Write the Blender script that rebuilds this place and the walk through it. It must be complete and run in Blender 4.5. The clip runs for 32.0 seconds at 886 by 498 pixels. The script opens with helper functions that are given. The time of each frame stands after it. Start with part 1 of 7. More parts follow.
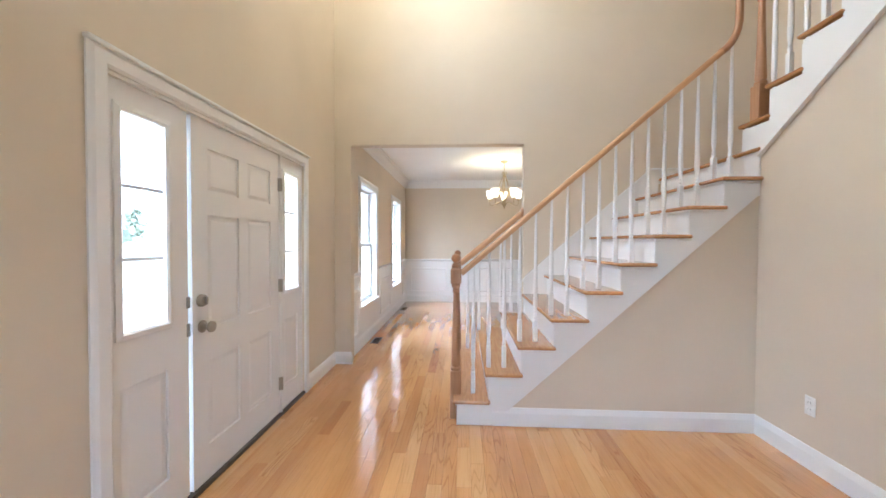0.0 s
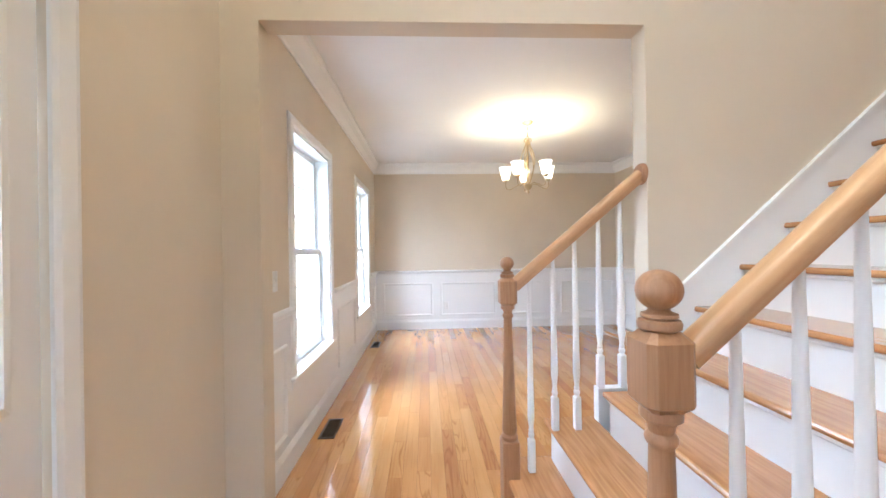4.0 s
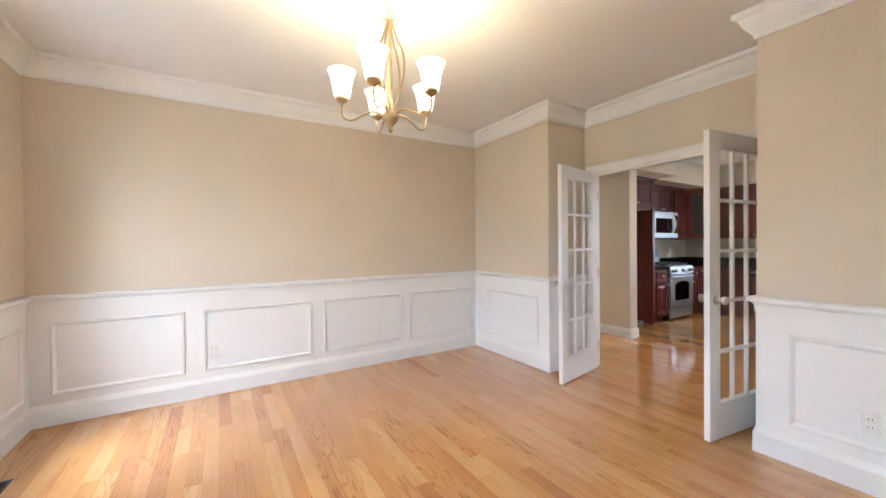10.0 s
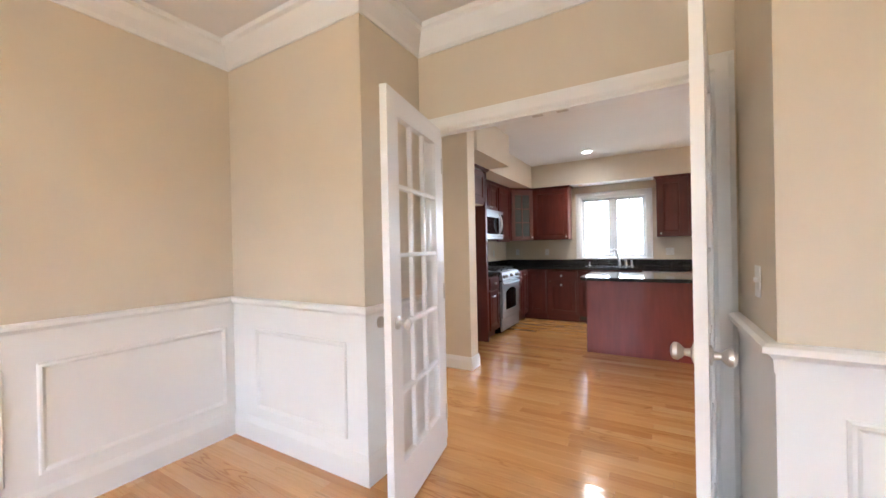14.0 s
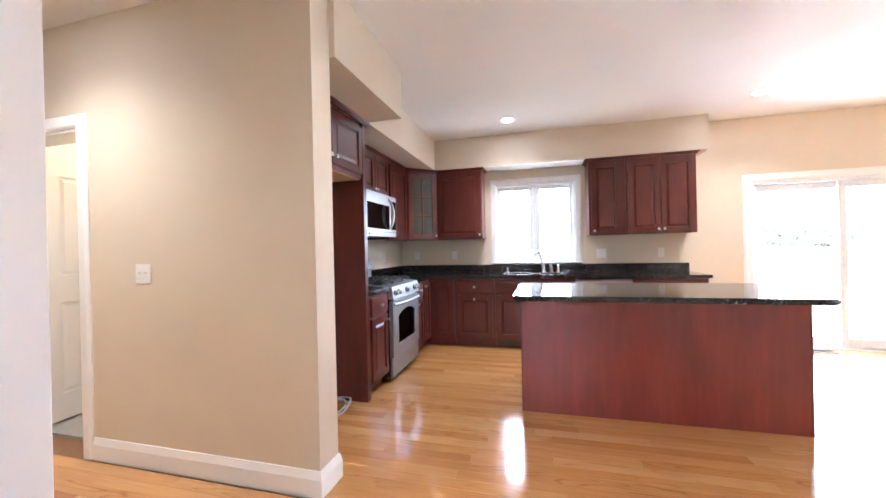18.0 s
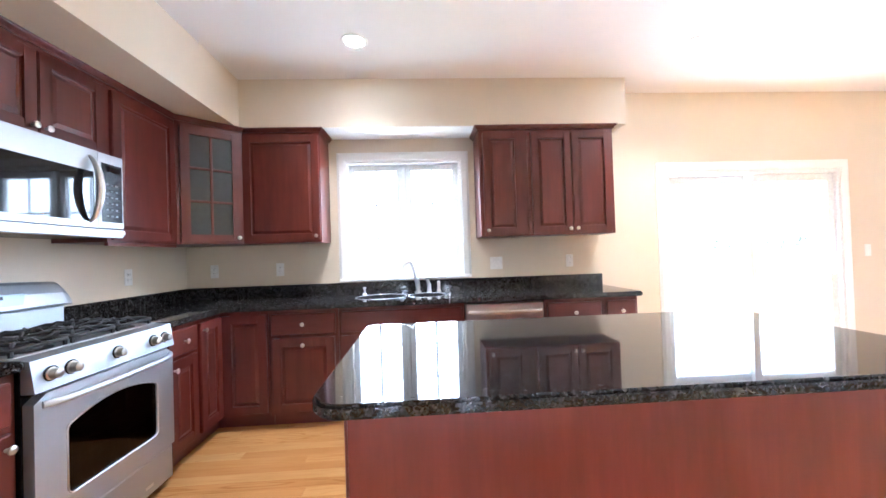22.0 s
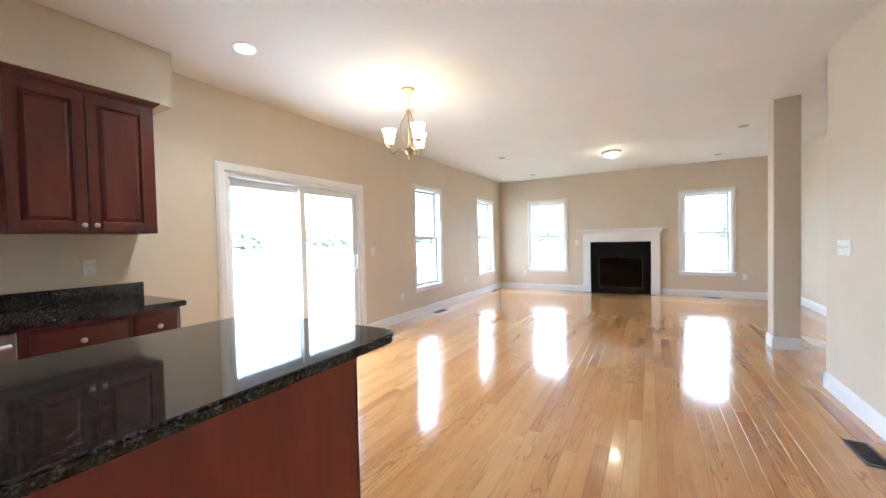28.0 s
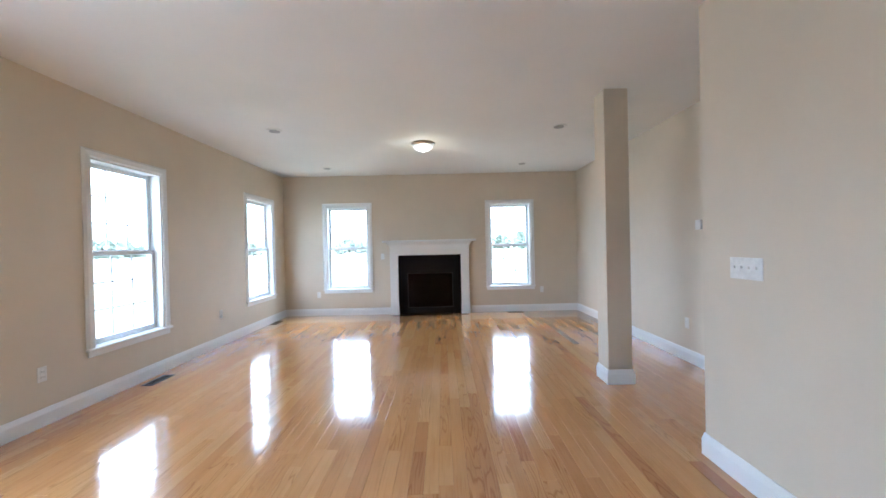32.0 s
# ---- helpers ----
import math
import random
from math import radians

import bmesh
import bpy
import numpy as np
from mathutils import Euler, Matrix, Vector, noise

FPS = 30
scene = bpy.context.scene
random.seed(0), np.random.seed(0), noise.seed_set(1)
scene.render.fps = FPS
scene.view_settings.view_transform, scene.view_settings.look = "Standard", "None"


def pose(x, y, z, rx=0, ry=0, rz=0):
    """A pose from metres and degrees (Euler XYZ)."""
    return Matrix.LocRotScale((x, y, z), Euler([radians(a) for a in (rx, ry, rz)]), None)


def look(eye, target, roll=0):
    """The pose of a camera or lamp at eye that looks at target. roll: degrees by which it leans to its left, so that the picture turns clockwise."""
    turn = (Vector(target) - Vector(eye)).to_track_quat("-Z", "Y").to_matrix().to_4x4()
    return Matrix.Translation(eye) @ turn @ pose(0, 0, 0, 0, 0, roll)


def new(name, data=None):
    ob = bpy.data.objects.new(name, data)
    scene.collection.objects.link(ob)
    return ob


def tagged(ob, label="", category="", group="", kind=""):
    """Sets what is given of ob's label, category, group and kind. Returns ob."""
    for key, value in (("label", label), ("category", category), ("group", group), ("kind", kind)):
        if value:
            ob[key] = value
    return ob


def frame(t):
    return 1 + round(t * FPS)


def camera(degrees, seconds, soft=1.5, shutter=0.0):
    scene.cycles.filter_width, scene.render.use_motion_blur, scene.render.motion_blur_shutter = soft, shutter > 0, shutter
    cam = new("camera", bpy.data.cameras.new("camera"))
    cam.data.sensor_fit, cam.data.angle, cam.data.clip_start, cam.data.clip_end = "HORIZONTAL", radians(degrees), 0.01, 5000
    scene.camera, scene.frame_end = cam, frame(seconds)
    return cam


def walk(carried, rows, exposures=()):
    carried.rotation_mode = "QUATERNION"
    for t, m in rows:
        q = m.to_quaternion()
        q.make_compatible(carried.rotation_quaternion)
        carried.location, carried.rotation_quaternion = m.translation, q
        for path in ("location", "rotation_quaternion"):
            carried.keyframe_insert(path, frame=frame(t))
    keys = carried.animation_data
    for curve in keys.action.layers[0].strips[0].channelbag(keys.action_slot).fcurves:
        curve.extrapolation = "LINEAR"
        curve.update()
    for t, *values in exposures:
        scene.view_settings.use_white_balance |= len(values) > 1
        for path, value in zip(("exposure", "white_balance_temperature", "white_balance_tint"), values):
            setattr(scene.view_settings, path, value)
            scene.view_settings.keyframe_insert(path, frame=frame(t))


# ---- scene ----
cam = camera(101.0, 32.0, soft=1.6)
PATH = [
    (0, (0.048, -0.487, 1.363), (-0.055, 1.51, 1.324), 0.2),
    (0.5, (-0.025, -0.185, 1.342), (-0.127, 1.813, 1.31), 0.3),
    (1, (-0.076, 0.094, 1.332), (-0.185, 2.091, 1.311), 0.1),
    (1.5, (-0.134, 0.392, 1.332), (-0.236, 2.39, 1.323), 0.0),
    (2, (-0.217, 0.679, 1.314), (-0.285, 2.678, 1.328), 0.2),
    (2.5, (-0.265, 0.937, 1.306), (-0.316, 2.937, 1.325), 0.4),
    (3, (-0.321, 1.217, 1.318), (-0.324, 3.217, 1.328), 0.2),
    (3.5, (-0.366, 1.487, 1.304), (-0.32, 3.487, 1.319), -0.9),
    (4, (-0.396, 1.726, 1.311), (-0.305, 3.724, 1.316), -0.9),
    (4.5, (-0.426, 1.958, 1.304), (-0.297, 3.954, 1.311), -0.5),
    (6.5, (-0.471, 2.768, 1.306), (-0.065, 4.726, 1.315), -0.5),
    (7, (-0.458, 2.973, 1.304), (0.048, 4.908, 1.307), -1.1),
    (7.5, (-0.415, 3.155, 1.331), (0.168, 5.068, 1.32), -1.3),
    (8, (-0.401, 3.311, 1.308), (0.253, 5.201, 1.313), -1.0),
    (8.5, (-0.352, 3.479, 1.3), (0.408, 5.329, 1.31), -0.8),
    (9, (-0.252, 3.647, 1.301), (0.599, 5.457, 1.299), -0.6),
    (9.5, (-0.154, 3.821, 1.305), (0.801, 5.578, 1.285), -0.4),
    (10, (-0.045, 3.955, 1.318), (1.003, 5.657, 1.295), -0.6),
    (10.5, (0.11, 4.142, 1.283), (1.263, 5.776, 1.279), -0.4),
    (11, (0.241, 4.309, 1.279), (1.492, 5.87, 1.293), -0.3),
    (11.5, (0.39, 4.441, 1.298), (1.731, 5.925, 1.315), -0.6),
    (12, (0.565, 4.609, 1.303), (2.0, 6.001, 1.307), -0.6),
    (12.5, (0.734, 4.755, 1.303), (2.255, 6.054, 1.289), -0.6),
    (13, (0.939, 4.905, 1.316), (2.535, 6.11, 1.28), -0.7),
    (13.5, (1.147, 5.067, 1.324), (2.816, 6.168, 1.28), -0.6),
    (14, (1.328, 5.193, 1.293), (3.057, 6.199, 1.283), -1.2),
    (14.5, (1.528, 5.306, 1.292), (3.311, 6.211, 1.304), -1.2),
    (16.5, (2.365, 5.635, 1.262), (4.269, 6.247, 1.271), -1.2),
    (17, (2.608, 5.672, 1.261), (4.524, 6.245, 1.261), -1.3),
    (17.5, (2.864, 5.726, 1.265), (4.79, 6.265, 1.259), -1.3),
    (18, (3.123, 5.765, 1.261), (5.056, 6.279, 1.258), -1.3),
    (18.5, (3.404, 5.784, 1.255), (5.339, 6.29, 1.257), -1.0),
    (19, (3.697, 5.817, 1.236), (5.638, 6.297, 1.247), -0.8),
    (19.5, (3.943, 5.824, 1.261), (5.896, 6.254, 1.261), -1.1),
    (20, (4.178, 5.834, 1.251), (6.148, 6.178, 1.257), -1.4),
    (20.5, (4.375, 5.837, 1.251), (6.362, 6.07, 1.268), -1.7),
    (21, (4.572, 5.783, 1.284), (6.566, 5.927, 1.29), -1.9),
    (21.5, (4.755, 5.708, 1.275), (6.755, 5.758, 1.286), -2.1),
    (22, (4.902, 5.68, 1.253), (6.899, 5.565, 1.279), -1.9),
    (22.5, (5.034, 5.622, 1.258), (7.016, 5.352, 1.271), -2.3),
    (23, (5.1, 5.574, 1.288), (7.049, 5.127, 1.272), -2.3),
    (23.5, (5.127, 5.563, 1.269), (7.016, 4.905, 1.259), -1.5),
    (24, (5.094, 5.525, 1.272), (6.916, 4.7, 1.249), -1.3),
    (24.5, (5.069, 5.528, 1.28), (6.803, 4.532, 1.248), -1.1),
    (25, (5.05, 5.522, 1.279), (6.697, 4.387, 1.244), -1.0),
    (25.5, (4.999, 5.504, 1.279), (6.564, 4.26, 1.245), -0.8),
    (27.5, (4.892, 5.398, 1.288), (6.011, 3.741, 1.262), -1.3),
    (28, (4.842, 5.297, 1.293), (5.829, 3.558, 1.241), -1.3),
    (28.5, (4.859, 5.135, 1.289), (5.71, 3.326, 1.223), -1.0),
    (29, (4.882, 4.914, 1.29), (5.604, 3.05, 1.231), -0.8),
    (29.5, (4.908, 4.658, 1.277), (5.515, 2.752, 1.245), -0.7),
    (30, (5.0, 4.372, 1.286), (5.486, 2.432, 1.282), -0.6),
    (30.5, (5.06, 4.128, 1.288), (5.425, 2.162, 1.308), -0.4),
    (31, (5.067, 3.86, 1.279), (5.311, 1.876, 1.3), -0.7),
    (31.5, (5.131, 3.619, 1.317), (5.244, 1.622, 1.311), -1.1),
    (32, (5.178, 3.383, 1.319), (5.175, 1.383, 1.303), -1.3),
]
SKY_WHITE = (11.3, 11.6, 11.9)
SKY_POWER = 0.22
EXPOSURES = [(0.0, 2.9, 4900, 6), (2.0, 2.95, 4880, 6), (4.5, 3.1, 4950, 6), (7.0, 2.8, 5250, 6), (9.0, 3.16, 5270, 6), (10.0, 3.18, 5280, 6), (12.0, 3.46, 5380, 8), (13.0, 3.42, 5420, 8), (14.5, 3.52, 5350, 9), (16.5, 3.54, 5230, 11), (18.0, 3.93, 5220, 13), (19.0, 4.24, 5120, 14), (20.0, 4.32, 5000, 10), (23.0, 4.15, 4950, 8), (24.0, 3.73, 5030, 5), (25.5, 3.39, 5100, 3), (28.0, 3.08, 5100, 3), (29.0, 2.85, 5030, 4), (30.0, 2.6, 4960, 5), (32.0, 2.58, 4780, 3)]
walk(cam, [(t, look(eye, target, roll)) for t, eye, target, roll in PATH], EXPOSURES)

# ---- world and sun ----
world = bpy.data.worlds.new("sky")
scene.world = world
world.use_nodes = True
wn, wl = world.node_tree.nodes, world.node_tree.links
wn.clear()
sky = wn.new("ShaderNodeTexSky")
sky.sky_type = "NISHITA"
sky.sun_disc = False
sky.sun_elevation = radians(48)
sky.sun_rotation = radians(200)
sky.dust_density = 4.0
veil = wn.new("ShaderNodeMix")
veil.data_type = "RGBA"
veil.inputs[0].default_value = 0.7
veil.inputs[7].default_value = (SKY_WHITE[0], SKY_WHITE[1], SKY_WHITE[2], 1)
back = wn.new("ShaderNodeBackground")
back.inputs[1].default_value = SKY_POWER
wout = wn.new("ShaderNodeOutputWorld")
wl.new(sky.outputs[0], veil.inputs[6])
wl.new(veil.outputs[2], back.inputs[0])
wl.new(back.outputs[0], wout.inputs[0])

sun = new("sun", bpy.data.lights.new("sun", "SUN"))
sun.data.energy = 1.1
sun.data.angle = radians(30)
sun.data.color = (1.0, 0.96, 0.9)
sun.matrix_world = look((0, 0, 20), (8.0, 4.5, 8))


def lamp(x, y, z, watts, color, radius=0.03, kind="POINT", size=None):
    data = bpy.data.lights.new("lamp", kind)
    data.energy, data.color = watts, color
    if kind in ("POINT", "SPOT"):
        data.shadow_soft_size = radius
    if kind == "SPOT":
        data.spot_size, data.spot_blend = radians(136), 1.0
    ob = new("lamp", data)
    ob.matrix_world = pose(x, y, z)
    return ob


# ---- materials ----
def nodes_of(name):
    m = bpy.data.materials.new(name)
    m.use_nodes = True
    nt = m.node_tree
    return m, nt.nodes, nt.links, nt.nodes["Principled BSDF"]


def ramp(n, stops):
    r = n.new("ShaderNodeValToRGB")
    e = r.color_ramp.elements
    while len(e) < len(stops):
        e.new(0.5)
    for k, (p, c) in zip(e, stops):
        k.position, k.color = p, (c[0], c[1], c[2], 1)
    return r


def noise_tex(n, l, scale, detail=3.0, rough=0.5, vec=None):
    t = n.new("ShaderNodeTexNoise")
    t.inputs["Scale"].default_value = scale
    t.inputs["Detail"].default_value = detail
    t.inputs["Roughness"].default_value = rough
    if vec is not None:
        l.new(vec, t.inputs["Vector"])
    return t


def place(n):
    g = n.new("ShaderNodeNewGeometry")
    return g


def bumped(n, l, b, height, strength, distance):
    k = n.new("ShaderNodeBump")
    k.inputs["Strength"].default_value = strength
    k.inputs["Distance"].default_value = distance
    l.new(height, k.inputs["Height"])
    l.new(k.outputs[0], b.inputs["Normal"])
    return k


def scaled(c, f):
    return (c[0] * f, c[1] * f, c[2] * f)


def paint(name, color, rough=0.6, var=0.06, bump=0.15, grain=260.0, coat=0.0):
    """Rolled or brushed paint: faint large patches, fine stipple."""
    m, n, l, b = nodes_of(name)
    g = place(n)
    big = noise_tex(n, l, 1.3, 4, 0.55, g.outputs["Position"])
    r = ramp(n, [(0.3, scaled(color, 1 - var)), (0.7, scaled(color, 1 + var * 0.5))])
    l.new(big.outputs[0], r.inputs[0])
    l.new(r.outputs[0], b.inputs["Base Color"])
    fine = noise_tex(n, l, grain, 2, 0.6, g.outputs["Position"])
    mid = noise_tex(n, l, 9.0, 3, 0.5, g.outputs["Position"])
    mr = n.new("ShaderNodeMapRange")
    mr.inputs[3].default_value, mr.inputs[4].default_value = rough - 0.02, rough + 0.02
    l.new(mid.outputs[0], mr.inputs[0])
    l.new(mr.outputs[0], b.inputs["Roughness"])
    bumped(n, l, b, fine.outputs[0], bump, 0.002)
    b.inputs["Coat Weight"].default_value = coat
    return m


def wood(name, stops, axis, rough=0.3, coat=0.0, fine=70.0, long=2.2, vary=0.0, tint=None, bump=0.05, wave=0.0, blotch=0.0, warp=0.0, tilt=0.0):
    """Grain running along one axis; each board differs by its own random value."""
    m, n, l, b = nodes_of(name)
    g = place(n)
    oi = n.new("ShaderNodeObjectInfo")
    add = n.new("ShaderNodeMath")
    add.operation = "ADD"
    l.new(oi.outputs["Random"], add.inputs[0])
    l.new(g.outputs["Random Per Island"], add.inputs[1])
    fr = n.new("ShaderNodeMath")
    fr.operation = "FRACT"
    l.new(add.outputs[0], fr.inputs[0])
    off = n.new("ShaderNodeCombineXYZ")
    mul = n.new("ShaderNodeMath")
    mul.operation = "MULTIPLY"
    mul.inputs[1].default_value = 37.0
    l.new(fr.outputs[0], mul.inputs[0])
    for k in range(3):
        l.new(mul.outputs[0], off.inputs[k])
    sh = n.new("ShaderNodeVectorMath")
    sh.operation = "ADD"
    turned = n.new("ShaderNodeVectorRotate")
    turned.rotation_type = "Y_AXIS"
    turned.inputs["Angle"].default_value = tilt
    l.new(g.outputs["Position"], turned.inputs["Vector"])
    l.new(turned.outputs[0], sh.inputs[0])
    l.new(off.outputs[0], sh.inputs[1])
    sc = n.new("ShaderNodeVectorMath")
    sc.operation = "MULTIPLY"
    v = [fine, fine, fine]
    v["xyz".index(axis)] = long
    sc.inputs[1].default_value = v
    l.new(sh.outputs[0], sc.inputs[0])
    grain = noise_tex(n, l, 1.0, 5, 0.65, sc.outputs[0])
    sc2 = n.new("ShaderNodeVectorMath")
    sc2.operation = "MULTIPLY"
    v2 = [fine * 0.16, fine * 0.16, fine * 0.16]
    v2["xyz".index(axis)] = long * 0.45
    sc2.inputs[1].default_value = v2
    l.new(sh.outputs[0], sc2.inputs[0])
    figure = noise_tex(n, l, 1.0, 2, 0.5, sc2.outputs[0])
    # rings: the figure folded into bands
    ring = n.new("ShaderNodeMath")
    ring.operation = "MULTIPLY"
    ring.inputs[1].default_value = 9.0
    l.new(figure.outputs[0], ring.inputs[0])
    fold = n.new("ShaderNodeMath")
    fold.operation = "PINGPONG"
    fold.inputs[1].default_value = 0.5
    l.new(ring.outputs[0], fold.inputs[0])
    mixf = n.new("ShaderNodeMix")
    mixf.inputs[0].default_value = 0.35 + wave
    l.new(grain.outputs[0], mixf.inputs[2])
    l.new(fold.outputs[0], mixf.inputs[3])
    r = ramp(n, stops)
    l.new(mixf.outputs[0], r.inputs[0])
    out = r.outputs[0]
    if vary:
        hsv = n.new("ShaderNodeHueSaturation")
        mv = n.new("ShaderNodeMapRange")
        mv.inputs[3].default_value, mv.inputs[4].default_value = 1 - vary, 1 + vary
        l.new(fr.outputs[0], mv.inputs[0])
        if blotch:
            stretch = n.new("ShaderNodeVectorMath")
            stretch.operation = "MULTIPLY"
            k3 = [7.0, 7.0, 7.0]
            k3["xyz".index(axis)] = 2.0
            stretch.inputs[1].default_value = k3
            l.new(sh.outputs[0], stretch.inputs[0])
            stain = noise_tex(n, l, 1.0, 3, 0.55, stretch.outputs[0])
            ms = n.new("ShaderNodeMapRange")
            ms.inputs[3].default_value, ms.inputs[4].default_value = 1 - blotch, 1 + blotch
            l.new(stain.outputs[0], ms.inputs[0])
            both = n.new("ShaderNodeMath")
            both.operation = "MULTIPLY"
            l.new(mv.outputs[0], both.inputs[0])
            l.new(ms.outputs[0], both.inputs[1])
            l.new(both.outputs[0], hsv.inputs["Value"])
        else:
            l.new(mv.outputs[0], hsv.inputs["Value"])
        m2 = n.new("ShaderNodeMath")
        m2.operation = "MULTIPLY"
        m2.inputs[1].default_value = 7.13
        l.new(fr.outputs[0], m2.inputs[0])
        f2 = n.new("ShaderNodeMath")
        f2.operation = "FRACT"
        l.new(m2.outputs[0], f2.inputs[0])
        mh = n.new("ShaderNodeMapRange")
        mh.inputs[3].default_value, mh.inputs[4].default_value = 0.5 - 0.008 * vary / 0.2, 0.5 + 0.003 * vary / 0.2
        l.new(f2.outputs[0], mh.inputs[0])
        l.new(mh.outputs[0], hsv.inputs["Hue"])
        l.new(out, hsv.inputs["Color"])
        out = hsv.outputs[0]
    l.new(out, b.inputs["Base Color"])
    slow = noise_tex(n, l, 3.0, 3, 0.5, g.outputs["Position"])
    mr = n.new("ShaderNodeMapRange")
    mr.inputs[3].default_value, mr.inputs[4].default_value = rough * 0.92, rough * 1.1
    l.new(slow.outputs[0], mr.inputs[0])
    l.new(mr.outputs[0], b.inputs["Roughness"])
    relief = bumped(n, l, b, grain.outputs[0], bump, 0.002)
    if warp:
        sw = n.new("ShaderNodeVectorMath")
        sw.operation = "MULTIPLY"
        kw = [26.0, 26.0, 26.0]
        kw["xyz".index(axis)] = 6.0
        sw.inputs[1].default_value = kw
        l.new(sh.outputs[0], sw.inputs[0])
        dip = noise_tex(n, l, 1.0, 1, 0.4, sw.outputs[0])
        wb = n.new("ShaderNodeBump")
        wb.inputs["Strength"].default_value = warp
        wb.inputs["Distance"].default_value = 0.0012
        l.new(dip.outputs[0], wb.inputs["Height"])
        l.new(wb.outputs[0], relief.inputs["Normal"])
        l.new(wb.outputs[0], b.inputs["Coat Normal"])
    b.inputs["Coat Weight"].default_value = coat
    b.inputs["Coat Roughness"].default_value = 0.06
    return m


def oak_floor(name):
    """Varnished red oak strips along y: each board has its own tone, some with the arched rings of a flat-sawn face."""
    m, n, l, b = nodes_of(name)
    g = place(n)
    oi = n.new("ShaderNodeObjectInfo")

    def calc(op, a, c=None, d=None):
        k = n.new("ShaderNodeMath")
        k.operation = op
        for i, v in enumerate((a, c, d)):
            if v is None:
                continue
            if isinstance(v, (int, float)):
                k.inputs[i].default_value = v
            else:
                l.new(v, k.inputs[i])
        return k.outputs[0]

    def blend(kind, fac, a, c):
        k = n.new("ShaderNodeMix")
        k.data_type, k.blend_type = "RGBA", kind
        if isinstance(fac, (int, float)):
            k.inputs[0].default_value = fac
        else:
            l.new(fac, k.inputs[0])
        l.new(a, k.inputs[6])
        if isinstance(c, tuple):
            k.inputs[7].default_value = (*c, 1)
        else:
            l.new(c, k.inputs[7])
        return k.outputs[2]

    def stretched(vec, x, y, z):
        k = n.new("ShaderNodeVectorMath")
        k.operation = "MULTIPLY"
        k.inputs[1].default_value = (x, y, z)
        l.new(vec, k.inputs[0])
        return k.outputs[0]

    own = calc("FRACT", calc("ADD", calc("MULTIPLY", oi.outputs["Random"], 3.7), g.outputs["Random Per Island"]))
    two = calc("FRACT", calc("MULTIPLY", own, 17.31))
    three = calc("FRACT", calc("MULTIPLY", own, 41.7))
    off = n.new("ShaderNodeCombineXYZ")
    l.new(calc("MULTIPLY", own, 53.0), off.inputs[0])
    l.new(calc("MULTIPLY", two, 37.0), off.inputs[1])
    l.new(calc("MULTIPLY", three, 11.0), off.inputs[2])
    sh = n.new("ShaderNodeVectorMath")
    sh.operation = "ADD"
    l.new(g.outputs["Position"], sh.inputs[0])
    l.new(off.outputs[0], sh.inputs[1])
    at = sh.outputs[0]
    # tone of the board: mostly pale honey, some pink, few red-brown
    tone = ramp(n, [(0.0, (0.43, 0.188, 0.062)), (0.035, (0.49, 0.230, 0.077)), (0.12, (0.54, 0.268, 0.091)), (0.42, (0.572, 0.293, 0.099)), (0.65, (0.59, 0.310, 0.107)), (0.85, (0.61, 0.336, 0.121)), (1.0, (0.635, 0.372, 0.143))])
    l.new(own, tone.inputs[0])
    # slow drift of colour along each board
    drift = noise_tex(n, l, 1.0, 3, 0.55, stretched(at, 9.0, 1.6, 9.0))
    warm = ramp(n, [(0.32, (0.88, 0.83, 0.77)), (0.55, (1.0, 1.0, 1.0)), (0.75, (1.06, 1.07, 1.08))])
    l.new(drift.outputs[0], warm.inputs[0])
    col = blend("MULTIPLY", 0.8, tone.outputs[0], warm.outputs[0])
    # straight pores
    pores = noise_tex(n, l, 1.0, 4, 0.6, stretched(at, 150.0, 3.2, 150.0))
    pr = ramp(n, [(0.33, (0.80, 0.72, 0.62)), (0.5, (1.0, 1.0, 1.0))])
    l.new(pores.outputs[0], pr.inputs[0])
    col = blend("MULTIPLY", 0.55, col, pr.outputs[0])
    # arched rings on the flat-sawn boards
    field = noise_tex(n, l, 1.0, 1.5, 0.45, stretched(at, 13.0, 1.25, 13.0))
    ring = calc("PINGPONG", calc("MULTIPLY", field.outputs[0], 10.0), 0.5)
    line = n.new("ShaderNodeMapRange")
    line.inputs[1].default_value, line.inputs[2].default_value = 0.16, 0.02
    l.new(ring, line.inputs[0])
    sawn = n.new("ShaderNodeMapRange")
    sawn.inputs[1].default_value, sawn.inputs[2].default_value = 0.5, 0.75
    sawn.inputs[4].default_value = 0.62
    l.new(three, sawn.inputs[0])
    col = blend("MULTIPLY", calc("MULTIPLY", line.outputs[0], sawn.outputs[0]), col, (0.60, 0.47, 0.34))
    l.new(col, b.inputs["Base Color"])
    slow = noise_tex(n, l, 2.2, 3, 0.5, g.outputs["Position"])
    mr = n.new("ShaderNodeMapRange")
    mr.inputs[3].default_value, mr.inputs[4].default_value = 0.12, 0.17
    l.new(slow.outputs[0], mr.inputs[0])
    l.new(mr.outputs[0], b.inputs["Roughness"])
    relief = bumped(n, l, b, pores.outputs[0], 0.02, 0.001)
    # the varnish: faint hollows along each board
    dip = noise_tex(n, l, 1.0, 2, 0.45, stretched(at, 24.0, 5.0, 24.0))
    wb = n.new("ShaderNodeBump")
    wb.inputs["Strength"].default_value = 0.6
    wb.inputs["Distance"].default_value = 0.0012
    l.new(dip.outputs[0], wb.inputs["Height"])
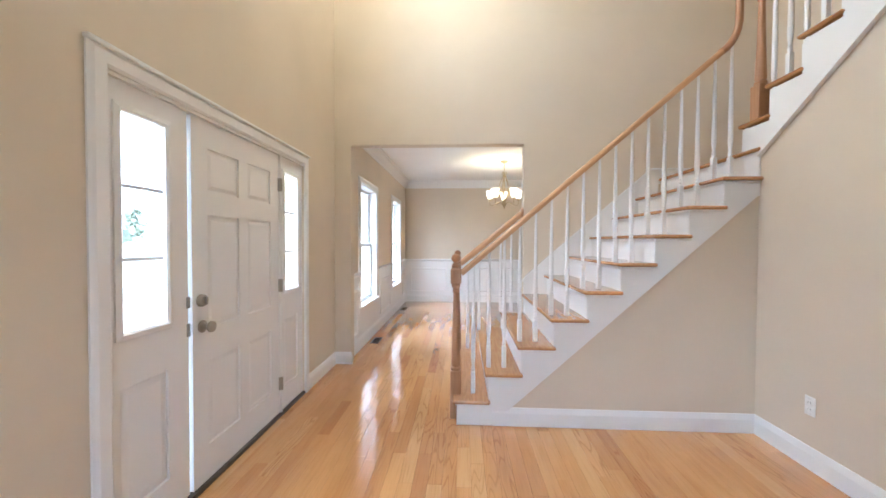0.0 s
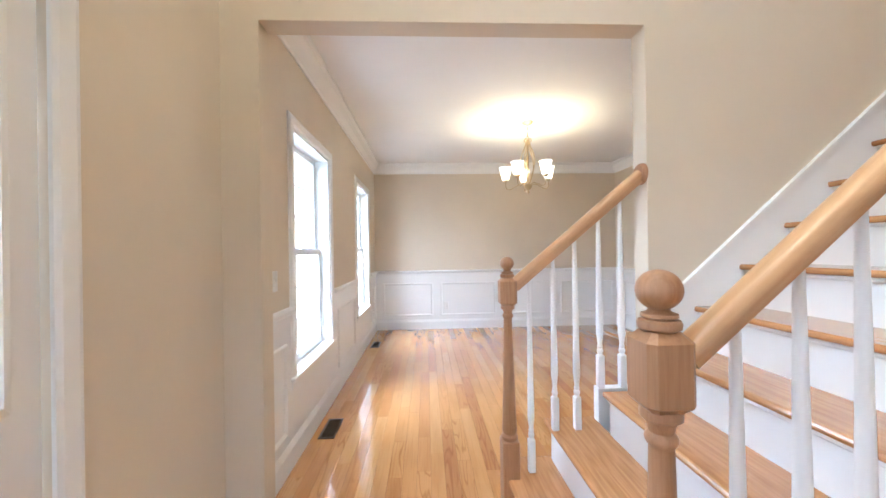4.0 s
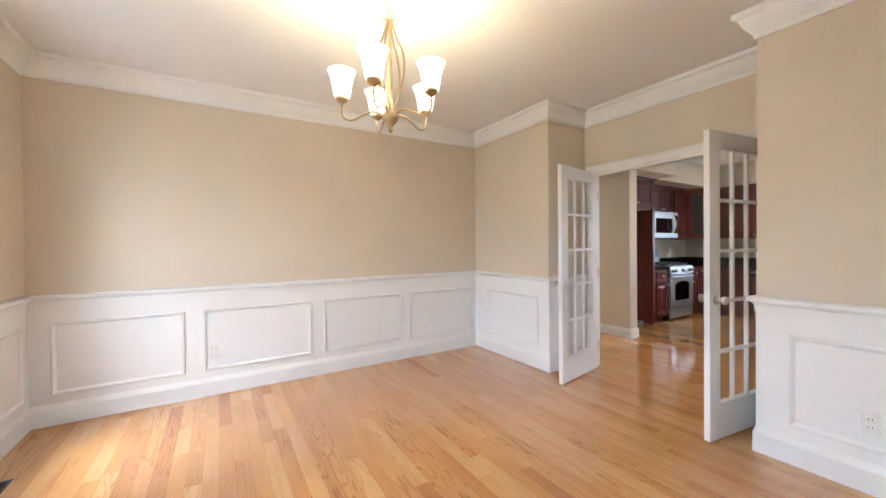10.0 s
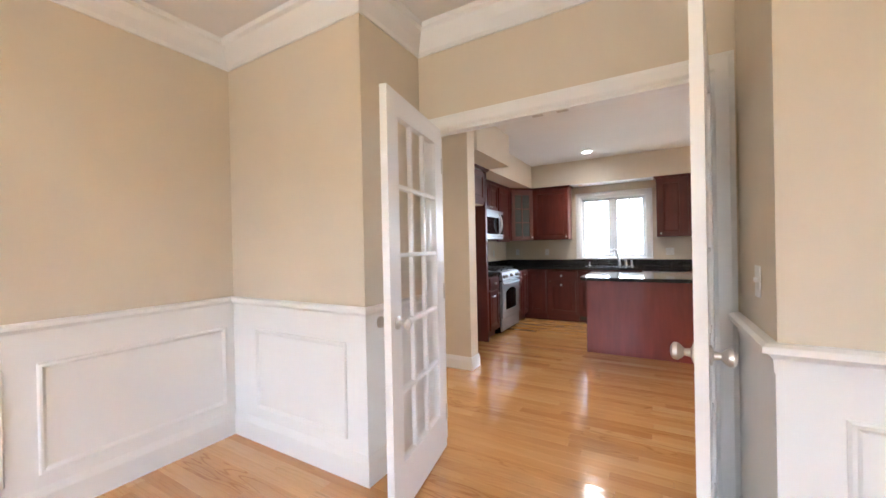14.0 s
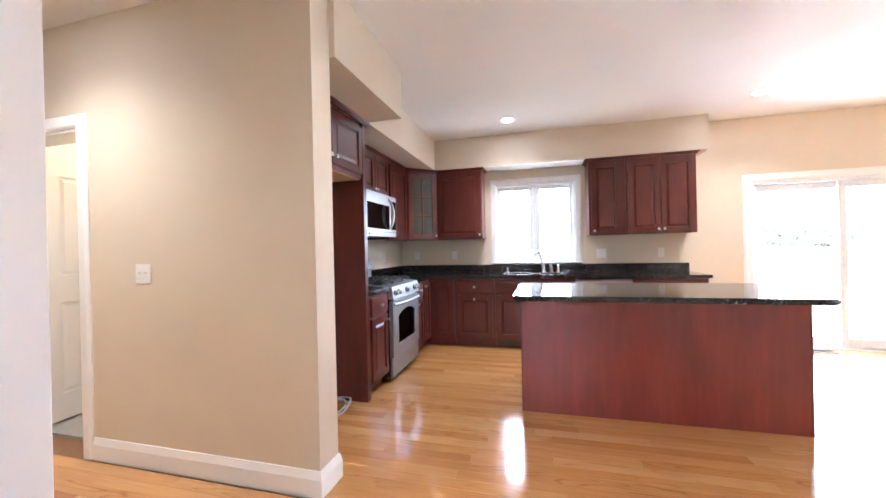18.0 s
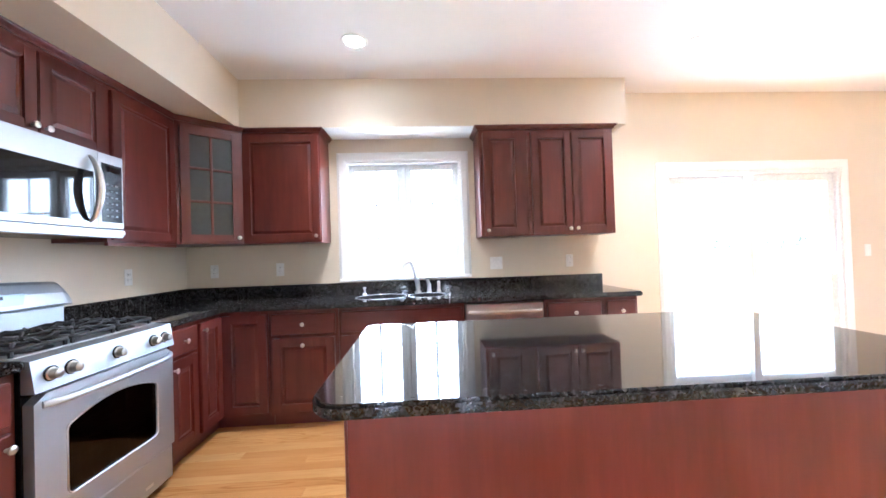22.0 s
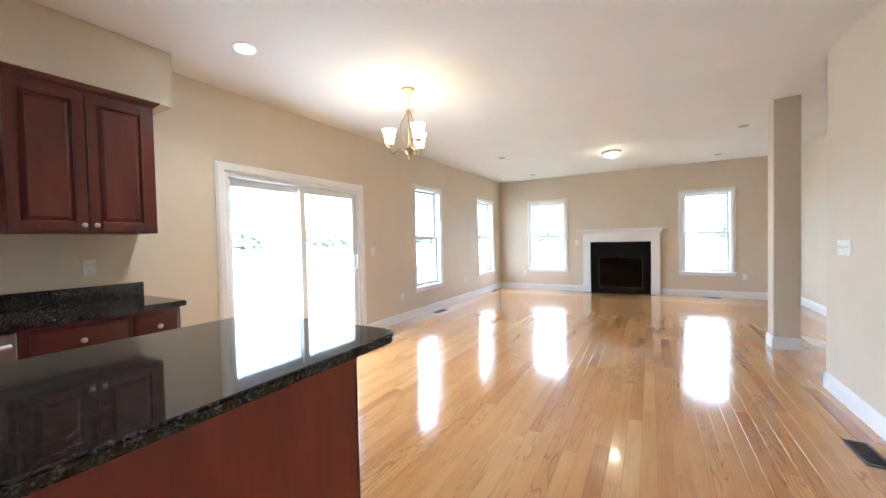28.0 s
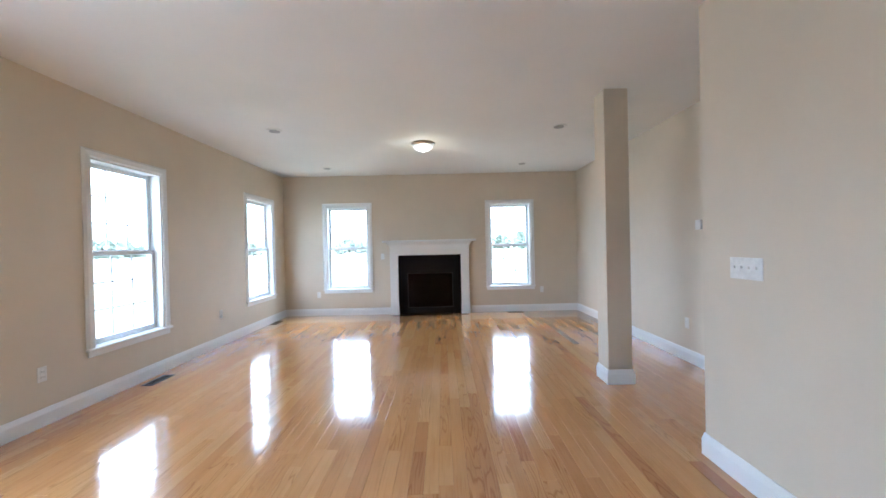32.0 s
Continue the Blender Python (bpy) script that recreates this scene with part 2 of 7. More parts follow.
    l.new(wb.outputs[0], relief.inputs["Normal"])
    l.new(wb.outputs[0], b.inputs["Coat Normal"])
    b.inputs["Coat Weight"].default_value = 0.75
    b.inputs["Coat Roughness"].default_value = 0.05
    return m


def metal(name, color, rough, brushed=None):
    m, n, l, b = nodes_of(name)
    b.inputs["Metallic"].default_value = 1.0
    g = place(n)
    sc = n.new("ShaderNodeVectorMath")
    sc.operation = "MULTIPLY"
    sc.inputs[1].default_value = brushed or (30, 30, 30)
    l.new(g.outputs["Position"], sc.inputs[0])
    t = noise_tex(n, l, 1.0, 3, 0.6, sc.outputs[0])
    mr = n.new("ShaderNodeMapRange")
    mr.inputs[3].default_value, mr.inputs[4].default_value = rough * 0.9, rough * 1.12
    l.new(t.outputs[0], mr.inputs[0])
    l.new(mr.outputs[0], b.inputs["Roughness"])
    r = ramp(n, [(0.2, scaled(color, 0.96)), (0.8, color)])
    l.new(t.outputs[0], r.inputs[0])
    l.new(r.outputs[0], b.inputs["Base Color"])
    return m


def plain(name, color, rough=0.5, spec=0.5):
    m, n, l, b = nodes_of(name)
    g = place(n)
    t = noise_tex(n, l, 40.0, 3, 0.6, g.outputs["Position"])
    r = ramp(n, [(0.3, scaled(color, 0.9)), (0.7, scaled(color, 1.06))])
    l.new(t.outputs[0], r.inputs[0])
    l.new(r.outputs[0], b.inputs["Base Color"])
    b.inputs["Roughness"].default_value = rough
    b.inputs["Specular IOR Level"].default_value = spec
    return m


def thin_glass(name, tint=(1, 1, 1)):
    m, n, l, b = nodes_of(name)
    n.remove(b)
    tr = n.new("ShaderNodeBsdfTransparent")
    tr.inputs[0].default_value = (tint[0], tint[1], tint[2], 1)
    gl = n.new("ShaderNodeBsdfGlossy")
    gl.inputs["Roughness"].default_value = 0.01
    lw = n.new("ShaderNodeLayerWeight")
    lw.inputs[0].default_value = 0.5
    pw = n.new("ShaderNodeMath")
    pw.operation = "POWER"
    pw.inputs[1].default_value = 5.0
    l.new(lw.outputs["Facing"], pw.inputs[0])
    fz = n.new("ShaderNodeMapRange")
    fz.inputs[3].default_value, fz.inputs[4].default_value = 0.035, 0.8
    l.new(pw.outputs[0], fz.inputs[0])
    mx = n.new("ShaderNodeMixShader")
    l.new(fz.outputs[0], mx.inputs[0])
    l.new(tr.outputs[0], mx.inputs[1])
    l.new(gl.outputs[0], mx.inputs[2])
    l.new(mx.outputs[0], n["Material Output"].inputs[0])
    return m


def frosted(name, color, glow):
    """Lit alabaster glass of a lamp shade: lets light through, gives off its own."""
    m, n, l, b = nodes_of(name)
    b.inputs["Base Color"].default_value = (color[0], color[1], color[2], 1)
    b.inputs["Roughness"].default_value = 0.35
    b.inputs["Emission Color"].default_value = (1.0, 0.93, 0.8, 1)
    b.inputs["Emission Strength"].default_value = glow
    tr = n.new("ShaderNodeBsdfTransparent")
    tr.inputs[0].default_value = (1.0, 0.96, 0.88, 1)
    mx = n.new("ShaderNodeMixShader")
    mx.inputs[0].default_value = 0.55
    l.new(b.outputs[0], mx.inputs[1])
    l.new(tr.outputs[0], mx.inputs[2])
    l.new(mx.outputs[0], n["Material Output"].inputs[0])
    return m


def granite(name):
    m, n, l, b = nodes_of(name)
    g = place(n)
    v = n.new("ShaderNodeTexVoronoi")
    v.inputs["Scale"].default_value = 180.0
    l.new(g.outputs["Position"], v.inputs["Vector"])
    patch = noise_tex(n, l, 28.0, 5, 0.7, g.outputs["Position"])
    r1 = ramp(n, [(0.0, (0.010, 0.010, 0.011)), (0.46, (0.012, 0.0120, 0.0125)), (0.54, (0.022, 0.0205, 0.020)), (0.62, (0.044, 0.040, 0.0385)), (0.72, (0.078, 0.071, 0.069)), (0.85, (0.14, 0.13, 0.125))])
    mx = n.new("ShaderNodeMix")
    mx.inputs[0].default_value = 0.45
    l.new(patch.outputs[0], mx.inputs[2])
    l.new(v.outputs["Color"], mx.inputs[3])
    l.new(mx.outputs[0], r1.inputs[0])
    l.new(r1.outputs[0], b.inputs["Base Color"])
    polish = noise_tex(n, l, 95.0, 2, 0.5, g.outputs["Position"])
    bumped(n, l, b, polish.outputs[0], 0.05, 0.0004)
    b.inputs["Roughness"].default_value = 0.045
    return m


def emitter(name, color, strength):
    m, n, l, b = nodes_of(name)
    b.inputs["Base Color"].default_value = (0.8, 0.8, 0.8, 1)
    b.inputs["Emission Color"].default_value = (color[0], color[1], color[2], 1)
    b.inputs["Emission Strength"].default_value = strength
    return m


WALL = paint("beige wall paint", (0.655, 0.572, 0.45), 0.62, 0.05, 0.18)
CEIL = paint("white ceiling paint", (0.80, 0.79, 0.77), 0.75, 0.03, 0.2, 180)
TRIM = paint("white semi-gloss trim paint", (0.80, 0.80, 0.79), 0.36, 0.02, 0.02, 120)
DOORP = paint("white door paint", (0.78, 0.775, 0.77), 0.3, 0.03, 0.06, 140)
VINYL = plain("white window vinyl", (0.75, 0.775, 0.79), 0.35)
OAK = oak_floor("oak floor")
OAK_TREAD = wood("oak tread", [(0.2, (0.36, 0.175, 0.065)), (0.5, (0.50, 0.265, 0.105)), (0.85, (0.60, 0.345, 0.15))], "y", 0.18, 0.4, 70, 2.4, 0.06, bump=0.03)
OAK_RAIL = wood("oak handrail", [(0.28, (0.45, 0.255, 0.115)), (0.5, (0.53, 0.315, 0.15)), (0.75, (0.58, 0.36, 0.18))], "x", 0.36, 0.1, 70, 2.4, 0.04, bump=0.04, wave=-0.15, tilt=0.7045)
# Cabinet cherry again, its colour raised for the light on the island's back.
CHERRY_LIT = wood("lit cherry island panel", [(0.25, (0.172, 0.0297, 0.0192)), (0.5, (0.198, 0.0355, 0.023)), (0.75, (0.228, 0.0435, 0.028))], "z", 0.33, 0.0, 26, 2.2, 0.05, bump=0.01, wave=-0.29, blotch=0.35)
OAK_POST = wood("oak newel", [(0.25, (0.31, 0.155, 0.07)), (0.48, (0.39, 0.21, 0.1)), (0.75, (0.45, 0.255, 0.128))], "z", 0.4, 0.0, 95, 4.0, 0.04, bump=0.04, wave=-0.2)
CHERRY = wood("cherry cabinet", [(0.25, (0.081, 0.0148, 0.0102)), (0.5, (0.095, 0.0183, 0.0126)), (0.75, (0.113, 0.0232, 0.016))], "z", 0.33, 0.0, 34, 2.2, 0.07, bump=0.01, wave=-0.29, blotch=0.65)
CHERRY_H = wood("cherry cabinet rail", [(0.25, (0.081, 0.0148, 0.0102)), (0.5, (0.095, 0.0183, 0.0126)), (0.75, (0.113, 0.0232, 0.016))], "y", 0.33, 0.0, 34, 2.2, 0.07, bump=0.01, wave=-0.29, blotch=0.65)
CARCASS = wood("maple cabinet interior", [(0.2, (0.50, 0.33, 0.17)), (0.8, (0.62, 0.43, 0.24))], "x", 0.45, 0, 50, 2.0)
GRANITE = granite("black granite")
STEEL = metal("brushed stainless steel", (0.46, 0.475, 0.495), 0.48, (25, 25, 25))
NICKEL = metal("satin nickel", (0.58, 0.55, 0.50), 0.315)
BRASS = metal("antique brass", (0.47, 0.38, 0.23), 0.315)
SATIN = metal("satin stainless steel", (0.55, 0.545, 0.54), 0.315)
AGED = metal("aged nickel", (0.37, 0.345, 0.30), 0.33)
CLOCKPANEL = metal("blue-grey coated panel", (0.33, 0.37, 0.40), 0.45)
KEYGREY = plain("dark grey keys", (0.16, 0.165, 0.17), 0.4)
CHROME = metal("polished nickel", (0.64, 0.64, 0.635), 0.34)
BLACK = plain("black enamel", (0.009, 0.009, 0.0095), 0.25, 0.3)
IRON = plain("black cast iron", (0.016, 0.016, 0.017), 0.55)
DARKGLASS = plain("black oven glass", (0.008, 0.008, 0.009), 0.04)
SLATE = plain("black slate surround", (0.006, 0.006, 0.0065), 0.22, 0.2)
FIREBOX = plain("dark firebox metal", (0.02, 0.019, 0.018), 0.6)
LOG = plain("charred ceramic logs", (0.10, 0.085, 0.07), 0.9)
PLASTIC = plain("white switch plastic", (0.78, 0.77, 0.74), 0.35)
VENT = plain("dark brown floor register", (0.055, 0.04, 0.028), 0.4)
RUBBER = plain("grey cable", (0.42, 0.42, 0.41), 0.5)
GLASS = thin_glass("window glass")
SMOKED = plain("cloudy grey cabinet glass", (0.05, 0.054, 0.052), 0.15)
OVENGLASS = thin_glass("tinted oven glass", (0.16, 0.15, 0.14))
SHADE = frosted("lit alabaster glass", (0.85, 0.83, 0.78), 0.22)
BULB = emitter("lit bulb", (1.0, 0.86, 0.62), 3.0)
CANLIT = emitter("lit recessed lens", (1.0, 0.93, 0.84), 9.0)
CANOFF = plain("unlit recessed lens", (0.35, 0.35, 0.35), 0.5)
FARPANE = plain("far window", (0.3, 0.32, 0.34), 0.3)
TILE = plain("grey floor tile", (0.32, 0.32, 0.31), 0.4)
SUBFLOOR = plain("dark joint filler", (0.22, 0.115, 0.05), 0.6)
GRASS = paint("lawn", (0.30, 0.295, 0.215), 0.9, 0.4, 0.4, 60)
# Leaf colour is paled well beyond real foliage to carry the distance haze.
LEAF_HAZED = paint("haze-paled far foliage", (0.29, 0.32, 0.25), 0.8, 0.5, 0.3, 20)
SIDING = paint("pale siding", (0.62, 0.62, 0.60), 0.6, 0.05, 0.1)
ROOFING = paint("grey shingles", (0.12, 0.115, 0.11), 0.85, 0.2, 0.3, 50)
FIELD = paint("bare field", (0.44, 0.39, 0.34), 0.95, 0.2, 0.4, 30)


# ---- building helpers ----
def bm_new():
    return bmesh.new()


def box(bm, x0, x1, y0, y1, z0, z1, bevel=0.0, seg=1):
    """An axis-aligned block added to bm."""
    x0, x1 = min(x0, x1), max(x0, x1)
    y0, y1 = min(y0, y1), max(y0, y1)
    z0, z1 = min(z0, z1), max(z0, z1)
    vs = [bm.verts.new(p) for p in ((x0, y0, z0), (x1, y0, z0), (x1, y1, z0), (x0, y1, z0), (x0, y0, z1), (x1, y0, z1), (x1, y1, z1), (x0, y1, z1))]
    fs = [bm.faces.new([vs[i] for i in f]) for f in ((3, 2, 1, 0), (4, 5, 6, 7), (0, 1, 5, 4), (1, 2, 6, 5), (2, 3, 7, 6), (3, 0, 4, 7))]
    if bevel:
        es = {e for f in fs for e in f.edges}
        bmesh.ops.bevel(bm, geom=list(es), offset=bevel, segments=seg, profile=0.5, affect="EDGES")
    return bm


def boxes(*rows, bevel=0.0):
    bm = bm_new()
    for r in rows:
        box(bm, *r, bevel=bevel)
    return bm


def prism(bm, poly, depth_axis, d0, d1):
    """A flat polygon of (a, b) drawn out along an axis. Axis x: (y, z); y: (x, z); z: (x, y)."""
    def at(a, b, d):
        return {"x": (d, a, b), "y": (a, d, b), "z": (a, b, d)}[depth_axis]
    lo = [bm.verts.new(at(a, b, d0)) for a, b in poly]
    hi = [bm.verts.new(at(a, b, d1)) for a, b in poly]
    bm.faces.new(lo)
    bm.faces.new(hi)
    for i in range(len(poly)):
        j = (i + 1) % len(poly)
        bm.faces.new([lo[i], lo[j], hi[j], hi[i]])
    bmesh.ops.recalc_face_normals(bm, faces=bm.faces)
    return bm


def lathe(bm, profile, centre=(0, 0, 0), seg=20, axis="z"):
    """(radius, height) points turned round an axis."""
    cx, cy, cz = centre
    rings = []
    for r, h in profile:
        ring = []
        for k in range(seg):
            a = 2 * math.pi * k / seg
            u, v = r * math.cos(a), r * math.sin(a)
            p = {"z": (cx + u, cy + v, cz + h), "x": (cx + h, cy + u, cz + v), "y": (cx + u, cy + h, cz + v)}[axis]
            ring.append(bm.verts.new(p))
        rings.append(ring)
    for a, b in zip(rings, rings[1:]):
        for k in range(seg):
            j = (k + 1) % seg
            bm.faces.new([a[k], a[j], b[j], b[k]])
    bm.faces.new(rings[0])
    bm.faces.new(rings[-1])
    bmesh.ops.recalc_face_normals(bm, faces=bm.faces)
    return bm


def tube(bm, pts, r, seg=10, cap=True):
    """A round bar along a line of points."""
    pts = [Vector(p) for p in pts]
    rings = []
    up = Vector((0.13, 0.31, 1)).normalized()
    for i, p in enumerate(pts):
        d = (pts[min(i + 1, len(pts) - 1)] - pts[max(i - 1, 0)]).normalized()
        s = d.cross(up)
        s = s.normalized() if s.length > 1e-4 else Vector((1, 0, 0))
        t = s.cross(d).normalized()
        rad = r[i] if isinstance(r, (list, tuple)) else r
        rings.append([bm.verts.new(p + rad * (math.cos(2 * math.pi * k / seg) * s + math.sin(2 * math.pi * k / seg) * t)) for k in range(seg)])
    for a, b in zip(rings, rings[1:]):
        for k in range(seg):
            j = (k + 1) % seg
            bm.faces.new([a[k], a[j], b[j], b[k]])
    if cap:
        bm.faces.new(rings[0])
        bm.faces.new(rings[-1])
    bmesh.ops.recalc_face_normals(bm, faces=bm.faces)
    return bm


def sweep(bm, path, profile, closed=False):
    """A moulding: a profile of (out, z) carried along a level line of (x, y), out to the line's left, with mitred corners."""
    n = len(path)
    rows = []
    for i, (x, y) in enumerate(path):
        p = Vector((x, y))
        dirs = []
        if i > 0 or closed:
            dirs.append((p - Vector(path[i - 1])).normalized())
        if i < n - 1 or closed:
            dirs.append((Vector(path[(i + 1) % n]) - p).normalized())
        nors = [Vector((-d.y, d.x)) for d in dirs]
        m = nors[0] if len(nors) == 1 else (nors[0] + nors[1]) / max(0.2, 1 + nors[0].dot(nors[1]))
        rows.append([bm.verts.new((x + m.x * o, y + m.y * o, z)) for o, z in profile])
    k = len(profile)
    last = n if closed else n - 1
    for i in range(last):
        a, b = rows[i], rows[(i + 1) % n]
        for q in range(k):
            w = (q + 1) % k
            bm.faces.new([a[q], a[w], b[w], b[q]])
    if not closed:
        bm.faces.new(rows[0])
        bm.faces.new(rows[-1])
    bmesh.ops.recalc_face_normals(bm, faces=bm.faces)
    return bm


def frame_sweep(bm, poly, profile, closed=True, to=None):
    """A moulding in an upright plane: poly of (a, z); profile of (inward, proud); to maps (a, z, proud) to the world."""
    n = len(poly)
    rows = []
    for i, (a, z) in enumerate(poly):
        p = Vector((a, z))
        dirs = []
        if i > 0 or closed:
            dirs.append((p - Vector(poly[i - 1])).normalized())
        if i < n - 1 or closed:
            dirs.append((Vector(poly[(i + 1) % n]) - p).normalized())
        nors = [Vector((-d.y, d.x)) for d in dirs]
        m = nors[0] if len(nors) == 1 else (nors[0] + nors[1]) / max(0.2, 1 + nors[0].dot(nors[1]))
        rows.append([bm.verts.new(to(a + m.x * o, z + m.y * o, h)) for o, h in profile])
    k = len(profile)
    for i in range(n if closed else n - 1):
        a, b = rows[i], rows[(i + 1) % n]
        for q in range(k):
            w = (q + 1) % k
            bm.faces.new([a[q], a[w], b[w], b[q]])
    if not closed:
        bm.faces.new(rows[0])
        bm.faces.new(rows[-1])
    bmesh.ops.recalc_face_normals(bm, faces=bm.faces)
    return bm


def mesh_of(name, bm, material, smooth=False):
    me = bpy.data.meshes.new(name)
    bm.to_mesh(me)
    bm.free()
    me.materials.append(material)
    if smooth:
        for p in me.polygons:
            p.use_smooth = True
        me.set_sharp_from_angle(angle=radians(40))
    return me


def part(name, bm, material, parent=None, label="", smooth=False):
    """Links a bmesh as one mesh object, under a thing or a part when one is given."""
    ob = new(name, mesh_of(name, bm, material, smooth))
    if parent is not None:
        ob.parent = parent
    if label:
        ob["label"] = label
    return ob


def structure(name, bm, material, label, category, smooth=False):
    return tagged(part(name, bm, material, smooth=smooth), label, category, kind="structure")


def thing(name, label, category, group="", at=(0, 0, 0), rz=0, kind=""):
    ob = new(name)
    ob.empty_display_size = 0.1
    ob.matrix_world = pose(*at, 0, 0, rz)
    return tagged(ob, label, category, group, kind)


def wall_with_holes(axis, c0, c1, a0, a1, z0, z1, holes):
    """A straight wall between the planes c0 and c1 of an axis, with openings (a0, a1, z0, z1) through it."""
    bm = bm_new()
    cuts = sorted({a0, a1, *[h[0] for h in holes], *[h[1] for h in holes]})
    for lo, hi in zip(cuts, cuts[1:]):
        mid = (lo + hi) / 2
        here = sorted([(h[2], h[3]) for h in holes if h[0] < mid < h[1]])
        z = z0
        spans = []
        for h0, h1 in here:
            if h0 > z:
                spans.append((z, h0))
            z = h1
        if z < z1:
            spans.append((z, z1))
        for s0, s1 in spans:
            if axis == "x":
                box(bm, c0, c1, lo, hi, s0, s1)
            else:
                box(bm, lo, hi, c0, c1, s0, s1)
    bmesh.ops.remove_doubles(bm, verts=bm.verts, dist=1e-5)
    bm.verts.index_update()
    seen = {}
    for f in bm.faces:
        seen.setdefault(frozenset(v.index for v in f.verts), []).append(f)
    twice = [f for fs in seen.values() if len(fs) > 1 for f in fs]
    if twice:
        bmesh.ops.delete(bm, geom=twice, context="FACES_ONLY")
    return bm

# ---- plan ----
FX = -1.36            # front wall, foyer
DX = -1.245           # front wall, dining room
OUT = -1.56           # outer face of the front wall
YA, YB = 3.50, 3.62   # wall between foyer and dining room
JL, JR, JT = -1.18, 0.71, 2.42   # its opening
YD = 7.81             # far wall of the dining room
DR = 2.83             # dining room's inner wall
RX = 3.405            # recessed wall with the French doors
HX = 3.585             # passage wall with the four switches
HF = 3.475            # kitchen side of the French door wall
R0, R1 = 4.87, 6.565  # recess
FD0, FD1, FDT = 4.962, 6.455, 2.06
HC = 2.74             # ceiling
KX = 8.29             # back wall
KY = 7.78             # kitchen side wall
LY = -3.82            # fireplace wall
LX = 2.52             # living room's inner wall
SX = 2.155            # foyer side wall under the upper flight
PW0, PW1 = 4.76, 4.93
TOP = 5.35            # foyer ceiling
WIN_F = [(4.095, 4.98, 0.53, 2.115), (6.21, 7.10, 0.53, 2.15)]
DOOR_F = (0.895, 2.705, 0.0, 2.045)
# Unseen foyer end window, added to throw daylight on the stair side.
WIN_R = (-0.3, 0.8, 0.6, 2.1)
# High window kept out of view, added as a daylight source for the foyer.
WIN_U = (0.85, 2.05, 3.55, 4.95)
WIN_B = [(-0.685, 0.14, 0.485, 2.18), (-3.325, -2.455, 0.50, 2.165)]
SLIDE = (1.515, 3.325, 0.0, 1.975)
WIN_K = (5.305, 6.355, 1.05, 2.125)
WIN_L = [(6.63, 7.455, 0.51, 2.13), (3.44, 4.25, 0.51, 2.13)]


def merged(*bms):
    """Several bmeshes as one."""
    out = bm_new()
    for b in bms:
        me = bpy.data.meshes.new("tmp")
        b.to_mesh(me)
        b.free()
        out.from_mesh(me)
        bpy.data.meshes.remove(me)
    return out


# ---- walls ----
structure("wall_front", merged(
    wall_with_holes("x", OUT, FX, -2.6, YA, -0.2, TOP, [DOOR_F, WIN_U]),
    wall_with_holes("x", OUT, DX, YA, YD + 0.15, -0.2, HC + 0.1, WIN_F),
    boxes((OUT, DX, YA, YB, HC + 0.1, TOP))), WALL, "smooth beige painted wall with white-trimmed windows", "wall")
structure("wall_dining_opening", wall_with_holes("y", YA, YB, DX, 3.30, -0.05, TOP, [(JL, JR, -0.05, JT)]), WALL, "beige painted wall with a wide cased opening", "wall")
structure("wall_dining_far", boxes((DX, HX, YD, YD + 0.15, -0.05, HC + 0.1)), WALL, "beige painted dining room wall above white wainscot", "wall")
structure("wall_dining_inner", boxes((DR, RX, R1, YD, -0.05, HC + 0.1), (DR, RX, YB, R0, -0.05, HC + 0.1)), WALL, "beige painted inner wall beside the French doors", "wall")
structure("wall_french_doors", wall_with_holes("x", RX, HF, 4.80, 10.0, -0.05, HC + 0.1, [(FD0, FD1, -0.05, FDT)]), WALL, "beige painted wall with the French door opening", "wall")
structure("wall_passage", boxes((RX, HX, 1.15, 4.80, -0.05, HC + 0.1)), WALL, "beige painted wall along the stair core", "wall")
structure("wall_hall_post", wall_with_holes("x", PW0, PW1, 6.875, 10.0, -0.05, HC + 0.1, [(8.56, 9.36, -0.05, 2.07)]), WALL, "peach-lit beige hall wall ending beside the kitchen", "wall")
structure("wall_hall_end", boxes((RX, 7.0, 10.0, 10.12, -0.05, HC + 0.1)), WALL, "beige painted wall at the end of the hall", "wall")
structure("wall_kitchen_side", boxes((PW1, KX + 0.16, KY, KY + 0.14, -0.05, HC + 0.1)), WALL, "beige painted kitchen wall behind the range", "wall")
structure("wall_back", wall_with_holes("x", KX, KX + 0.16, LY - 0.16, KY, -0.2, HC + 0.1, [*WIN_B, (SLIDE[0], SLIDE[1], -0.02, SLIDE[3]), WIN_K]), WALL, "beige painted rear wall with windows and a sliding door", "wall")
structure("wall_fireplace", wall_with_holes("y", LY - 0.16, LY, LX - 0.15, KX, -0.2, HC + 0.1, [*WIN_L, (4.98, 5.88, 0.06, 0.82)]), WALL, "beige painted wall with a fireplace between two windows", "wall")
structure("wall_living_inner", boxes((LX - 0.12, LX, LY, 1.15, -0.05, HC + 0.1)), WALL, "beige painted inner wall of the living room", "wall")
structure("wall_stair_end", boxes((LX - 0.12, RX, 1.15, 1.27, -0.05, TOP)), WALL, "beige painted end wall of the stair core", "wall")
structure("wall_foyer_side", merged(prism(bm_new(), [(-2.6, -0.05), (2.235, -0.05), (2.235, 2.01), (1.40, 2.74), (1.40, 2.93), (-2.6, 2.93)], "x", SX, SX + 0.12)), WALL, "beige painted foyer wall below the upper stair flight", "wall")
structure("wall_stair_far", boxes((3.30, 3.41, 1.27, YA, -0.05, TOP), (3.30, 3.41, -2.6, 1.15, 2.95, TOP)), WALL, "beige painted wall beside the upper stair flight", "wall")
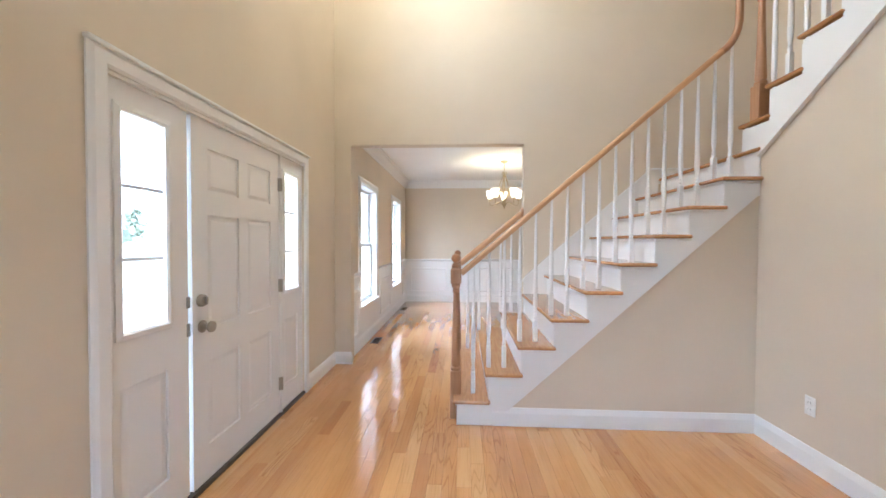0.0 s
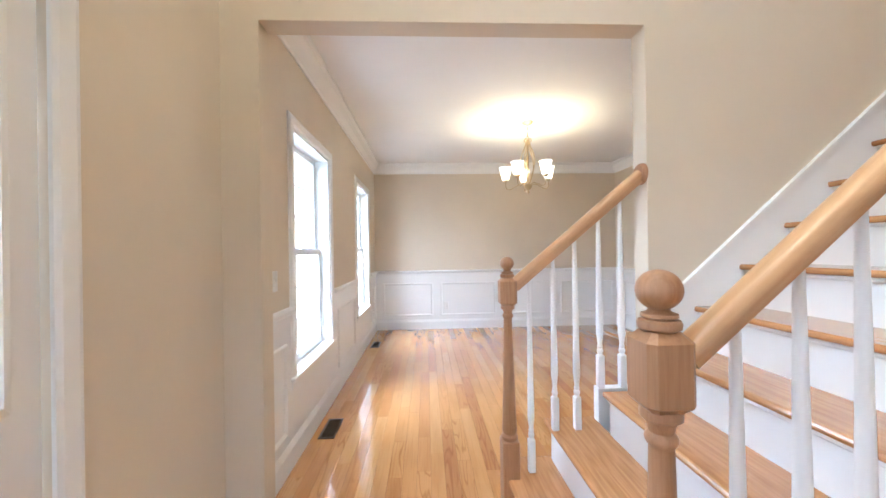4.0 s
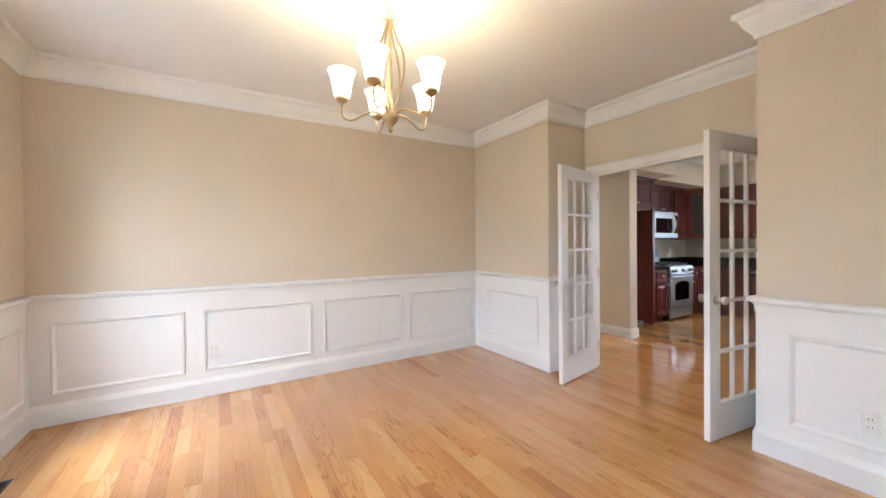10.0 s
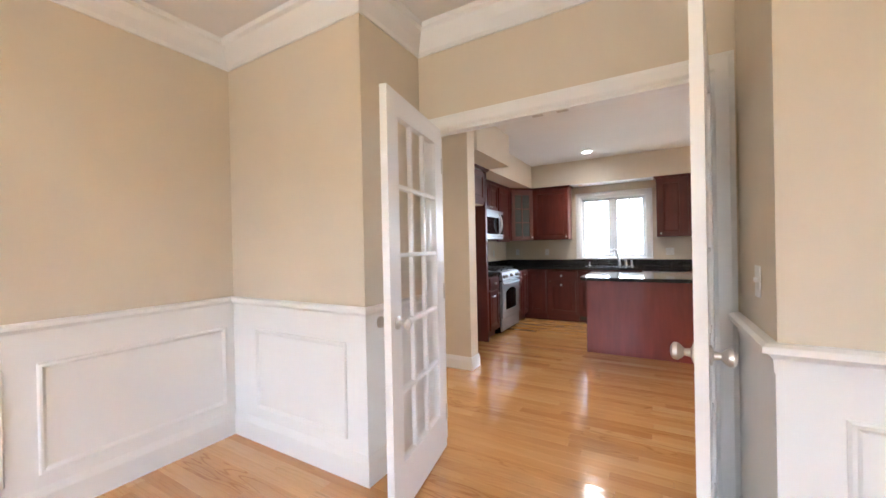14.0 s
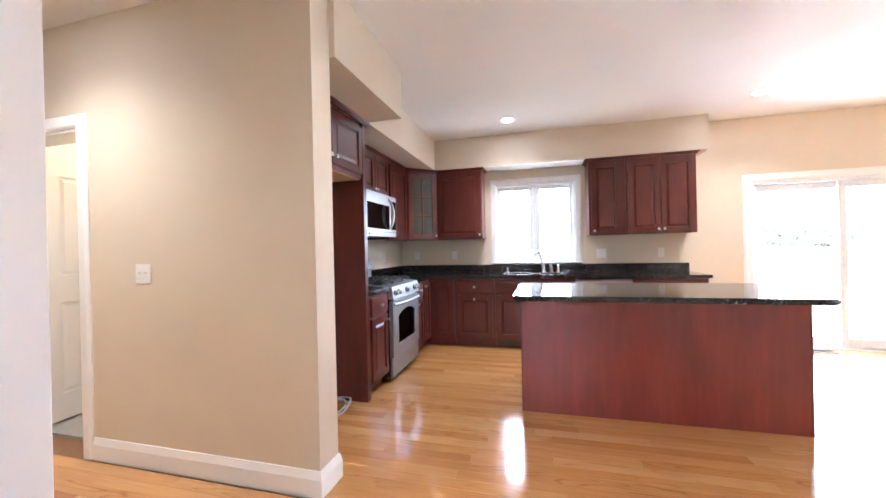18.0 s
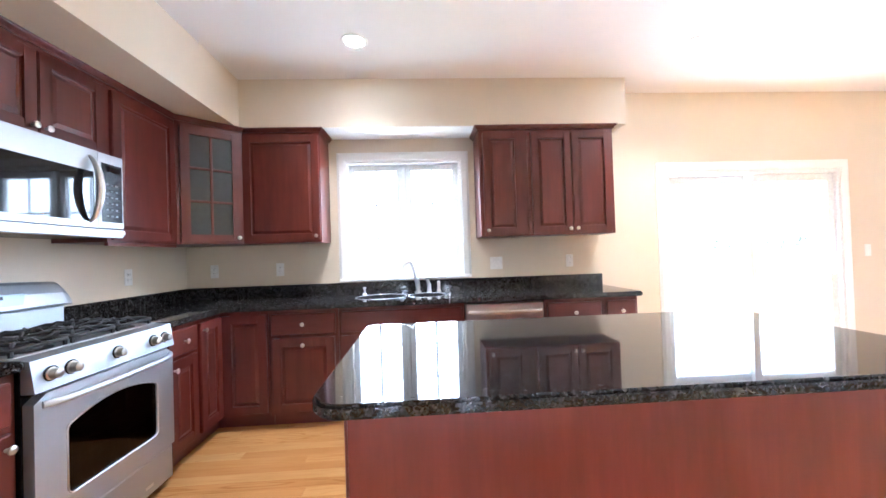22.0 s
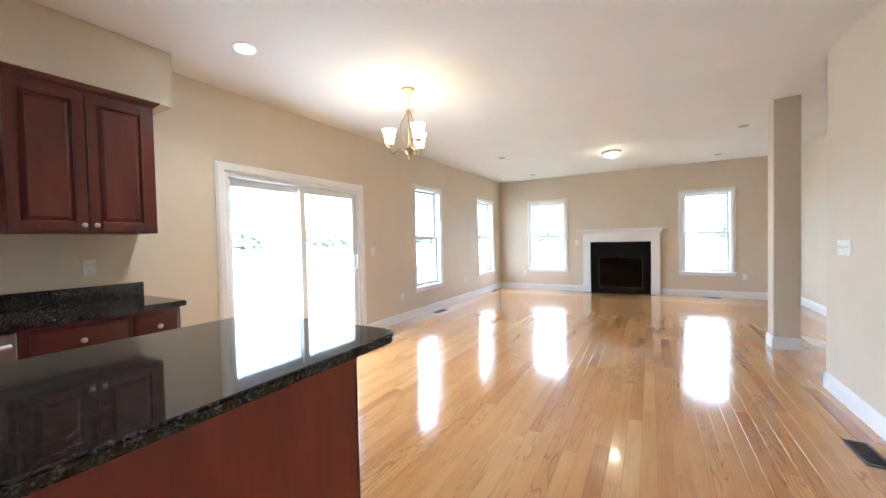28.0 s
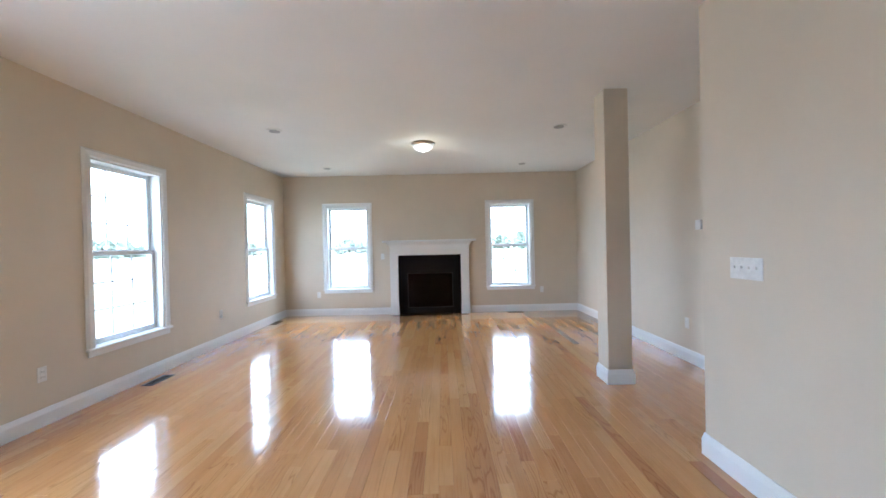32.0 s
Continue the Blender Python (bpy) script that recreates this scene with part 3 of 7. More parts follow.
structure("wall_foyer_back", merged(wall_with_holes("y", -2.72, -2.6, OUT, 2.40, -0.05, TOP, [WIN_R]), boxes((2.40, 3.41, -2.72, -2.6, 2.95, TOP))), WALL, "beige painted foyer wall behind the entrance", "wall")
structure("wall_laundry", boxes((PW1, 7.0, 8.0, 8.12, -0.05, HC), (6.4, 6.5, 8.12, 10.0, -0.05, HC)), WALL, "beige painted wall of the small side room", "wall")

# wall under the lower flight
SR, SG, SZ = 0.205, 0.2365, -0.014   # rise, going, and how much lower the first step is
R1X = 0.0145         # first riser
SY = 2.215           # stair side
structure("wall_under_stairs", prism(bm_new(), [(0.28, 0.0), (SX, 0.0), (SX, 1.75), (0.28, 0.04)], "y", SY + 0.012, SY + 0.1), WALL, "beige painted wall under the staircase", "wall")
structure("column", boxes((3.435, 3.66, -0.215, 0.0, 0.0, HC), bevel=0.004), WALL, "square beige painted column in the open room", "column")

# ---- soffits and ceilings ----
ceil_main = boxes((HF, KX, LY, KY, HC, HC + 0.1), (LX, HF, LY, 1.15, HC, HC + 0.1), (HF, PW0, KY, 10.0, HC, HC + 0.1), (PW1, 6.4, 8.12, 10.0, HC, HC + 0.1))
structure("ceiling", ceil_main, CEIL, "smooth white painted ceiling", "ceiling")
structure("ceiling_dining", boxes((DX, DR, YB, YD, HC, HC + 0.1), (DR, RX, R0, R1, HC, HC + 0.1)), CEIL, "smooth white painted dining room ceiling", "ceiling")
structure("ceiling_foyer", boxes((OUT, 3.41, -2.6, YA, TOP, TOP + 0.1)), CEIL, "high white foyer ceiling", "ceiling")
structure("soffit", boxes((PW1, 5.94, 6.84, KY, 2.335, HC), (5.94, KX, 7.147, KY, 2.335, HC), (7.975, KX, 3.865, 7.147, 2.335, HC)), WALL, "beige painted soffit above the wall cabinets", "soffit")
# White sheet below the beige soffit: the sink window's daylight put into colour.
structure("soffit_daylight_sheet", boxes((7.977, KX - 0.002, 5.21, 6.465, 2.329, 2.3345)), CEIL, "white sheet under the soffit, standing in for daylight from the sink window", "soffit")
structure("upper_floor", boxes((SX, 3.30, -2.6, 1.27, 2.78, 2.95), (SX + 0.12, 2.40, -2.6, 1.15, 2.0, 2.78)), CEIL, "white edge of the upper landing", "landing")

# ---- trim ----
BASE = [(0, 0), (0.016, 0), (0.016, 0.095), (0.011, 0.115), (0.006, 0.135), (0, 0.135)]


def baseboard(path, label="white painted baseboard with a moulded top"):
    return structure("baseboard", sweep(bm_new(), path, BASE), TRIM, label, "baseboard")


baseboard([(JL, YA + 0.01), (JL, YA), (FX, YA), (FX, 2.785)][::1])
baseboard([(FX, 0.82), (FX, -2.6), (SX, -2.6), (SX, SY + 0.012), (0.28, SY + 0.012)])
baseboard([(PW1, 6.90), (PW1, 6.875), (PW0, 6.875), (PW0, 8.47)])
baseboard([(KX, 3.405), (KX, 3.97)])
baseboard([(6.22, LY), (KX, LY), (KX, 1.425)])
baseboard([(HX, 4.80), (HX, 1.15), (LX, 1.15), (LX, LY), (4.63, LY)])
baseboard([(HF, 10.0), (HF, 6.545)])
structure("baseboard", sweep(bm_new(), [(3.435, 0.0), (3.435, -0.215), (3.66, -0.215), (3.66, 0.0)][::-1], BASE, closed=True), TRIM, "white painted base trim round the column", "baseboard")

CROWN = [(0, HC - 0.165), (0.012, HC - 0.165), (0.016, HC - 0.14), (0.05, HC - 0.095), (0.075, HC - 0.04), (0.098, HC - 0.03), (0.102, HC - 0.001), (0, HC - 0.001)]
dining_loop = [(JL, YB), (DX, YB), (DX, YD), (DR, YD), (DR, R1), (RX, R1), (RX, R0), (DR, R0), (DR, YB)]
structure("crown_moulding", sweep(bm_new(), [*dining_loop[::-1], (JL, YB)][:-1], CROWN, closed=True), TRIM, "white crown moulding round the dining room ceiling", "moulding")

# ---- wainscot of the dining room ----
WH = 0.955
RAIL = [(0, WH - 0.075), (0.010, WH - 0.075), (0.013, WH - 0.03), (0.03, WH - 0.012), (0.045, WH - 0.008), (0.045, WH + 0.012), (0.03, WH + 0.02), (0, WH + 0.02)]
BOARD = [(0, 0.10), (0.006, 0.10), (0.006, WH - 0.07), (0, WH - 0.07)]
DBASE = [(0, 0), (0.02, 0), (0.02, 0.12), (0.014, 0.14), (0.008, 0.16), (0, 0.16)]
FRAME = [(0, 0), (0, 0.008), (0.006, 0.016), (0.016, 0.016), (0.024, 0.008), (0.03, 0.004), (0.03, 0)]


def wainscot(label, path, rail_path=None, panels=(), plane=None, under=()):
    """A run of white wainscot: boarding, base, cap rail and picture-frame panels on one wall."""
    w = thing("wainscot", label, "wainscot", kind="structure")
    for rp in rail_path or [path]:
        part("boarding", sweep(bm_new(), rp, BOARD), TRIM, w)
    for rp in under:
        part("boarding", sweep(bm_new(), rp, [(0, 0.10), (0.006, 0.10), (0.006, 0.455), (0, 0.455)]), TRIM, w)
    part("base", sweep(bm_new(), path, DBASE), TRIM, w)
    for rp in rail_path or [path]:
        part("cap_rail", sweep(bm_new(), rp, RAIL), TRIM, w)
    axis, c, sgn = plane
    for a0, a1, z0, z1 in panels:
        if axis == "x":
            to = lambda a, z, h: (c + sgn * (0.0055 + h), a, z)
        else:
            to = lambda a, z, h: (a, c + sgn * (0.0055 + h), z)
        part("panel_moulding", frame_sweep(bm_new(), [(a0, z0), (a1, z0), (a1, z1), (a0, z1)], FRAME, True, to), TRIM, w)
    return w


PZ0, PZ1 = 0.224, 0.768
wainscot("white wainscot with four framed panels", [(DR, YD), (DX, YD)], None, [(-1.12, -0.30, PZ0, PZ1), (-0.168, 0.752, PZ0, PZ1), (0.868, 1.75, PZ0, PZ1), (1.86, 2.768, PZ0, PZ1)], ("y", YD, -1))
wainscot("white wainscot under and beside the front windows", [(DX, YD), (DX, YB)], [[(DX, YD), (DX, 7.18)], [(DX, 6.135), (DX, 5.06)], [(DX, 4.02), (DX, YB)]],
         [(7.33, 7.70, PZ0, PZ1), (5.20, 6.0, PZ0, PZ1), (3.70, 3.93, PZ0, PZ1), ], ("x", DX, 1),
         [[(DX, 7.18), (DX, 6.135)], [(DX, 5.06), (DX, 4.02)]])
wainscot("white wainscot on the short inner wall", [(RX, R1), (DR, R1), (DR, YD)], None, [(6.707, 7.545, PZ0, PZ1)], ("x", DR, -1))
wainscot("white wainscot beside the French doors", [(DR, YB), (DR, R0), (RX, R0)], None, [(3.78, 4.722, PZ0, PZ1)], ("x", DR, -1))
wainscot("white wainscot on the stair wall", [(JR, YB), (DR, YB)], None, [(0.85, 1.72, PZ0, PZ1), (1.84, 2.70, PZ0, PZ1)], ("y", YB, 1))

# ---- casings ----
CAS = [(0, 0), (0, 0.012), (0.012, 0.02), (0.055, 0.02), (0.066, 0.013), (0.075, 0.009), (0.075, 0)]


def to_x(c, sgn):
    return lambda a, z, h: (c + sgn * h, a, z)


def to_y(c, sgn):
    return lambda a, z, h: (a, c + sgn * h, z)


def casing(parent, a0, a1, z1, to, z0=0.0, w=0.075, full=False, name="casing"):
    prof = [(-o * w / 0.075, h) for o, h in CAS]
    if full:
        poly = [(a0, z0), (a1, z0), (a1, z1), (a0, z1)]
        return part(name, frame_sweep(bm_new(), poly, prof, True, to), TRIM, parent)
    poly = [(a1, z0), (a1, z1), (a0, z1), (a0, z0)]
    return part(name, frame_sweep(bm_new(), poly, prof, False, to), TRIM, parent)


def window_double_hung(name, label, axis, face, outward, a0, a1, z0, z1, cols=3, rows=3):
    """A double-hung window in an opening; face: inner wall plane, outward: direction out."""
    w = thing(name, label, "window", kind="structure")
    to = to_x(face, -outward) if axis == "x" else to_y(face, -outward)
    casing(w, a0, a1, z1, to, z0)

    def put(nm, u0, u1, d0, d1, v0, v1, mat, parent, bev=0.0, label=""):
        """u across, d outwards from the inner wall plane, v up."""
        bm = bm_new()
        e0, e1 = face + outward * d0, face + outward * d1
        if axis == "x":
            box(bm, e0, e1, u0, u1, v0, v1, bevel=bev)
        else:
            box(bm, u0, u1, e0, e1, v0, v1, bevel=bev)
        return part(nm, bm, mat, parent, label)

    part_jamb = bm_new()
    for u0, u1, v0, v1 in ((a0, a0 + 0.018, z0, z1), (a1 - 0.018, a1, z0, z1), (a0 + 0.018, a1 - 0.018, z1 - 0.018, z1)):
        e0, e1 = face, face + outward * 0.16
        if axis == "x":
            box(part_jamb, e0, e1, u0, u1, v0, v1)
        else:
            box(part_jamb, u0, u1, e0, e1, v0, v1)
    part("jamb", part_jamb, TRIM, w)
    put("sill", a0 - 0.085, a1 + 0.085, -0.035, 0.0, z0 - 0.022, z0 + 0.004, TRIM, w, 0.006)
    put("stool", a0, a1, 0.0, 0.10, z0 - 0.002, z0 + 0.004, TRIM, w)
    put("apron", a0 - 0.065, a1 + 0.065, -0.014, 0.0, z0 - 0.075, z0 - 0.022, TRIM, w, 0.003)
    zm = (z0 + z1) / 2 - 0.01
    for nm, d, v0, v1 in (("lower_sash", 0.075, z0 + 0.006, zm + 0.02), ("upper_sash", 0.112, zm - 0.02, z1 - 0.02)):
        i0, i1 = a0 + 0.022, a1 - 0.022
        s = 0.042
        fr = bm_new()
        for u0, u1, q0, q1 in ((i0, i0 + s, v0, v1), (i1 - s, i1, v0, v1), (i0 + s, i1 - s, v0, v0 + s + 0.01), (i0 + s, i1 - s, v1 - s, v1)):
            e0, e1 = face + outward * d, face + outward * (d + 0.034)
            if axis == "x":
                box(fr, e0, e1, u0, u1, q0, q1, bevel=0.003)
            else:
                box(fr, u0, u1, e0, e1, q0, q1, bevel=0.003)
        sash = part(nm, fr, VINYL, w)
        pane = put("pane", i0 + s, i1 - s, d + 0.014, d + 0.018, v0 + s + 0.01, v1 - s, GLASS, sash)
        pane.visible_shadow = False
        gw = 0.016
        for k in range(1, cols):
            u = i0 + s + (i1 - i0 - 2 * s) * k / cols
            put("grille_bar", u - gw / 2, u + gw / 2, d + 0.019, d + 0.025, v0 + s + 0.01, v1 - s, VINYL, sash)
        for k in range(1, rows):
            v = v0 + s + 0.01 + (v1 - v0 - 2 * s - 0.01) * k / rows
            put("grille_bar", i0 + s, i1 - s, d + 0.0255, d + 0.031, v - gw / 2, v + gw / 2, VINYL, sash)
    put("sash_lock", (a0 + a1) / 2 - 0.03, (a0 + a1) / 2 + 0.03, 0.08, 0.105, zm + 0.021, zm + 0.035, VINYL, w, 0.004)
    return w


for i, (a0, a1, z0, z1) in enumerate(WIN_F):
    window_double_hung("window_%d" % (i + 1), "white double-hung front window with grilles and deep jambs", "x", DX, -1, a0, a1, z0, z1)
for i, (a0, a1, z0, z1) in enumerate(WIN_B):
    window_double_hung("window_%d" % (i + 3), "white double-hung rear window with grilles", "x", KX, 1, a0, a1, z0, z1)
for i, (a0, a1, z0, z1) in enumerate(WIN_L):
    window_double_hung("window_%d" % (i + 5), "white double-hung window beside the fireplace", "y", LY, -1, a0, a1, z0, z1)

window_double_hung("window_8", "unseen high foyer window added above the entrance door for daylight", "x", FX, -1, *WIN_U)
window_double_hung("window_9", "unseen double-hung window added in the foyer's end wall for daylight", "y", -2.6, -1, *WIN_R)


# kitchen casement window
def kitchen_window():
    a0, a1, z0, z1 = WIN_K
    w = thing("window_7", "white twin casement window over the kitchen sink", "window", kind="structure")
    casing(w, a0, a1, z1, to_x(KX, -1), z0, 0.08)
    part("jamb", boxes((KX, KX + 0.15, a0, a0 + 0.018, z0, z1), (KX, KX + 0.15, a1 - 0.018, a1, z0, z1), (KX, KX + 0.15, a0 + 0.018, a1 - 0.018, z1 - 0.018, z1)), TRIM, w)
    part("sill", boxes((KX - 0.035, KX + 0.1, a0 - 0.08, a1 + 0.08, z0 - 0.022, z0 + 0.002), bevel=0.005), TRIM, w)
    mid = (a0 + a1) / 2
    part("mullion", boxes((KX + 0.05, KX + 0.13, mid - 0.018, mid + 0.018, z0, z1 - 0.018), bevel=0.004), VINYL, w)
    for u0, u1 in ((a0 + 0.018, mid - 0.018), (mid + 0.018, a1 - 0.018)):
        s = 0.055
        so, si = (0.05, 0.052) if u0 < mid - 0.1 else (0.052, 0.05)
        g0, g1 = u0 + so, u1 - si
        sash = part("sash", boxes((KX + 0.07, KX + 0.12, u0, g0, z0 + 0.004, z1 - 0.02), (KX + 0.07, KX + 0.12, g1, u1, z0 + 0.004, z1 - 0.02), (KX + 0.07, KX + 0.12, g0, g1, z0 + 0.004, z0 + s), (KX + 0.07, KX + 0.12, g0, g1, z1 - s - 0.02, z1 - 0.02), bevel=0.003), VINYL, w)
        p = part("pane", boxes((KX + 0.09, KX + 0.094, g0, g1, z0 + s, z1 - s - 0.02)), GLASS, sash)
        p.visible_shadow = False
        um = (g0 + g1) / 2
        part("grille_bar", boxes((KX + 0.096, KX + 0.101, um - 0.011, um + 0.011, z0 + s, z1 - s - 0.02)), VINYL, sash)
        for k in (1, 2):
            v = z0 + s + (z1 - z0 - 2 * s - 0.02) * k / 3
            part("grille_bar", boxes((KX + 0.102, KX + 0.107, g0, g1, v - 0.011, v + 0.011)), VINYL, sash)
        part("crank", boxes((KX + 0.045, KX + 0.07, (g0 if so < si else g1) - 0.02, (g0 if so < si else g1) + 0.02, z0 + 0.006, z0 + 0.03), bevel=0.004), VINYL, w)
    return w


kitchen_window()


def sliding_door():
    a0, a1, z0, z1 = SLIDE
    d = thing("door_2", "white sliding patio door with two large glass panels", "sliding door", kind="structure")
    casing(d, a0, a1, z1, to_x(KX, -1), 0.0, 0.085)
    part("frame", boxes((KX - 0.004, KX + 0.15, a0, a0 + 0.035, 0.0, z1), (KX - 0.004, KX + 0.15, a1 - 0.035, a1, 0.0, z1), (KX - 0.004, KX + 0.15, a0 + 0.035, a1 - 0.035, z1 - 0.04, z1), bevel=0.003), VINYL, d)
    part("track", boxes((KX - 0.01, KX + 0.16, a0 + 0.035, a1 - 0.035, -0.015, 0.022), (KX + 0.04, KX + 0.048, a0 + 0.035, a1 - 0.035, 0.022, 0.032), (KX + 0.1, KX + 0.108, a0 + 0.035, a1 - 0.035, 0.022, 0.032), bevel=0.002), VINYL, d)
    mid = (a0 + a1) / 2
    for nm, u0, u1, e in (("fixed_panel", mid - 0.04, a1 - 0.036, 0.085), ("sliding_panel", a0 + 0.036, mid + 0.04, 0.025)):
        s, v0, v1 = 0.075, 0.033, z1 - 0.042
        pan = part(nm, boxes((KX + e, KX + e + 0.045, u0, u0 + s, v0, v1), (KX + e, KX + e + 0.045, u1 - s, u1, v0, v1), (KX + e, KX + e + 0.045, u0 + s, u1 - s, v0, v0 + 0.1), (KX + e, KX + e + 0.045, u0 + s, u1 - s, v1 - s, v1), bevel=0.004), VINYL, d)
        g = part("pane", boxes((KX + e + 0.02, KX + e + 0.025, u0 + s, u1 - s, v0 + 0.1, v1 - s)), GLASS, pan)
        g.visible_shadow = False
    hb = bm_new()
    tube(hb, [(KX + 0.022, a0 + 0.075, 0.93), (KX - 0.02, a0 + 0.075, 0.95), (KX - 0.02, a0 + 0.075, 1.10), (KX + 0.022, a0 + 0.075, 1.12)], 0.011)
    part("handle", hb, VINYL, d, smooth=True)
    return d


sliding_door()


# ---- panelled doors ----
def door_leaf(parent, w, h, panels, name="leaf", t=0.044, mat=None):
    """A panelled door leaf standing on the local x axis from 0 to w, its thickness centred on y."""
    m = mat or DOORP
    leaf = part(name, wall_with_holes("y", -t / 2, t / 2, 0, w, 0, h, panels), m, parent)
    for a0, a1, z0, z1 in panels:
        bm = boxes((a0, a1, -t / 2 + 0.012, t / 2 - 0.012, z0, z1))
        for sgn in (1, -1):
            c = sgn * (t / 2 - 0.012)
            i = 0.035
            o = [(a0 + 0.012, z0 + 0.012), (a1 - 0.012, z0 + 0.012), (a1 - 0.012, z1 - 0.012), (a0 + 0.012, z1 - 0.012)]
            q = [(a0 + i, z0 + i), (a1 - i, z0 + i), (a1 - i, z1 - i), (a0 + i, z1 - i)]
            vo = [bm.verts.new((a, c, z)) for a, z in o]
            vi = [bm.verts.new((a, c + sgn * 0.008, z)) for a, z in q]
            bm.faces.new(vi)
            for k in range(4):
                bm.faces.new([vo[k], vo[(k + 1) % 4], vi[(k + 1) % 4], vi[k]])
        bmesh.ops.recalc_face_normals(bm, faces=bm.faces)
        part("panel", bm, m, leaf)
    return leaf


def knob_set(parent, x, z, t=0.044, mat=None):
    """A round door knob on both faces."""
    m = mat or NICKEL
    for s in (1, -1):
        bm = bm_new()
        prof = [(0.031, 0), (0.031, 0.006), (0.014, 0.012), (0.011, 0.03), (0.02, 0.037), (0.028, 0.048), (0.027, 0.06), (0.016, 0.067), (0.001, 0.069)]
        lathe(bm, [(r, s * (t / 2 + hh)) for r, hh in prof], (x, 0, z), 18, "y")
        part("knob", bm, m, parent, smooth=True)


def hinge(parent, x, z, y, mat=None):
    bm = boxes((x - 0.012, x + 0.012, y - 0.004, y + 0.004, z - 0.05, z + 0.05), bevel=0.002)
    tube(bm, [(x, y - 0.006, z - 0.05), (x, y - 0.006, z + 0.05)], 0.006, 8)
    return part("hinge", bm, mat or NICKEL, parent)


SIX = [(0.12, 0.41, 1.62, 1.86), (0.505, 0.795, 1.62, 1.86), (0.12, 0.41, 0.86, 1.49), (0.505, 0.795, 0.86, 1.49), (0.12, 0.41, 0.20, 0.68), (0.505, 0.795, 0.20, 0.68)]


def entrance():
    e = thing("door_1", "white six-panel entrance door between two glazed sidelights", "front door", kind="structure")
    casing(e, DOOR_F[0], DOOR_F[1], DOOR_F[3], to_x(FX, 1), 0.0, 0.08)
    cap = bm_new()
    box(cap, FX, FX + 0.03, DOOR_F[0] - 0.09, DOOR_F[1] + 0.09, DOOR_F[3] + 0.075, DOOR_F[3] + 0.092, bevel=0.004)
    part("head_cap", cap, TRIM, e)
    part("mullion", boxes((FX - 0.12, FX - 0.022, 1.322, 1.352, 0.02, 2.045), (FX - 0.12, FX + 0.004, 2.284, 2.302, 0.02, 2.045), bevel=0.003), TRIM, e)
    part("threshold", boxes((OUT, FX + 0.012, DOOR_F[0], DOOR_F[1], -0.01, 0.022), bevel=0.004), VENT, e, "dark bronze threshold")
    part("head_jamb", boxes((FX - 0.12, FX + 0.002, DOOR_F[0], DOOR_F[1], 2.03, 2.045)), TRIM, e)
    # leaf, hung on the far side
    door_leaf(e, 0.914, 2.008, SIX).matrix_world = pose(FX - 0.035, 1.367, 0.018, 0, 0, 90)
    leaf = [o for o in e.children if o.name.startswith("leaf")][0]
    kb = bm_new()
    prof = [(0.034, 0), (0.034, 0.006), (0.015, 0.012), (0.012, 0.032), (0.022, 0.038), (0.031, 0.05), (0.029, 0.063), (0.015, 0.07), (0.001, 0.071)]
    lathe(kb, [(r, FX - 0.013 + hh) for r, hh in prof], (0, 1.437, 0.895), 20, "x")
    part("door_knob", kb, AGED, e, smooth=True)
    db = bm_new()
    lathe(db, [(0.034, FX - 0.013), (0.034, FX + 0.002), (0.028, FX + 0.012), (0.012, FX + 0.014), (0.001, FX + 0.014)], (0, 1.427, 1.04), 20, "x")
    box(db, FX + 0.012, FX + 0.028, 1.421, 1.433, 1.018, 1.062, bevel=0.003)
    part("deadbolt", db, AGED, e, smooth=True)
    part("strike_plate", boxes((FX - 0.03, FX - 0.018, 1.335, 1.36, 0.86, 0.93), (FX - 0.03, FX - 0.018, 1.335, 1.36, 1.01, 1.07), bevel=0.002), AGED, e)
    for z in (0.25, 1.02, 1.80):
        hb = boxes((FX - 0.014, FX + 0.006, 2.268, 2.302, z - 0.05, z + 0.05), bevel=0.002)
        tube(hb, [(FX + 0.008, 2.285, z - 0.05), (FX + 0.008, 2.285, z + 0.05)], 0.007, 8)
        part("hinge", hb, AGED, e)
    # sidelights
    for y0, y1, g0, g1 in ((0.91, 1.318, 0.955, 1.205), (2.305, 2.695, 2.36, 2.60)):
        gz0, gz1 = 0.965, 1.915
        s = part("sidelight", wall_with_holes("x", FX - 0.06, FX - 0.014, y0, y1, 0.02, 2.03, [(g0, g1, gz0, gz1), (g0, g1, 0.20, 0.74)]), DOORP, e)
        part("glass_frame", frame_sweep(bm_new(), [(g0, gz0), (g1, gz0), (g1, gz1), (g0, gz1)], [(-0.022, 0), (-0.022, 0.008), (0.0, 0.016), (0.012, 0.008), (0.012, -0.02), (0, -0.02)], True, to_x(FX - 0.014, 1)), TRIM, s)
        p = part("pane", boxes((FX - 0.04, FX - 0.036, g0, g1, gz0, gz1)), GLASS, s)
        p.visible_shadow = False
        for k in (1, 2):
            z = gz0 + (gz1 - gz0) * k / 3
            part("muntin", boxes((FX - 0.036, FX - 0.022, g0 + 0.01, g1 - 0.01, z - 0.009, z + 0.009), bevel=0.002), VINYL, s)
        pb = boxes((FX - 0.05, FX - 0.026, g0, g1, 0.20, 0.74))
        i = 0.03
        vo = [pb.verts.new((FX - 0.0255, a, z)) for a, z in ((g0 + 0.01, 0.21), (g1 - 0.01, 0.21), (g1 - 0.01, 0.73), (g0 + 0.01, 0.73))]
        vi = [pb.verts.new((FX - 0.018, a, z)) for a, z in ((g0 + 0.01 + i, 0.21 + i), (g1 - 0.01 - i, 0.21 + i), (g1 - 0.01 - i, 0.73 - i), (g0 + 0.01 + i, 0.73 - i))]
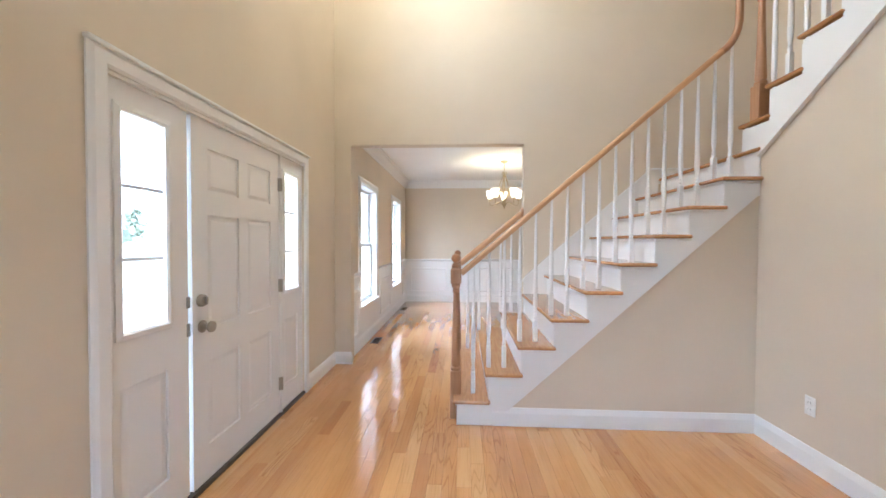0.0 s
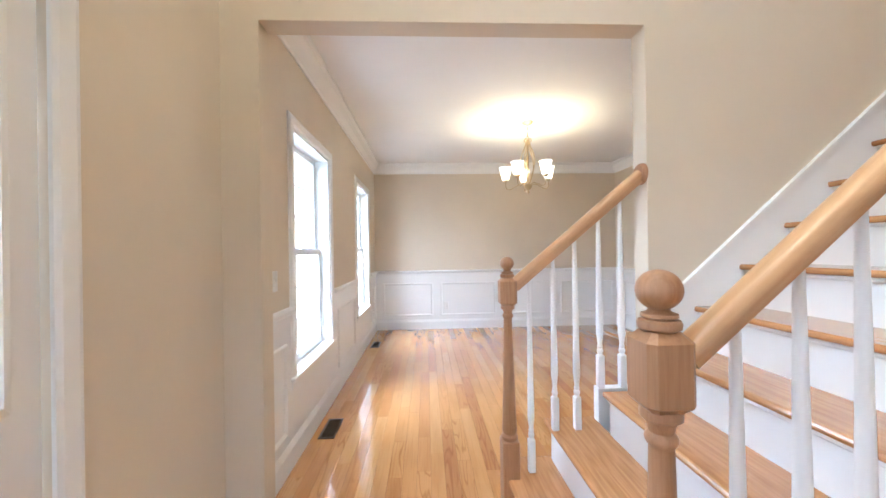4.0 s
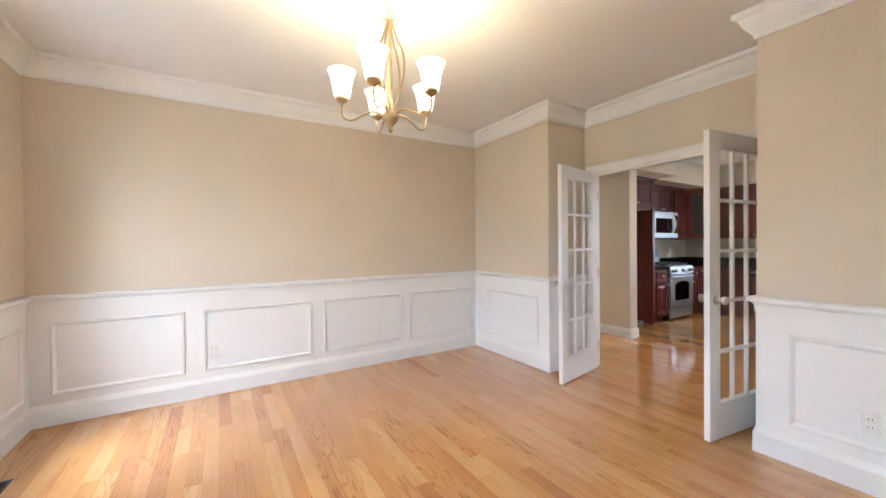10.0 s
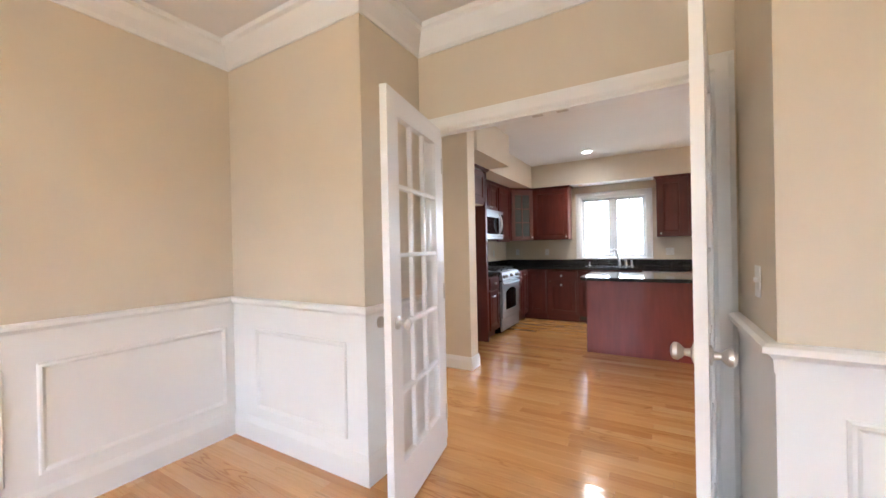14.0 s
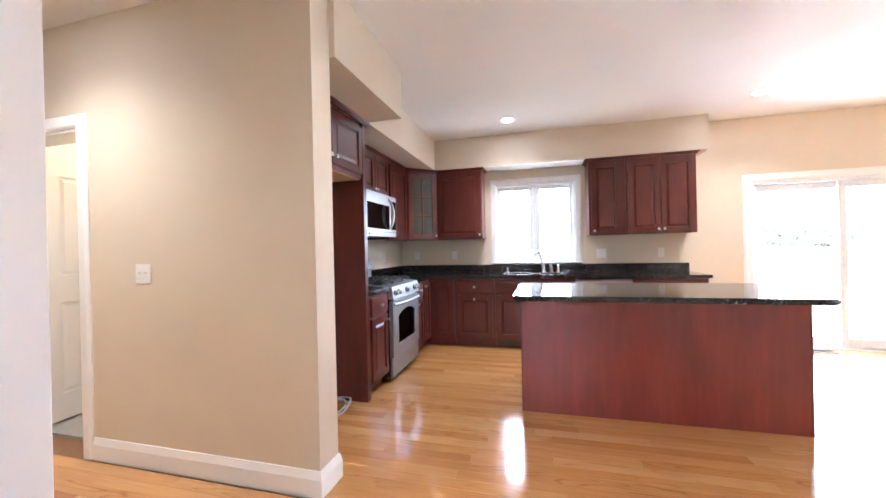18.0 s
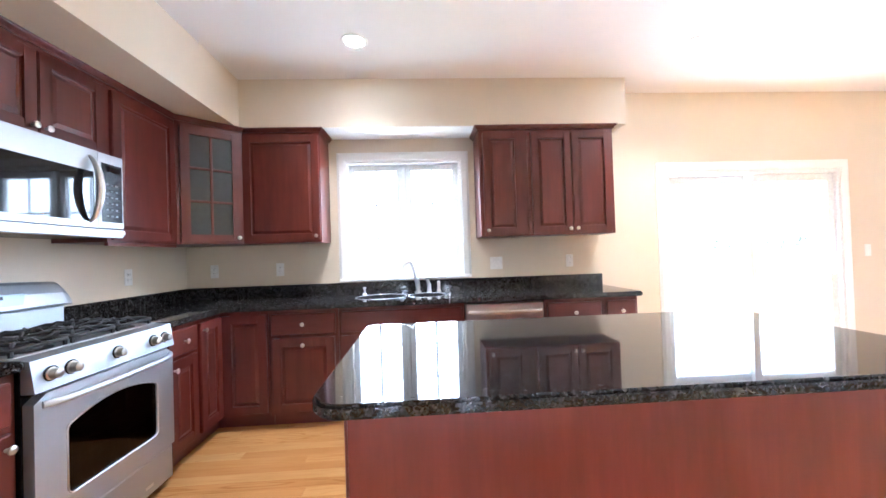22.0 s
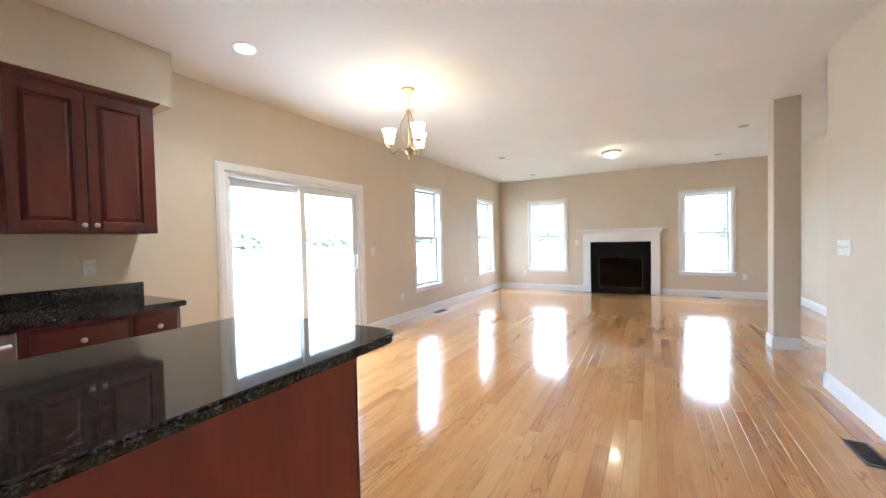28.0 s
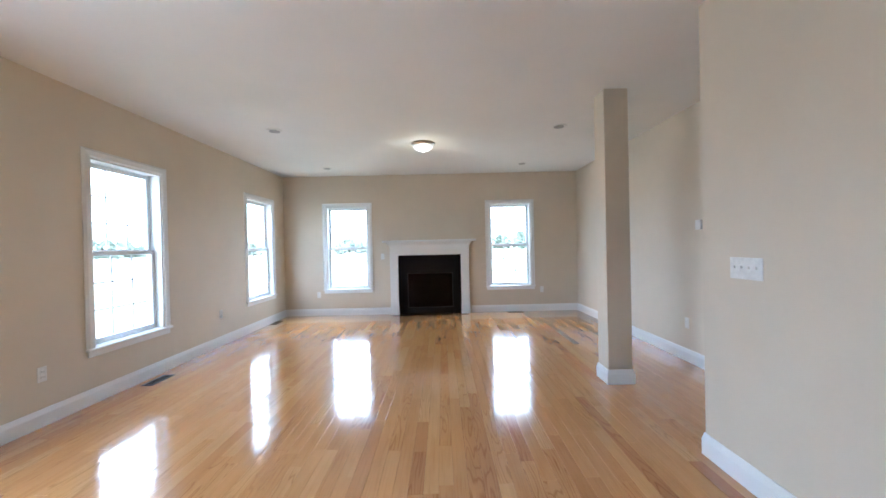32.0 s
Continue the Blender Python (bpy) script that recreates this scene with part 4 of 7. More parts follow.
        pb.faces.new(vi)
        for k in range(4):
            pb.faces.new([vo[k], vo[(k + 1) % 4], vi[(k + 1) % 4], vi[k]])
        bmesh.ops.recalc_face_normals(pb, faces=pb.faces)
        part("panel", pb, DOORP, s)
    return e


entrance()


def french_door(name, label, hx, hy, ang, hand):
    """A 15-light French door leaf; its hinge edge at (hx, hy), opened to the angle ang."""
    W, H, T = 0.728, 2.032, 0.036
    d = thing(name, label, "French door", at=(hx, hy, 0.014), rz=ang, kind="structure")
    st, tr, br = 0.112, 0.115, 0.235
    holes = []
    cw = (W - 2 * st) / 3
    rh = (H - tr - br) / 5
    part("frame", wall_with_holes("y", -T / 2, T / 2, 0, W, 0, H, [(st, W - st, br, H - tr)]), DOORP, d)
    b = 0.011
    for k in (1, 2):
        x = st + cw * k
        part("muntin", boxes((x - b, x + b, -T / 2 + 0.006, T / 2 - 0.006, br, H - tr), bevel=0.003), DOORP, d)
    for k in range(1, 5):
        z = br + rh * k
        part("muntin", boxes((st, W - st, -T / 2 + 0.004, T / 2 - 0.004, z - b, z + b), bevel=0.003), DOORP, d)
    for i in range(3):
        for j in range(5):
            p = part("pane", boxes((st + cw * i + 0.004, st + cw * (i + 1) - 0.004, -0.002, 0.002, br + rh * j + 0.004, br + rh * (j + 1) - 0.004)), GLASS, d)
            p.visible_shadow = False
    knob_set(d, W - 0.065, 0.925, T)
    for z in (0.22, 1.0, 1.80):
        hinge(d, -0.006, z, hand * T / 2)
    return d


french_door("door_3", "white fifteen-light French door standing open", RX - 0.05, FD1 - 0.062, 190.7, 1)
french_door("door_4", "white fifteen-light French door swung wide open", RX - 0.02, FD0 + 0.022, 172.5, -1)
fc = thing("door_5", "white casing and jambs of the French doors", "door frame", kind="structure")
casing(fc, FD0, FD1, FDT, to_x(RX, -1), 0.0, 0.085)
casing(fc, FD0, FD1, FDT, to_x(HF, 1), 0.0, 0.085)
part("jamb", boxes((RX - 0.002, HF + 0.002, FD0, FD0 + 0.018, 0, FDT), (RX - 0.002, HF + 0.002, FD1 - 0.018, FD1, 0, FDT), (RX - 0.002, HF + 0.002, FD0 + 0.018, FD1 - 0.018, FDT - 0.018, FDT)), TRIM, fc)
part("catch_plate", boxes((RX + 0.02, RX + 0.05, 5.60, 5.66, FDT - 0.021, FDT - 0.017), (RX + 0.02, RX + 0.05, 5.74, 5.80, FDT - 0.021, FDT - 0.017)), NICKEL, fc)

# side room door, ajar, seen past the hall wall
sd = thing("door_6", "white panelled interior door standing open to a side room", "interior door", kind="structure")
casing(sd, 8.56, 9.36, 2.07, to_x(PW0, -1), 0.0, 0.085)
part("jamb", boxes((PW0 - 0.002, PW1 + 0.002, 8.56, 8.578, 0, 2.07), (PW0 - 0.002, PW1 + 0.002, 9.342, 9.36, 0, 2.07), (PW0 - 0.002, PW1 + 0.002, 8.578, 9.342, 2.052, 2.07)), TRIM, sd)
sl = door_leaf(sd, 0.76, 2.01, [(0.11, 0.34, 1.10, 1.86), (0.42, 0.65, 1.10, 1.86), (0.11, 0.34, 0.20, 0.90), (0.42, 0.65, 0.20, 0.90)])
sl.matrix_world = pose(PW1 + 0.03, 9.33, 0.018, 0, 0, 3)

# ---- floors ----
structure("subfloor", boxes((OUT, KX + 0.16, LY - 0.16, 10.1, -0.14, -0.019)), SUBFLOOR, "dark joint filler below the oak boards", "floor")
structure("side_room_floor", boxes((PW1, 6.4, 8.12, 10.0, -0.019, 0.0)), TILE, "grey tiled floor of the side room", "floor")

# ---- staircase ----
def square_post(bm, x, y, z0, z1, s, bevel=0.004):
    return box(bm, x - s / 2, x + s / 2, y - s / 2, y + s / 2, z0, z1, bevel=bevel)


def newel(parent, x, y, z0, zb0, zb1, ztop, s=0.083, r=0.0375):
    """A turned oak newel: square foot, vase shaft, square block, ball."""
    bm = bm_new()
    square_post(bm, x, y, z0, zb0, s)
    shaft = [(0.036, zb0), (0.040, zb0 + 0.008), (0.040, zb0 + 0.02), (0.031, zb0 + 0.03), (0.036, zb0 + 0.045)]
    span = zb1 - zb0
    for k in range(9):
        t = k / 8
        shaft.append((0.036 - 0.0155 * t ** 0.7, zb0 + 0.06 + (span - 0.125) * t))
    shaft += [(0.0205, zb1 - 0.062), (0.025, zb1 - 0.056), (0.027, zb1 - 0.049), (0.025, zb1 - 0.042), (0.0205, zb1 - 0.037), (0.0235, zb1 - 0.022), (0.034, zb1 - 0.012), (0.034, zb1 - 0.004), (0.032, zb1 + 0.004)]
    lathe(bm, shaft, (x, y, 0), 28)
    part("newel_shaft", bm, OAK_POST, parent, smooth=True)
    bk = bm_new()
    h, c, zt = s / 2, 0.012, ztop - 0.105
    rings = []
    for z, q in ((zb1, 0.016), (zb1 + 0.016, 0.0), (zt - 0.016, 0.0), (zt, 0.016)):
        g = h - q
        d = c * g / h
        rings.append([bk.verts.new((x + u, y + v, z)) for u, v in ((g - d, -g), (g, -g + d), (g, g - d), (g - d, g), (-g + d, g), (-g, g - d), (-g, -g + d), (-g + d, -g))])
    for p, q in zip(rings, rings[1:]):
        for k in range(8):
            m = (k + 1) % 8
            bk.faces.new([p[k], p[m], q[m], q[k]])
    bk.faces.new(rings[0][::-1])
    bk.faces.new(rings[-1])
    part("newel_block", bk, OAK_POST, parent, "chamfered oak block")
    cap = bm_new()
    prof = [(0.026, zt - 0.002), (0.034, zt + 0.004), (0.0355, zt + 0.012), (0.033, zt + 0.018), (0.026, zt + 0.02), (0.030, zt + 0.024), (0.029, zt + 0.029), (0.020, zt + 0.032), (0.0165, zt + 0.037)]
    for k in range(1, 14):
        a = -math.pi / 2 + math.pi * (0.15 + 0.85 * k / 13)
        prof.append((max(0.0008, r * math.cos(a)), ztop - r * 0.95 + r * 0.95 * math.sin(a)))
    lathe(cap, prof, (x, y, 0), 28)
    part("newel_ball", cap, OAK_POST, parent, "turned oak ball finial", smooth=True)


def baluster_mesh(h):
    """A white turned baluster: square foot, rings, long taper."""
    bm = bm_new()
    box(bm, -0.0165, 0.0165, -0.0165, 0.0165, 0, 0.165, bevel=0.003)
    prof = [(0.0165, 0.163), (0.011, 0.173), (0.0155, 0.183), (0.0155, 0.192), (0.0105, 0.20), (0.014, 0.208), (0.0105, 0.217), (0.0125, 0.235), (0.0175, 0.28), (0.0165, 0.34), (0.0085, h)]
    lathe(bm, prof, (0, 0, 0), 12)
    return mesh_of("baluster", bm, TRIM, True)


def rail_profile():
    """Rounded handrail section, with one shallow step low on each side."""
    half = [(0.024, -0.028), (0.0275, -0.024), (0.0275, -0.015), (0.0305, -0.010), (0.032, 0.0), (0.0315, 0.010), (0.028, 0.021), (0.021, 0.029), (0.011, 0.0335)]
    return [(-u, w) for u, w in half[:1]] + half + [(0.0, 0.035)] + [(-u, w) for u, w in half[:0:-1]]


def rail_sweep(bm, pts, slim=1.0):
    """A moulded handrail through points; slim lowers its top."""
    prof = [(u * (0.5 + 0.5 * slim), (w + 0.028) * slim - 0.028) for u, w in rail_profile()]
    pts = [Vector(p) for p in pts]
    rings = []
    side_last = Vector((0, 1, 0))
    for i, p in enumerate(pts):
        d = (pts[min(i + 1, len(pts) - 1)] - pts[max(i - 1, 0)]).normalized()
        s = Vector((-d.y, d.x, 0))
        s = s.normalized() if s.length > 0.12 else side_last
        side_last = s
        u = d.cross(s) * -1 if d.cross(s).z < 0 or abs(d.z) > 0.98 else d.cross(s)
        if abs(d.z) > 0.98:
            u = s.cross(d) * -1
        rings.append([bm.verts.new(p + a * s + b * u) for a, b in prof])
    for a, b in zip(rings, rings[1:]):
        for k in range(len(prof)):
            j = (k + 1) % len(prof)
            bm.faces.new([a[k], a[j], b[j], b[k]])
    bm.faces.new(rings[0])
    bm.faces.new(rings[-1])
    bmesh.ops.recalc_face_normals(bm, faces=bm.faces)
    return bm


def staircase():
    st = thing("staircase", "oak staircase with white balusters, white risers and turned oak newels", "staircase", kind="structure")
    y0, y1 = SY, YA - 0.002
    T = 0.027
    tops = []
    for n in range(1, 10):
        x0 = R1X + SG * (n - 1)
        z = SR * n + SZ
        far = YB + 0.03 if x0 + SG < JR else (YA - 0.002)
        bm = bm_new()
        box(bm, x0 - 0.03, x0 + SG + 0.012, y0 - 0.033, far + (0.03 if far > YA else 0), z - T, z, bevel=0.011, seg=2)
        part("tread", bm, OAK_TREAD, st, "glossy oak tread")
        part("cove", boxes((x0 - 0.014, x0, y0 - 0.0, far - 0.02, z - T - 0.018, z - T), (x0, x0 + SG, y0 - 0.014, y0, z - T - 0.018, z - T), bevel=0.004), TRIM, st)
        part("riser", boxes((x0, x0 + 0.019, y0 + 0.004, far - 0.024, max(0.0, z - SR), z - T)), TRIM, st, "white painted riser")
        tops.append((x0, z))
    # cut stringer on the open side
    poly = [(R1X + 0.003, 0.0)]
    for n in range(1, 10):
        x0 = R1X + SG * (n - 1)
        poly += [(x0 + 0.003, SR * n + SZ - T - 0.002), (x0 + SG + 0.003, SR * n + SZ - T - 0.002)]
    poly += [(R1X + SG * 9 - 0.001, 1.698), (R1X + 0.255, 0.0)]
    part("stringer", prism(bm_new(), poly, "y", y0, y0 + 0.03), TRIM, st, "white cut stringer")
    poly2 = [(R1X + 0.003, 0.0)]
    for n in range(1, 4):
        x0 = R1X + SG * (n - 1)
        poly2 += [(x0 + 0.003, SR * n + SZ - T - 0.002), (min(x0 + SG, JR) + 0.003, SR * n + SZ - T - 0.002)]
    poly2 += [(JR + 0.003, 0.0)]
    part("stringer", prism(bm_new(), poly2, "y", YB - 0.022, YB + 0.03), TRIM, st, "white cut stringer")
    # skirt board on the wall
    sk = [(JR + 0.002, 0.62), (JR + 0.002, 0.93), (JR + 0.04, 0.985), (2.045, 2.125), (3.29, 2.125), (3.29, 1.985), (2.115, 1.985), (2.1, 1.6), (JR + 0.002, 0.45)]
    part("skirt_board", prism(bm_new(), sk, "y", YA - 0.016, YA), TRIM, st, "white skirt board along the wall")
    cap = bm_new()
    prism(cap, [(JR + 0.002, 0.93), (JR + 0.04, 0.985), (2.045, 2.125), (3.29, 2.125), (3.29, 2.145), (2.035, 2.145), (JR + 0.027, 1.005), (JR - 0.012, 0.945)], "y", YA - 0.026, YA)
    part("skirt_cap", cap, TRIM, st)
    # landing
    lx, lz = R1X + SG * 9, SR * 10 + SZ
    part("landing", boxes((lx - 0.03, 3.30, y0 - 0.033, YA - 0.002, lz - T, lz), bevel=0.011), OAK_TREAD, st, "glossy oak landing")
    part("riser", boxes((lx, lx + 0.019, y0 + 0.004, YA - 0.002, lz - SR, lz - T)), TRIM, st)
    part("landing_fascia", boxes((lx + 0.004, lx + 0.02, y0 - 0.0, y0 + 0.02, 1.698, lz - T)), TRIM, st)
    # upper flight towards the entrance
    u0 = 2.365
    for n in range(1, 5):
        yr = u0 - SG * (n - 1)
        z = lz + SR * n
        part("riser", boxes((SX - 0.004, 3.30, yr - 0.019, yr, z - SR, z - T)), TRIM, st)
        part("tread", boxes((SX - 0.04, 3.30, yr - SG - 0.012, yr + 0.03, z - T, z), bevel=0.011), OAK_TREAD, st, "glossy oak tread")
    poly = [(u0 + 0.003, lz - 0.03)]
    for n in range(1, 5):
        yr = u0 - SG * (n - 1)
        z = lz + SR * n + SZ - T - 0.002
        poly += [(yr - 0.003, z), (yr - SG - 0.003, z)]
    poly += [(u0 - SG * 4, lz + SR * 3 - 0.06), (y0 - 0.0, lz - 0.03)]
    part("stringer", prism(bm_new(), poly, "x", SX - 0.022, SX - 0.001), TRIM, st, "white cut stringer of the upper flight")
    sm = bm_new()
    prism(sm, [(y0, lz - 0.065), (u0 - SG * 4, lz + SR * 3 - 0.095), (u0 - SG * 4, lz + SR * 3 - 0.055), (y0, lz - 0.025)], "x", SX - 0.03, SX - 0.001)
    part("stringer_bead", sm, TRIM, st)
    # newels
    NX, NY1, NY2 = 0.004, 2.340, 3.542
    NX2 = 0.002
    newel(st, NX, NY1, 0.0, 0.37, 1.03, 1.272)
    newel(st, NX2, NY2 - 0.02, 0.0, 0.37, 1.029, 1.273, r=0.0345)
    newel(st, SX + 0.04, 2.285, lz + SR, lz + SR + 0.26, lz + SR + 0.92, lz + SR + 1.3)
    # handrails
    slope = 0.864
    zr = lambda x: 1.113 + slope * (x - 0.026)
    xe = 2.07
    pts = [(NX + 0.036, NY1, zr(NX + 0.036)), (xe - 0.12, NY1, zr(xe - 0.12))]
    for k in range(1, 9):
        a = k / 8
        x = xe - 0.12 + 0.13 * math.sin(a * math.pi / 2)
        z = zr(xe - 0.12) + 0.12 * a + 0.13 * (1 - math.cos(a * math.pi / 2))
        pts.append((x, NY1, z))
    pts.append((pts[-1][0] + 0.004, NY1, pts[-1][2] + 0.45))
    part("handrail", rail_sweep(bm_new(), pts[:2], 0.7), OAK_RAIL, st, "oak handrail", smooth=True)
    gb = bm_new()
    tube(gb, [(x, y, z - 0.006) for x, y, z in pts[1:]], 0.026, 14)
    part("gooseneck", gb, OAK_POST, st, "curved oak rail end", smooth=True)
    part("handrail", rail_sweep(bm_new(), [(NX2 + 0.036, NY2, zr(NX2 + 0.036)), (JR - 0.012, NY2, zr(JR - 0.012) - 0.02)]), OAK_RAIL, st, "short oak handrail", smooth=True)
    ro = bm_new()
    lathe(ro, [(0.001, -0.022), (0.045, -0.022), (0.052, -0.016), (0.055, -0.006), (0.055, 0.0)], (JR, NY2, zr(JR) - 0.022), 24, "x")
    part("rosette", ro, OAK_POST, st, "oak wall rosette", smooth=True)
    # balusters: two to a tread
    shared = {}
    rows = []
    for n in range(1, 10):
        x0 = R1X + SG * (n - 1)
        for f in (0.03, 0.53):
            x = x0 + SG * f
            if n == 1 and f < 0.5:
                continue
            if x < xe + 0.12:
                rows.append((x, NY1, SR * n + SZ, zr(min(x, xe)) - 0.02 - SR * n - SZ))
        if n <= 3:
            for f in (-0.05, 0.43):
                x = x0 + SG * f
                if n == 1 and f < 0:
                    continue
                if x < JR - 0.03:
                    rows.append((x, NY2, SR * n + SZ, zr(x) - 0.02 - SR * n - SZ))
    for n in range(1, 5):
        for f in (0.35, 0.85):
            if n > 1 or f > 0.8:
                rows.append((SX + 0.035, u0 - SG * (n - 1 + f), lz + SR * n, 0.95 + 0.1 * f))
    for x, y, z, h in rows:
        k = round(h, 2)
        if k not in shared:
            shared[k] = baluster_mesh(k + 0.01)
        ob = new("baluster", shared[k])
        ob.parent = st
        ob.matrix_world = Matrix.Translation((x, y, z))


staircase()

# ---- kitchen cabinets ----
def small_knob(parent, x, z, y):
    """A nickel mushroom knob on a front that faces -y."""
    bm = bm_new()
    lathe(bm, [(0.007, y), (0.005, y - 0.012), (0.009, y - 0.016), (0.0155, y - 0.021), (0.0155, y - 0.026), (0.008, y - 0.030), (0.001, y - 0.031)], (x, 0, z), 14, "y")
    part("knob", bm, NICKEL, parent, "satin nickel knob", smooth=True)


def raised_door(parent, x0, x1, z0, z1, y, name="cabinet_door", knob=None, glass=False):
    """A raised-panel cabinet door in the plane y, facing -y."""
    s = 0.058 if x1 - x0 > 0.2 else 0.045
    t = 0.021
    fr = wall_with_holes("y", y - t, y, x0, x1, z0, z1, [(x0 + s, x1 - s, z0 + s, z1 - s)])
    es = [e for e in fr.edges if all(abs(v.co.y - (y - t)) < 1e-5 for v in e.verts) and len(e.link_faces) == 2 and e.calc_face_angle(0) > 0.5]
    bmesh.ops.bevel(fr, geom=es, offset=0.004, segments=2, affect="EDGES")
    d = part(name, fr, CHERRY, parent)
    a0, a1, b0, b1 = x0 + s, x1 - s, z0 + s, z1 - s
    if glass:
        p = part("pane", boxes((a0, a1, y - 0.012, y - 0.009, b0, b1)), SMOKED, d, "cloudy grey glass")
        p.visible_shadow = False
        xm = (a0 + a1) / 2
        part("muntin", boxes((xm - 0.009, xm + 0.009, y - t + 0.003, y - 0.006, b0, b1), bevel=0.002), CHERRY, d)
        for k in (1, 2):
            z = b0 + (b1 - b0) * k / 3
            part("muntin", boxes((a0, a1, y - t + 0.0045, y - 0.006, z - 0.009, z + 0.009), bevel=0.002), CHERRY, d)
    else:
        bm = bm_new()
        prof = [(0.0, y - 0.009), (0.008, y - 0.006), (0.03, y - 0.017), (0.036, y - 0.017)]
        rows = [[bm.verts.new((a0 + o, h, b0 + o)), bm.verts.new((a1 - o, h, b0 + o)), bm.verts.new((a1 - o, h, b1 - o)), bm.verts.new((a0 + o, h, b1 - o))] for o, h in prof]
        for r, q in zip(rows, rows[1:]):
            for k in range(4):
                bm.faces.new([r[k], r[(k + 1) % 4], q[(k + 1) % 4], q[k]])
        bm.faces.new(rows[-1])
        back_ = [bm.verts.new((a, y - 0.001, z)) for a, z in ((a0, b0), (a1, b0), (a1, b1), (a0, b1))]
        bm.faces.new(back_)
        for k in range(4):
            bm.faces.new([back_[k], back_[(k + 1) % 4], rows[0][(k + 1) % 4], rows[0][k]])
        bmesh.ops.recalc_face_normals(bm, faces=bm.faces)
        part("raised_panel", bm, CHERRY, d)
    if knob:
        small_knob(d, knob[0], knob[1], y - t)
    return d


def drawer_front(parent, x0, x1, z0, z1, y, knob=True):
    bm = boxes((x0, x1, y - 0.021, y, z0, z1), bevel=0.006)
    d = part("drawer_front", bm, CHERRY_H, parent)
    if knob:
        small_knob(d, (x0 + x1) / 2, (z0 + z1) / 2, y - 0.021)
    return d


CROWN_C = [(0, 0.0), (0.012, 0.0), (0.014, 0.008), (0.03, 0.022), (0.034, 0.028), (0.034, 0.034), (0, 0.034)]


def wall_cabinet(label, at, rz, w, z0, z1, doors, depth=0.305, crown=(1, 1), knob_low=True):
    """A wall cabinet: local x along the wall from 0 to w, the wall at y = 0, front at y = -depth."""
    c = thing("wall_cabinet", label, "wall cabinet", "kitchen wall cabinets", (*at, 0), rz)
    part("body", boxes((0, w, -depth, -0.002, z0, z1)), CHERRY, c)
    n = len(doors)
    for k, (x0, x1, side) in enumerate(doors):
        kx = x1 - 0.028 if side > 0 else x0 + 0.028
        raised_door(c, x0, x1, z0 + 0.012, z1 - 0.03, -depth - 0.001, knob=(kx, z0 + 0.05 if knob_low else z1 - 0.07))
    path = [(w, -0.002), (w, -depth - 0.001), (0, -depth - 0.001), (0, -0.002)]
    if not crown[1]:
        path = path[1:]
    if not crown[0]:
        path = path[:-1]
    part("crown", sweep(bm_new(), path[::-1], [(-o, z1 + h - 0.002) for o, h in CROWN_C]), CHERRY_H, c)
    return c


# sink wall: local x runs towards -y, front faces -x
def on_sink_wall(y):
    return (KX - 0.002, y)


UZ0, UZ1 = 1.385, 2.30
wall_cabinet("dark cherry wall cabinet with one raised-panel door near the corner", on_sink_wall(7.13), -90, 0.625, UZ0, UZ1, [(0.006, 0.619, 1)], crown=(0, 1))
wall_cabinet("dark cherry single-door wall cabinet beside the window", on_sink_wall(5.17), -90, 0.417, UZ0, UZ1, [(0.03, 0.362, -1)], crown=(1, 0))
wall_cabinet("dark cherry two-door wall cabinet above the counter end", on_sink_wall(4.752), -90, 0.757, UZ0, UZ1, [(0.03, 0.376, 1), (0.381, 0.727, -1)], crown=(0, 1))


# range wall: local x runs towards +x, front faces -y
def on_range_wall(x):
    return (x, KY - 0.002)


wall_cabinet("narrow dark cherry wall cabinet beside the tall panel", on_range_wall(5.93), 0, 0.395, UZ0, UZ1, [(0.03, 0.37, 1)], crown=(0, 0))
wall_cabinet("dark cherry two-door cabinet above the microwave", on_range_wall(6.327), 0, 0.765, 1.86, UZ1, [(0.02, 0.38, 1), (0.385, 0.745, -1)], crown=(0, 0))
wall_cabinet("dark cherry wall cabinet between microwave and corner", on_range_wall(7.094), 0, 0.585, UZ0, UZ1, [(0.025, 0.565, -1)], crown=(0, 0))


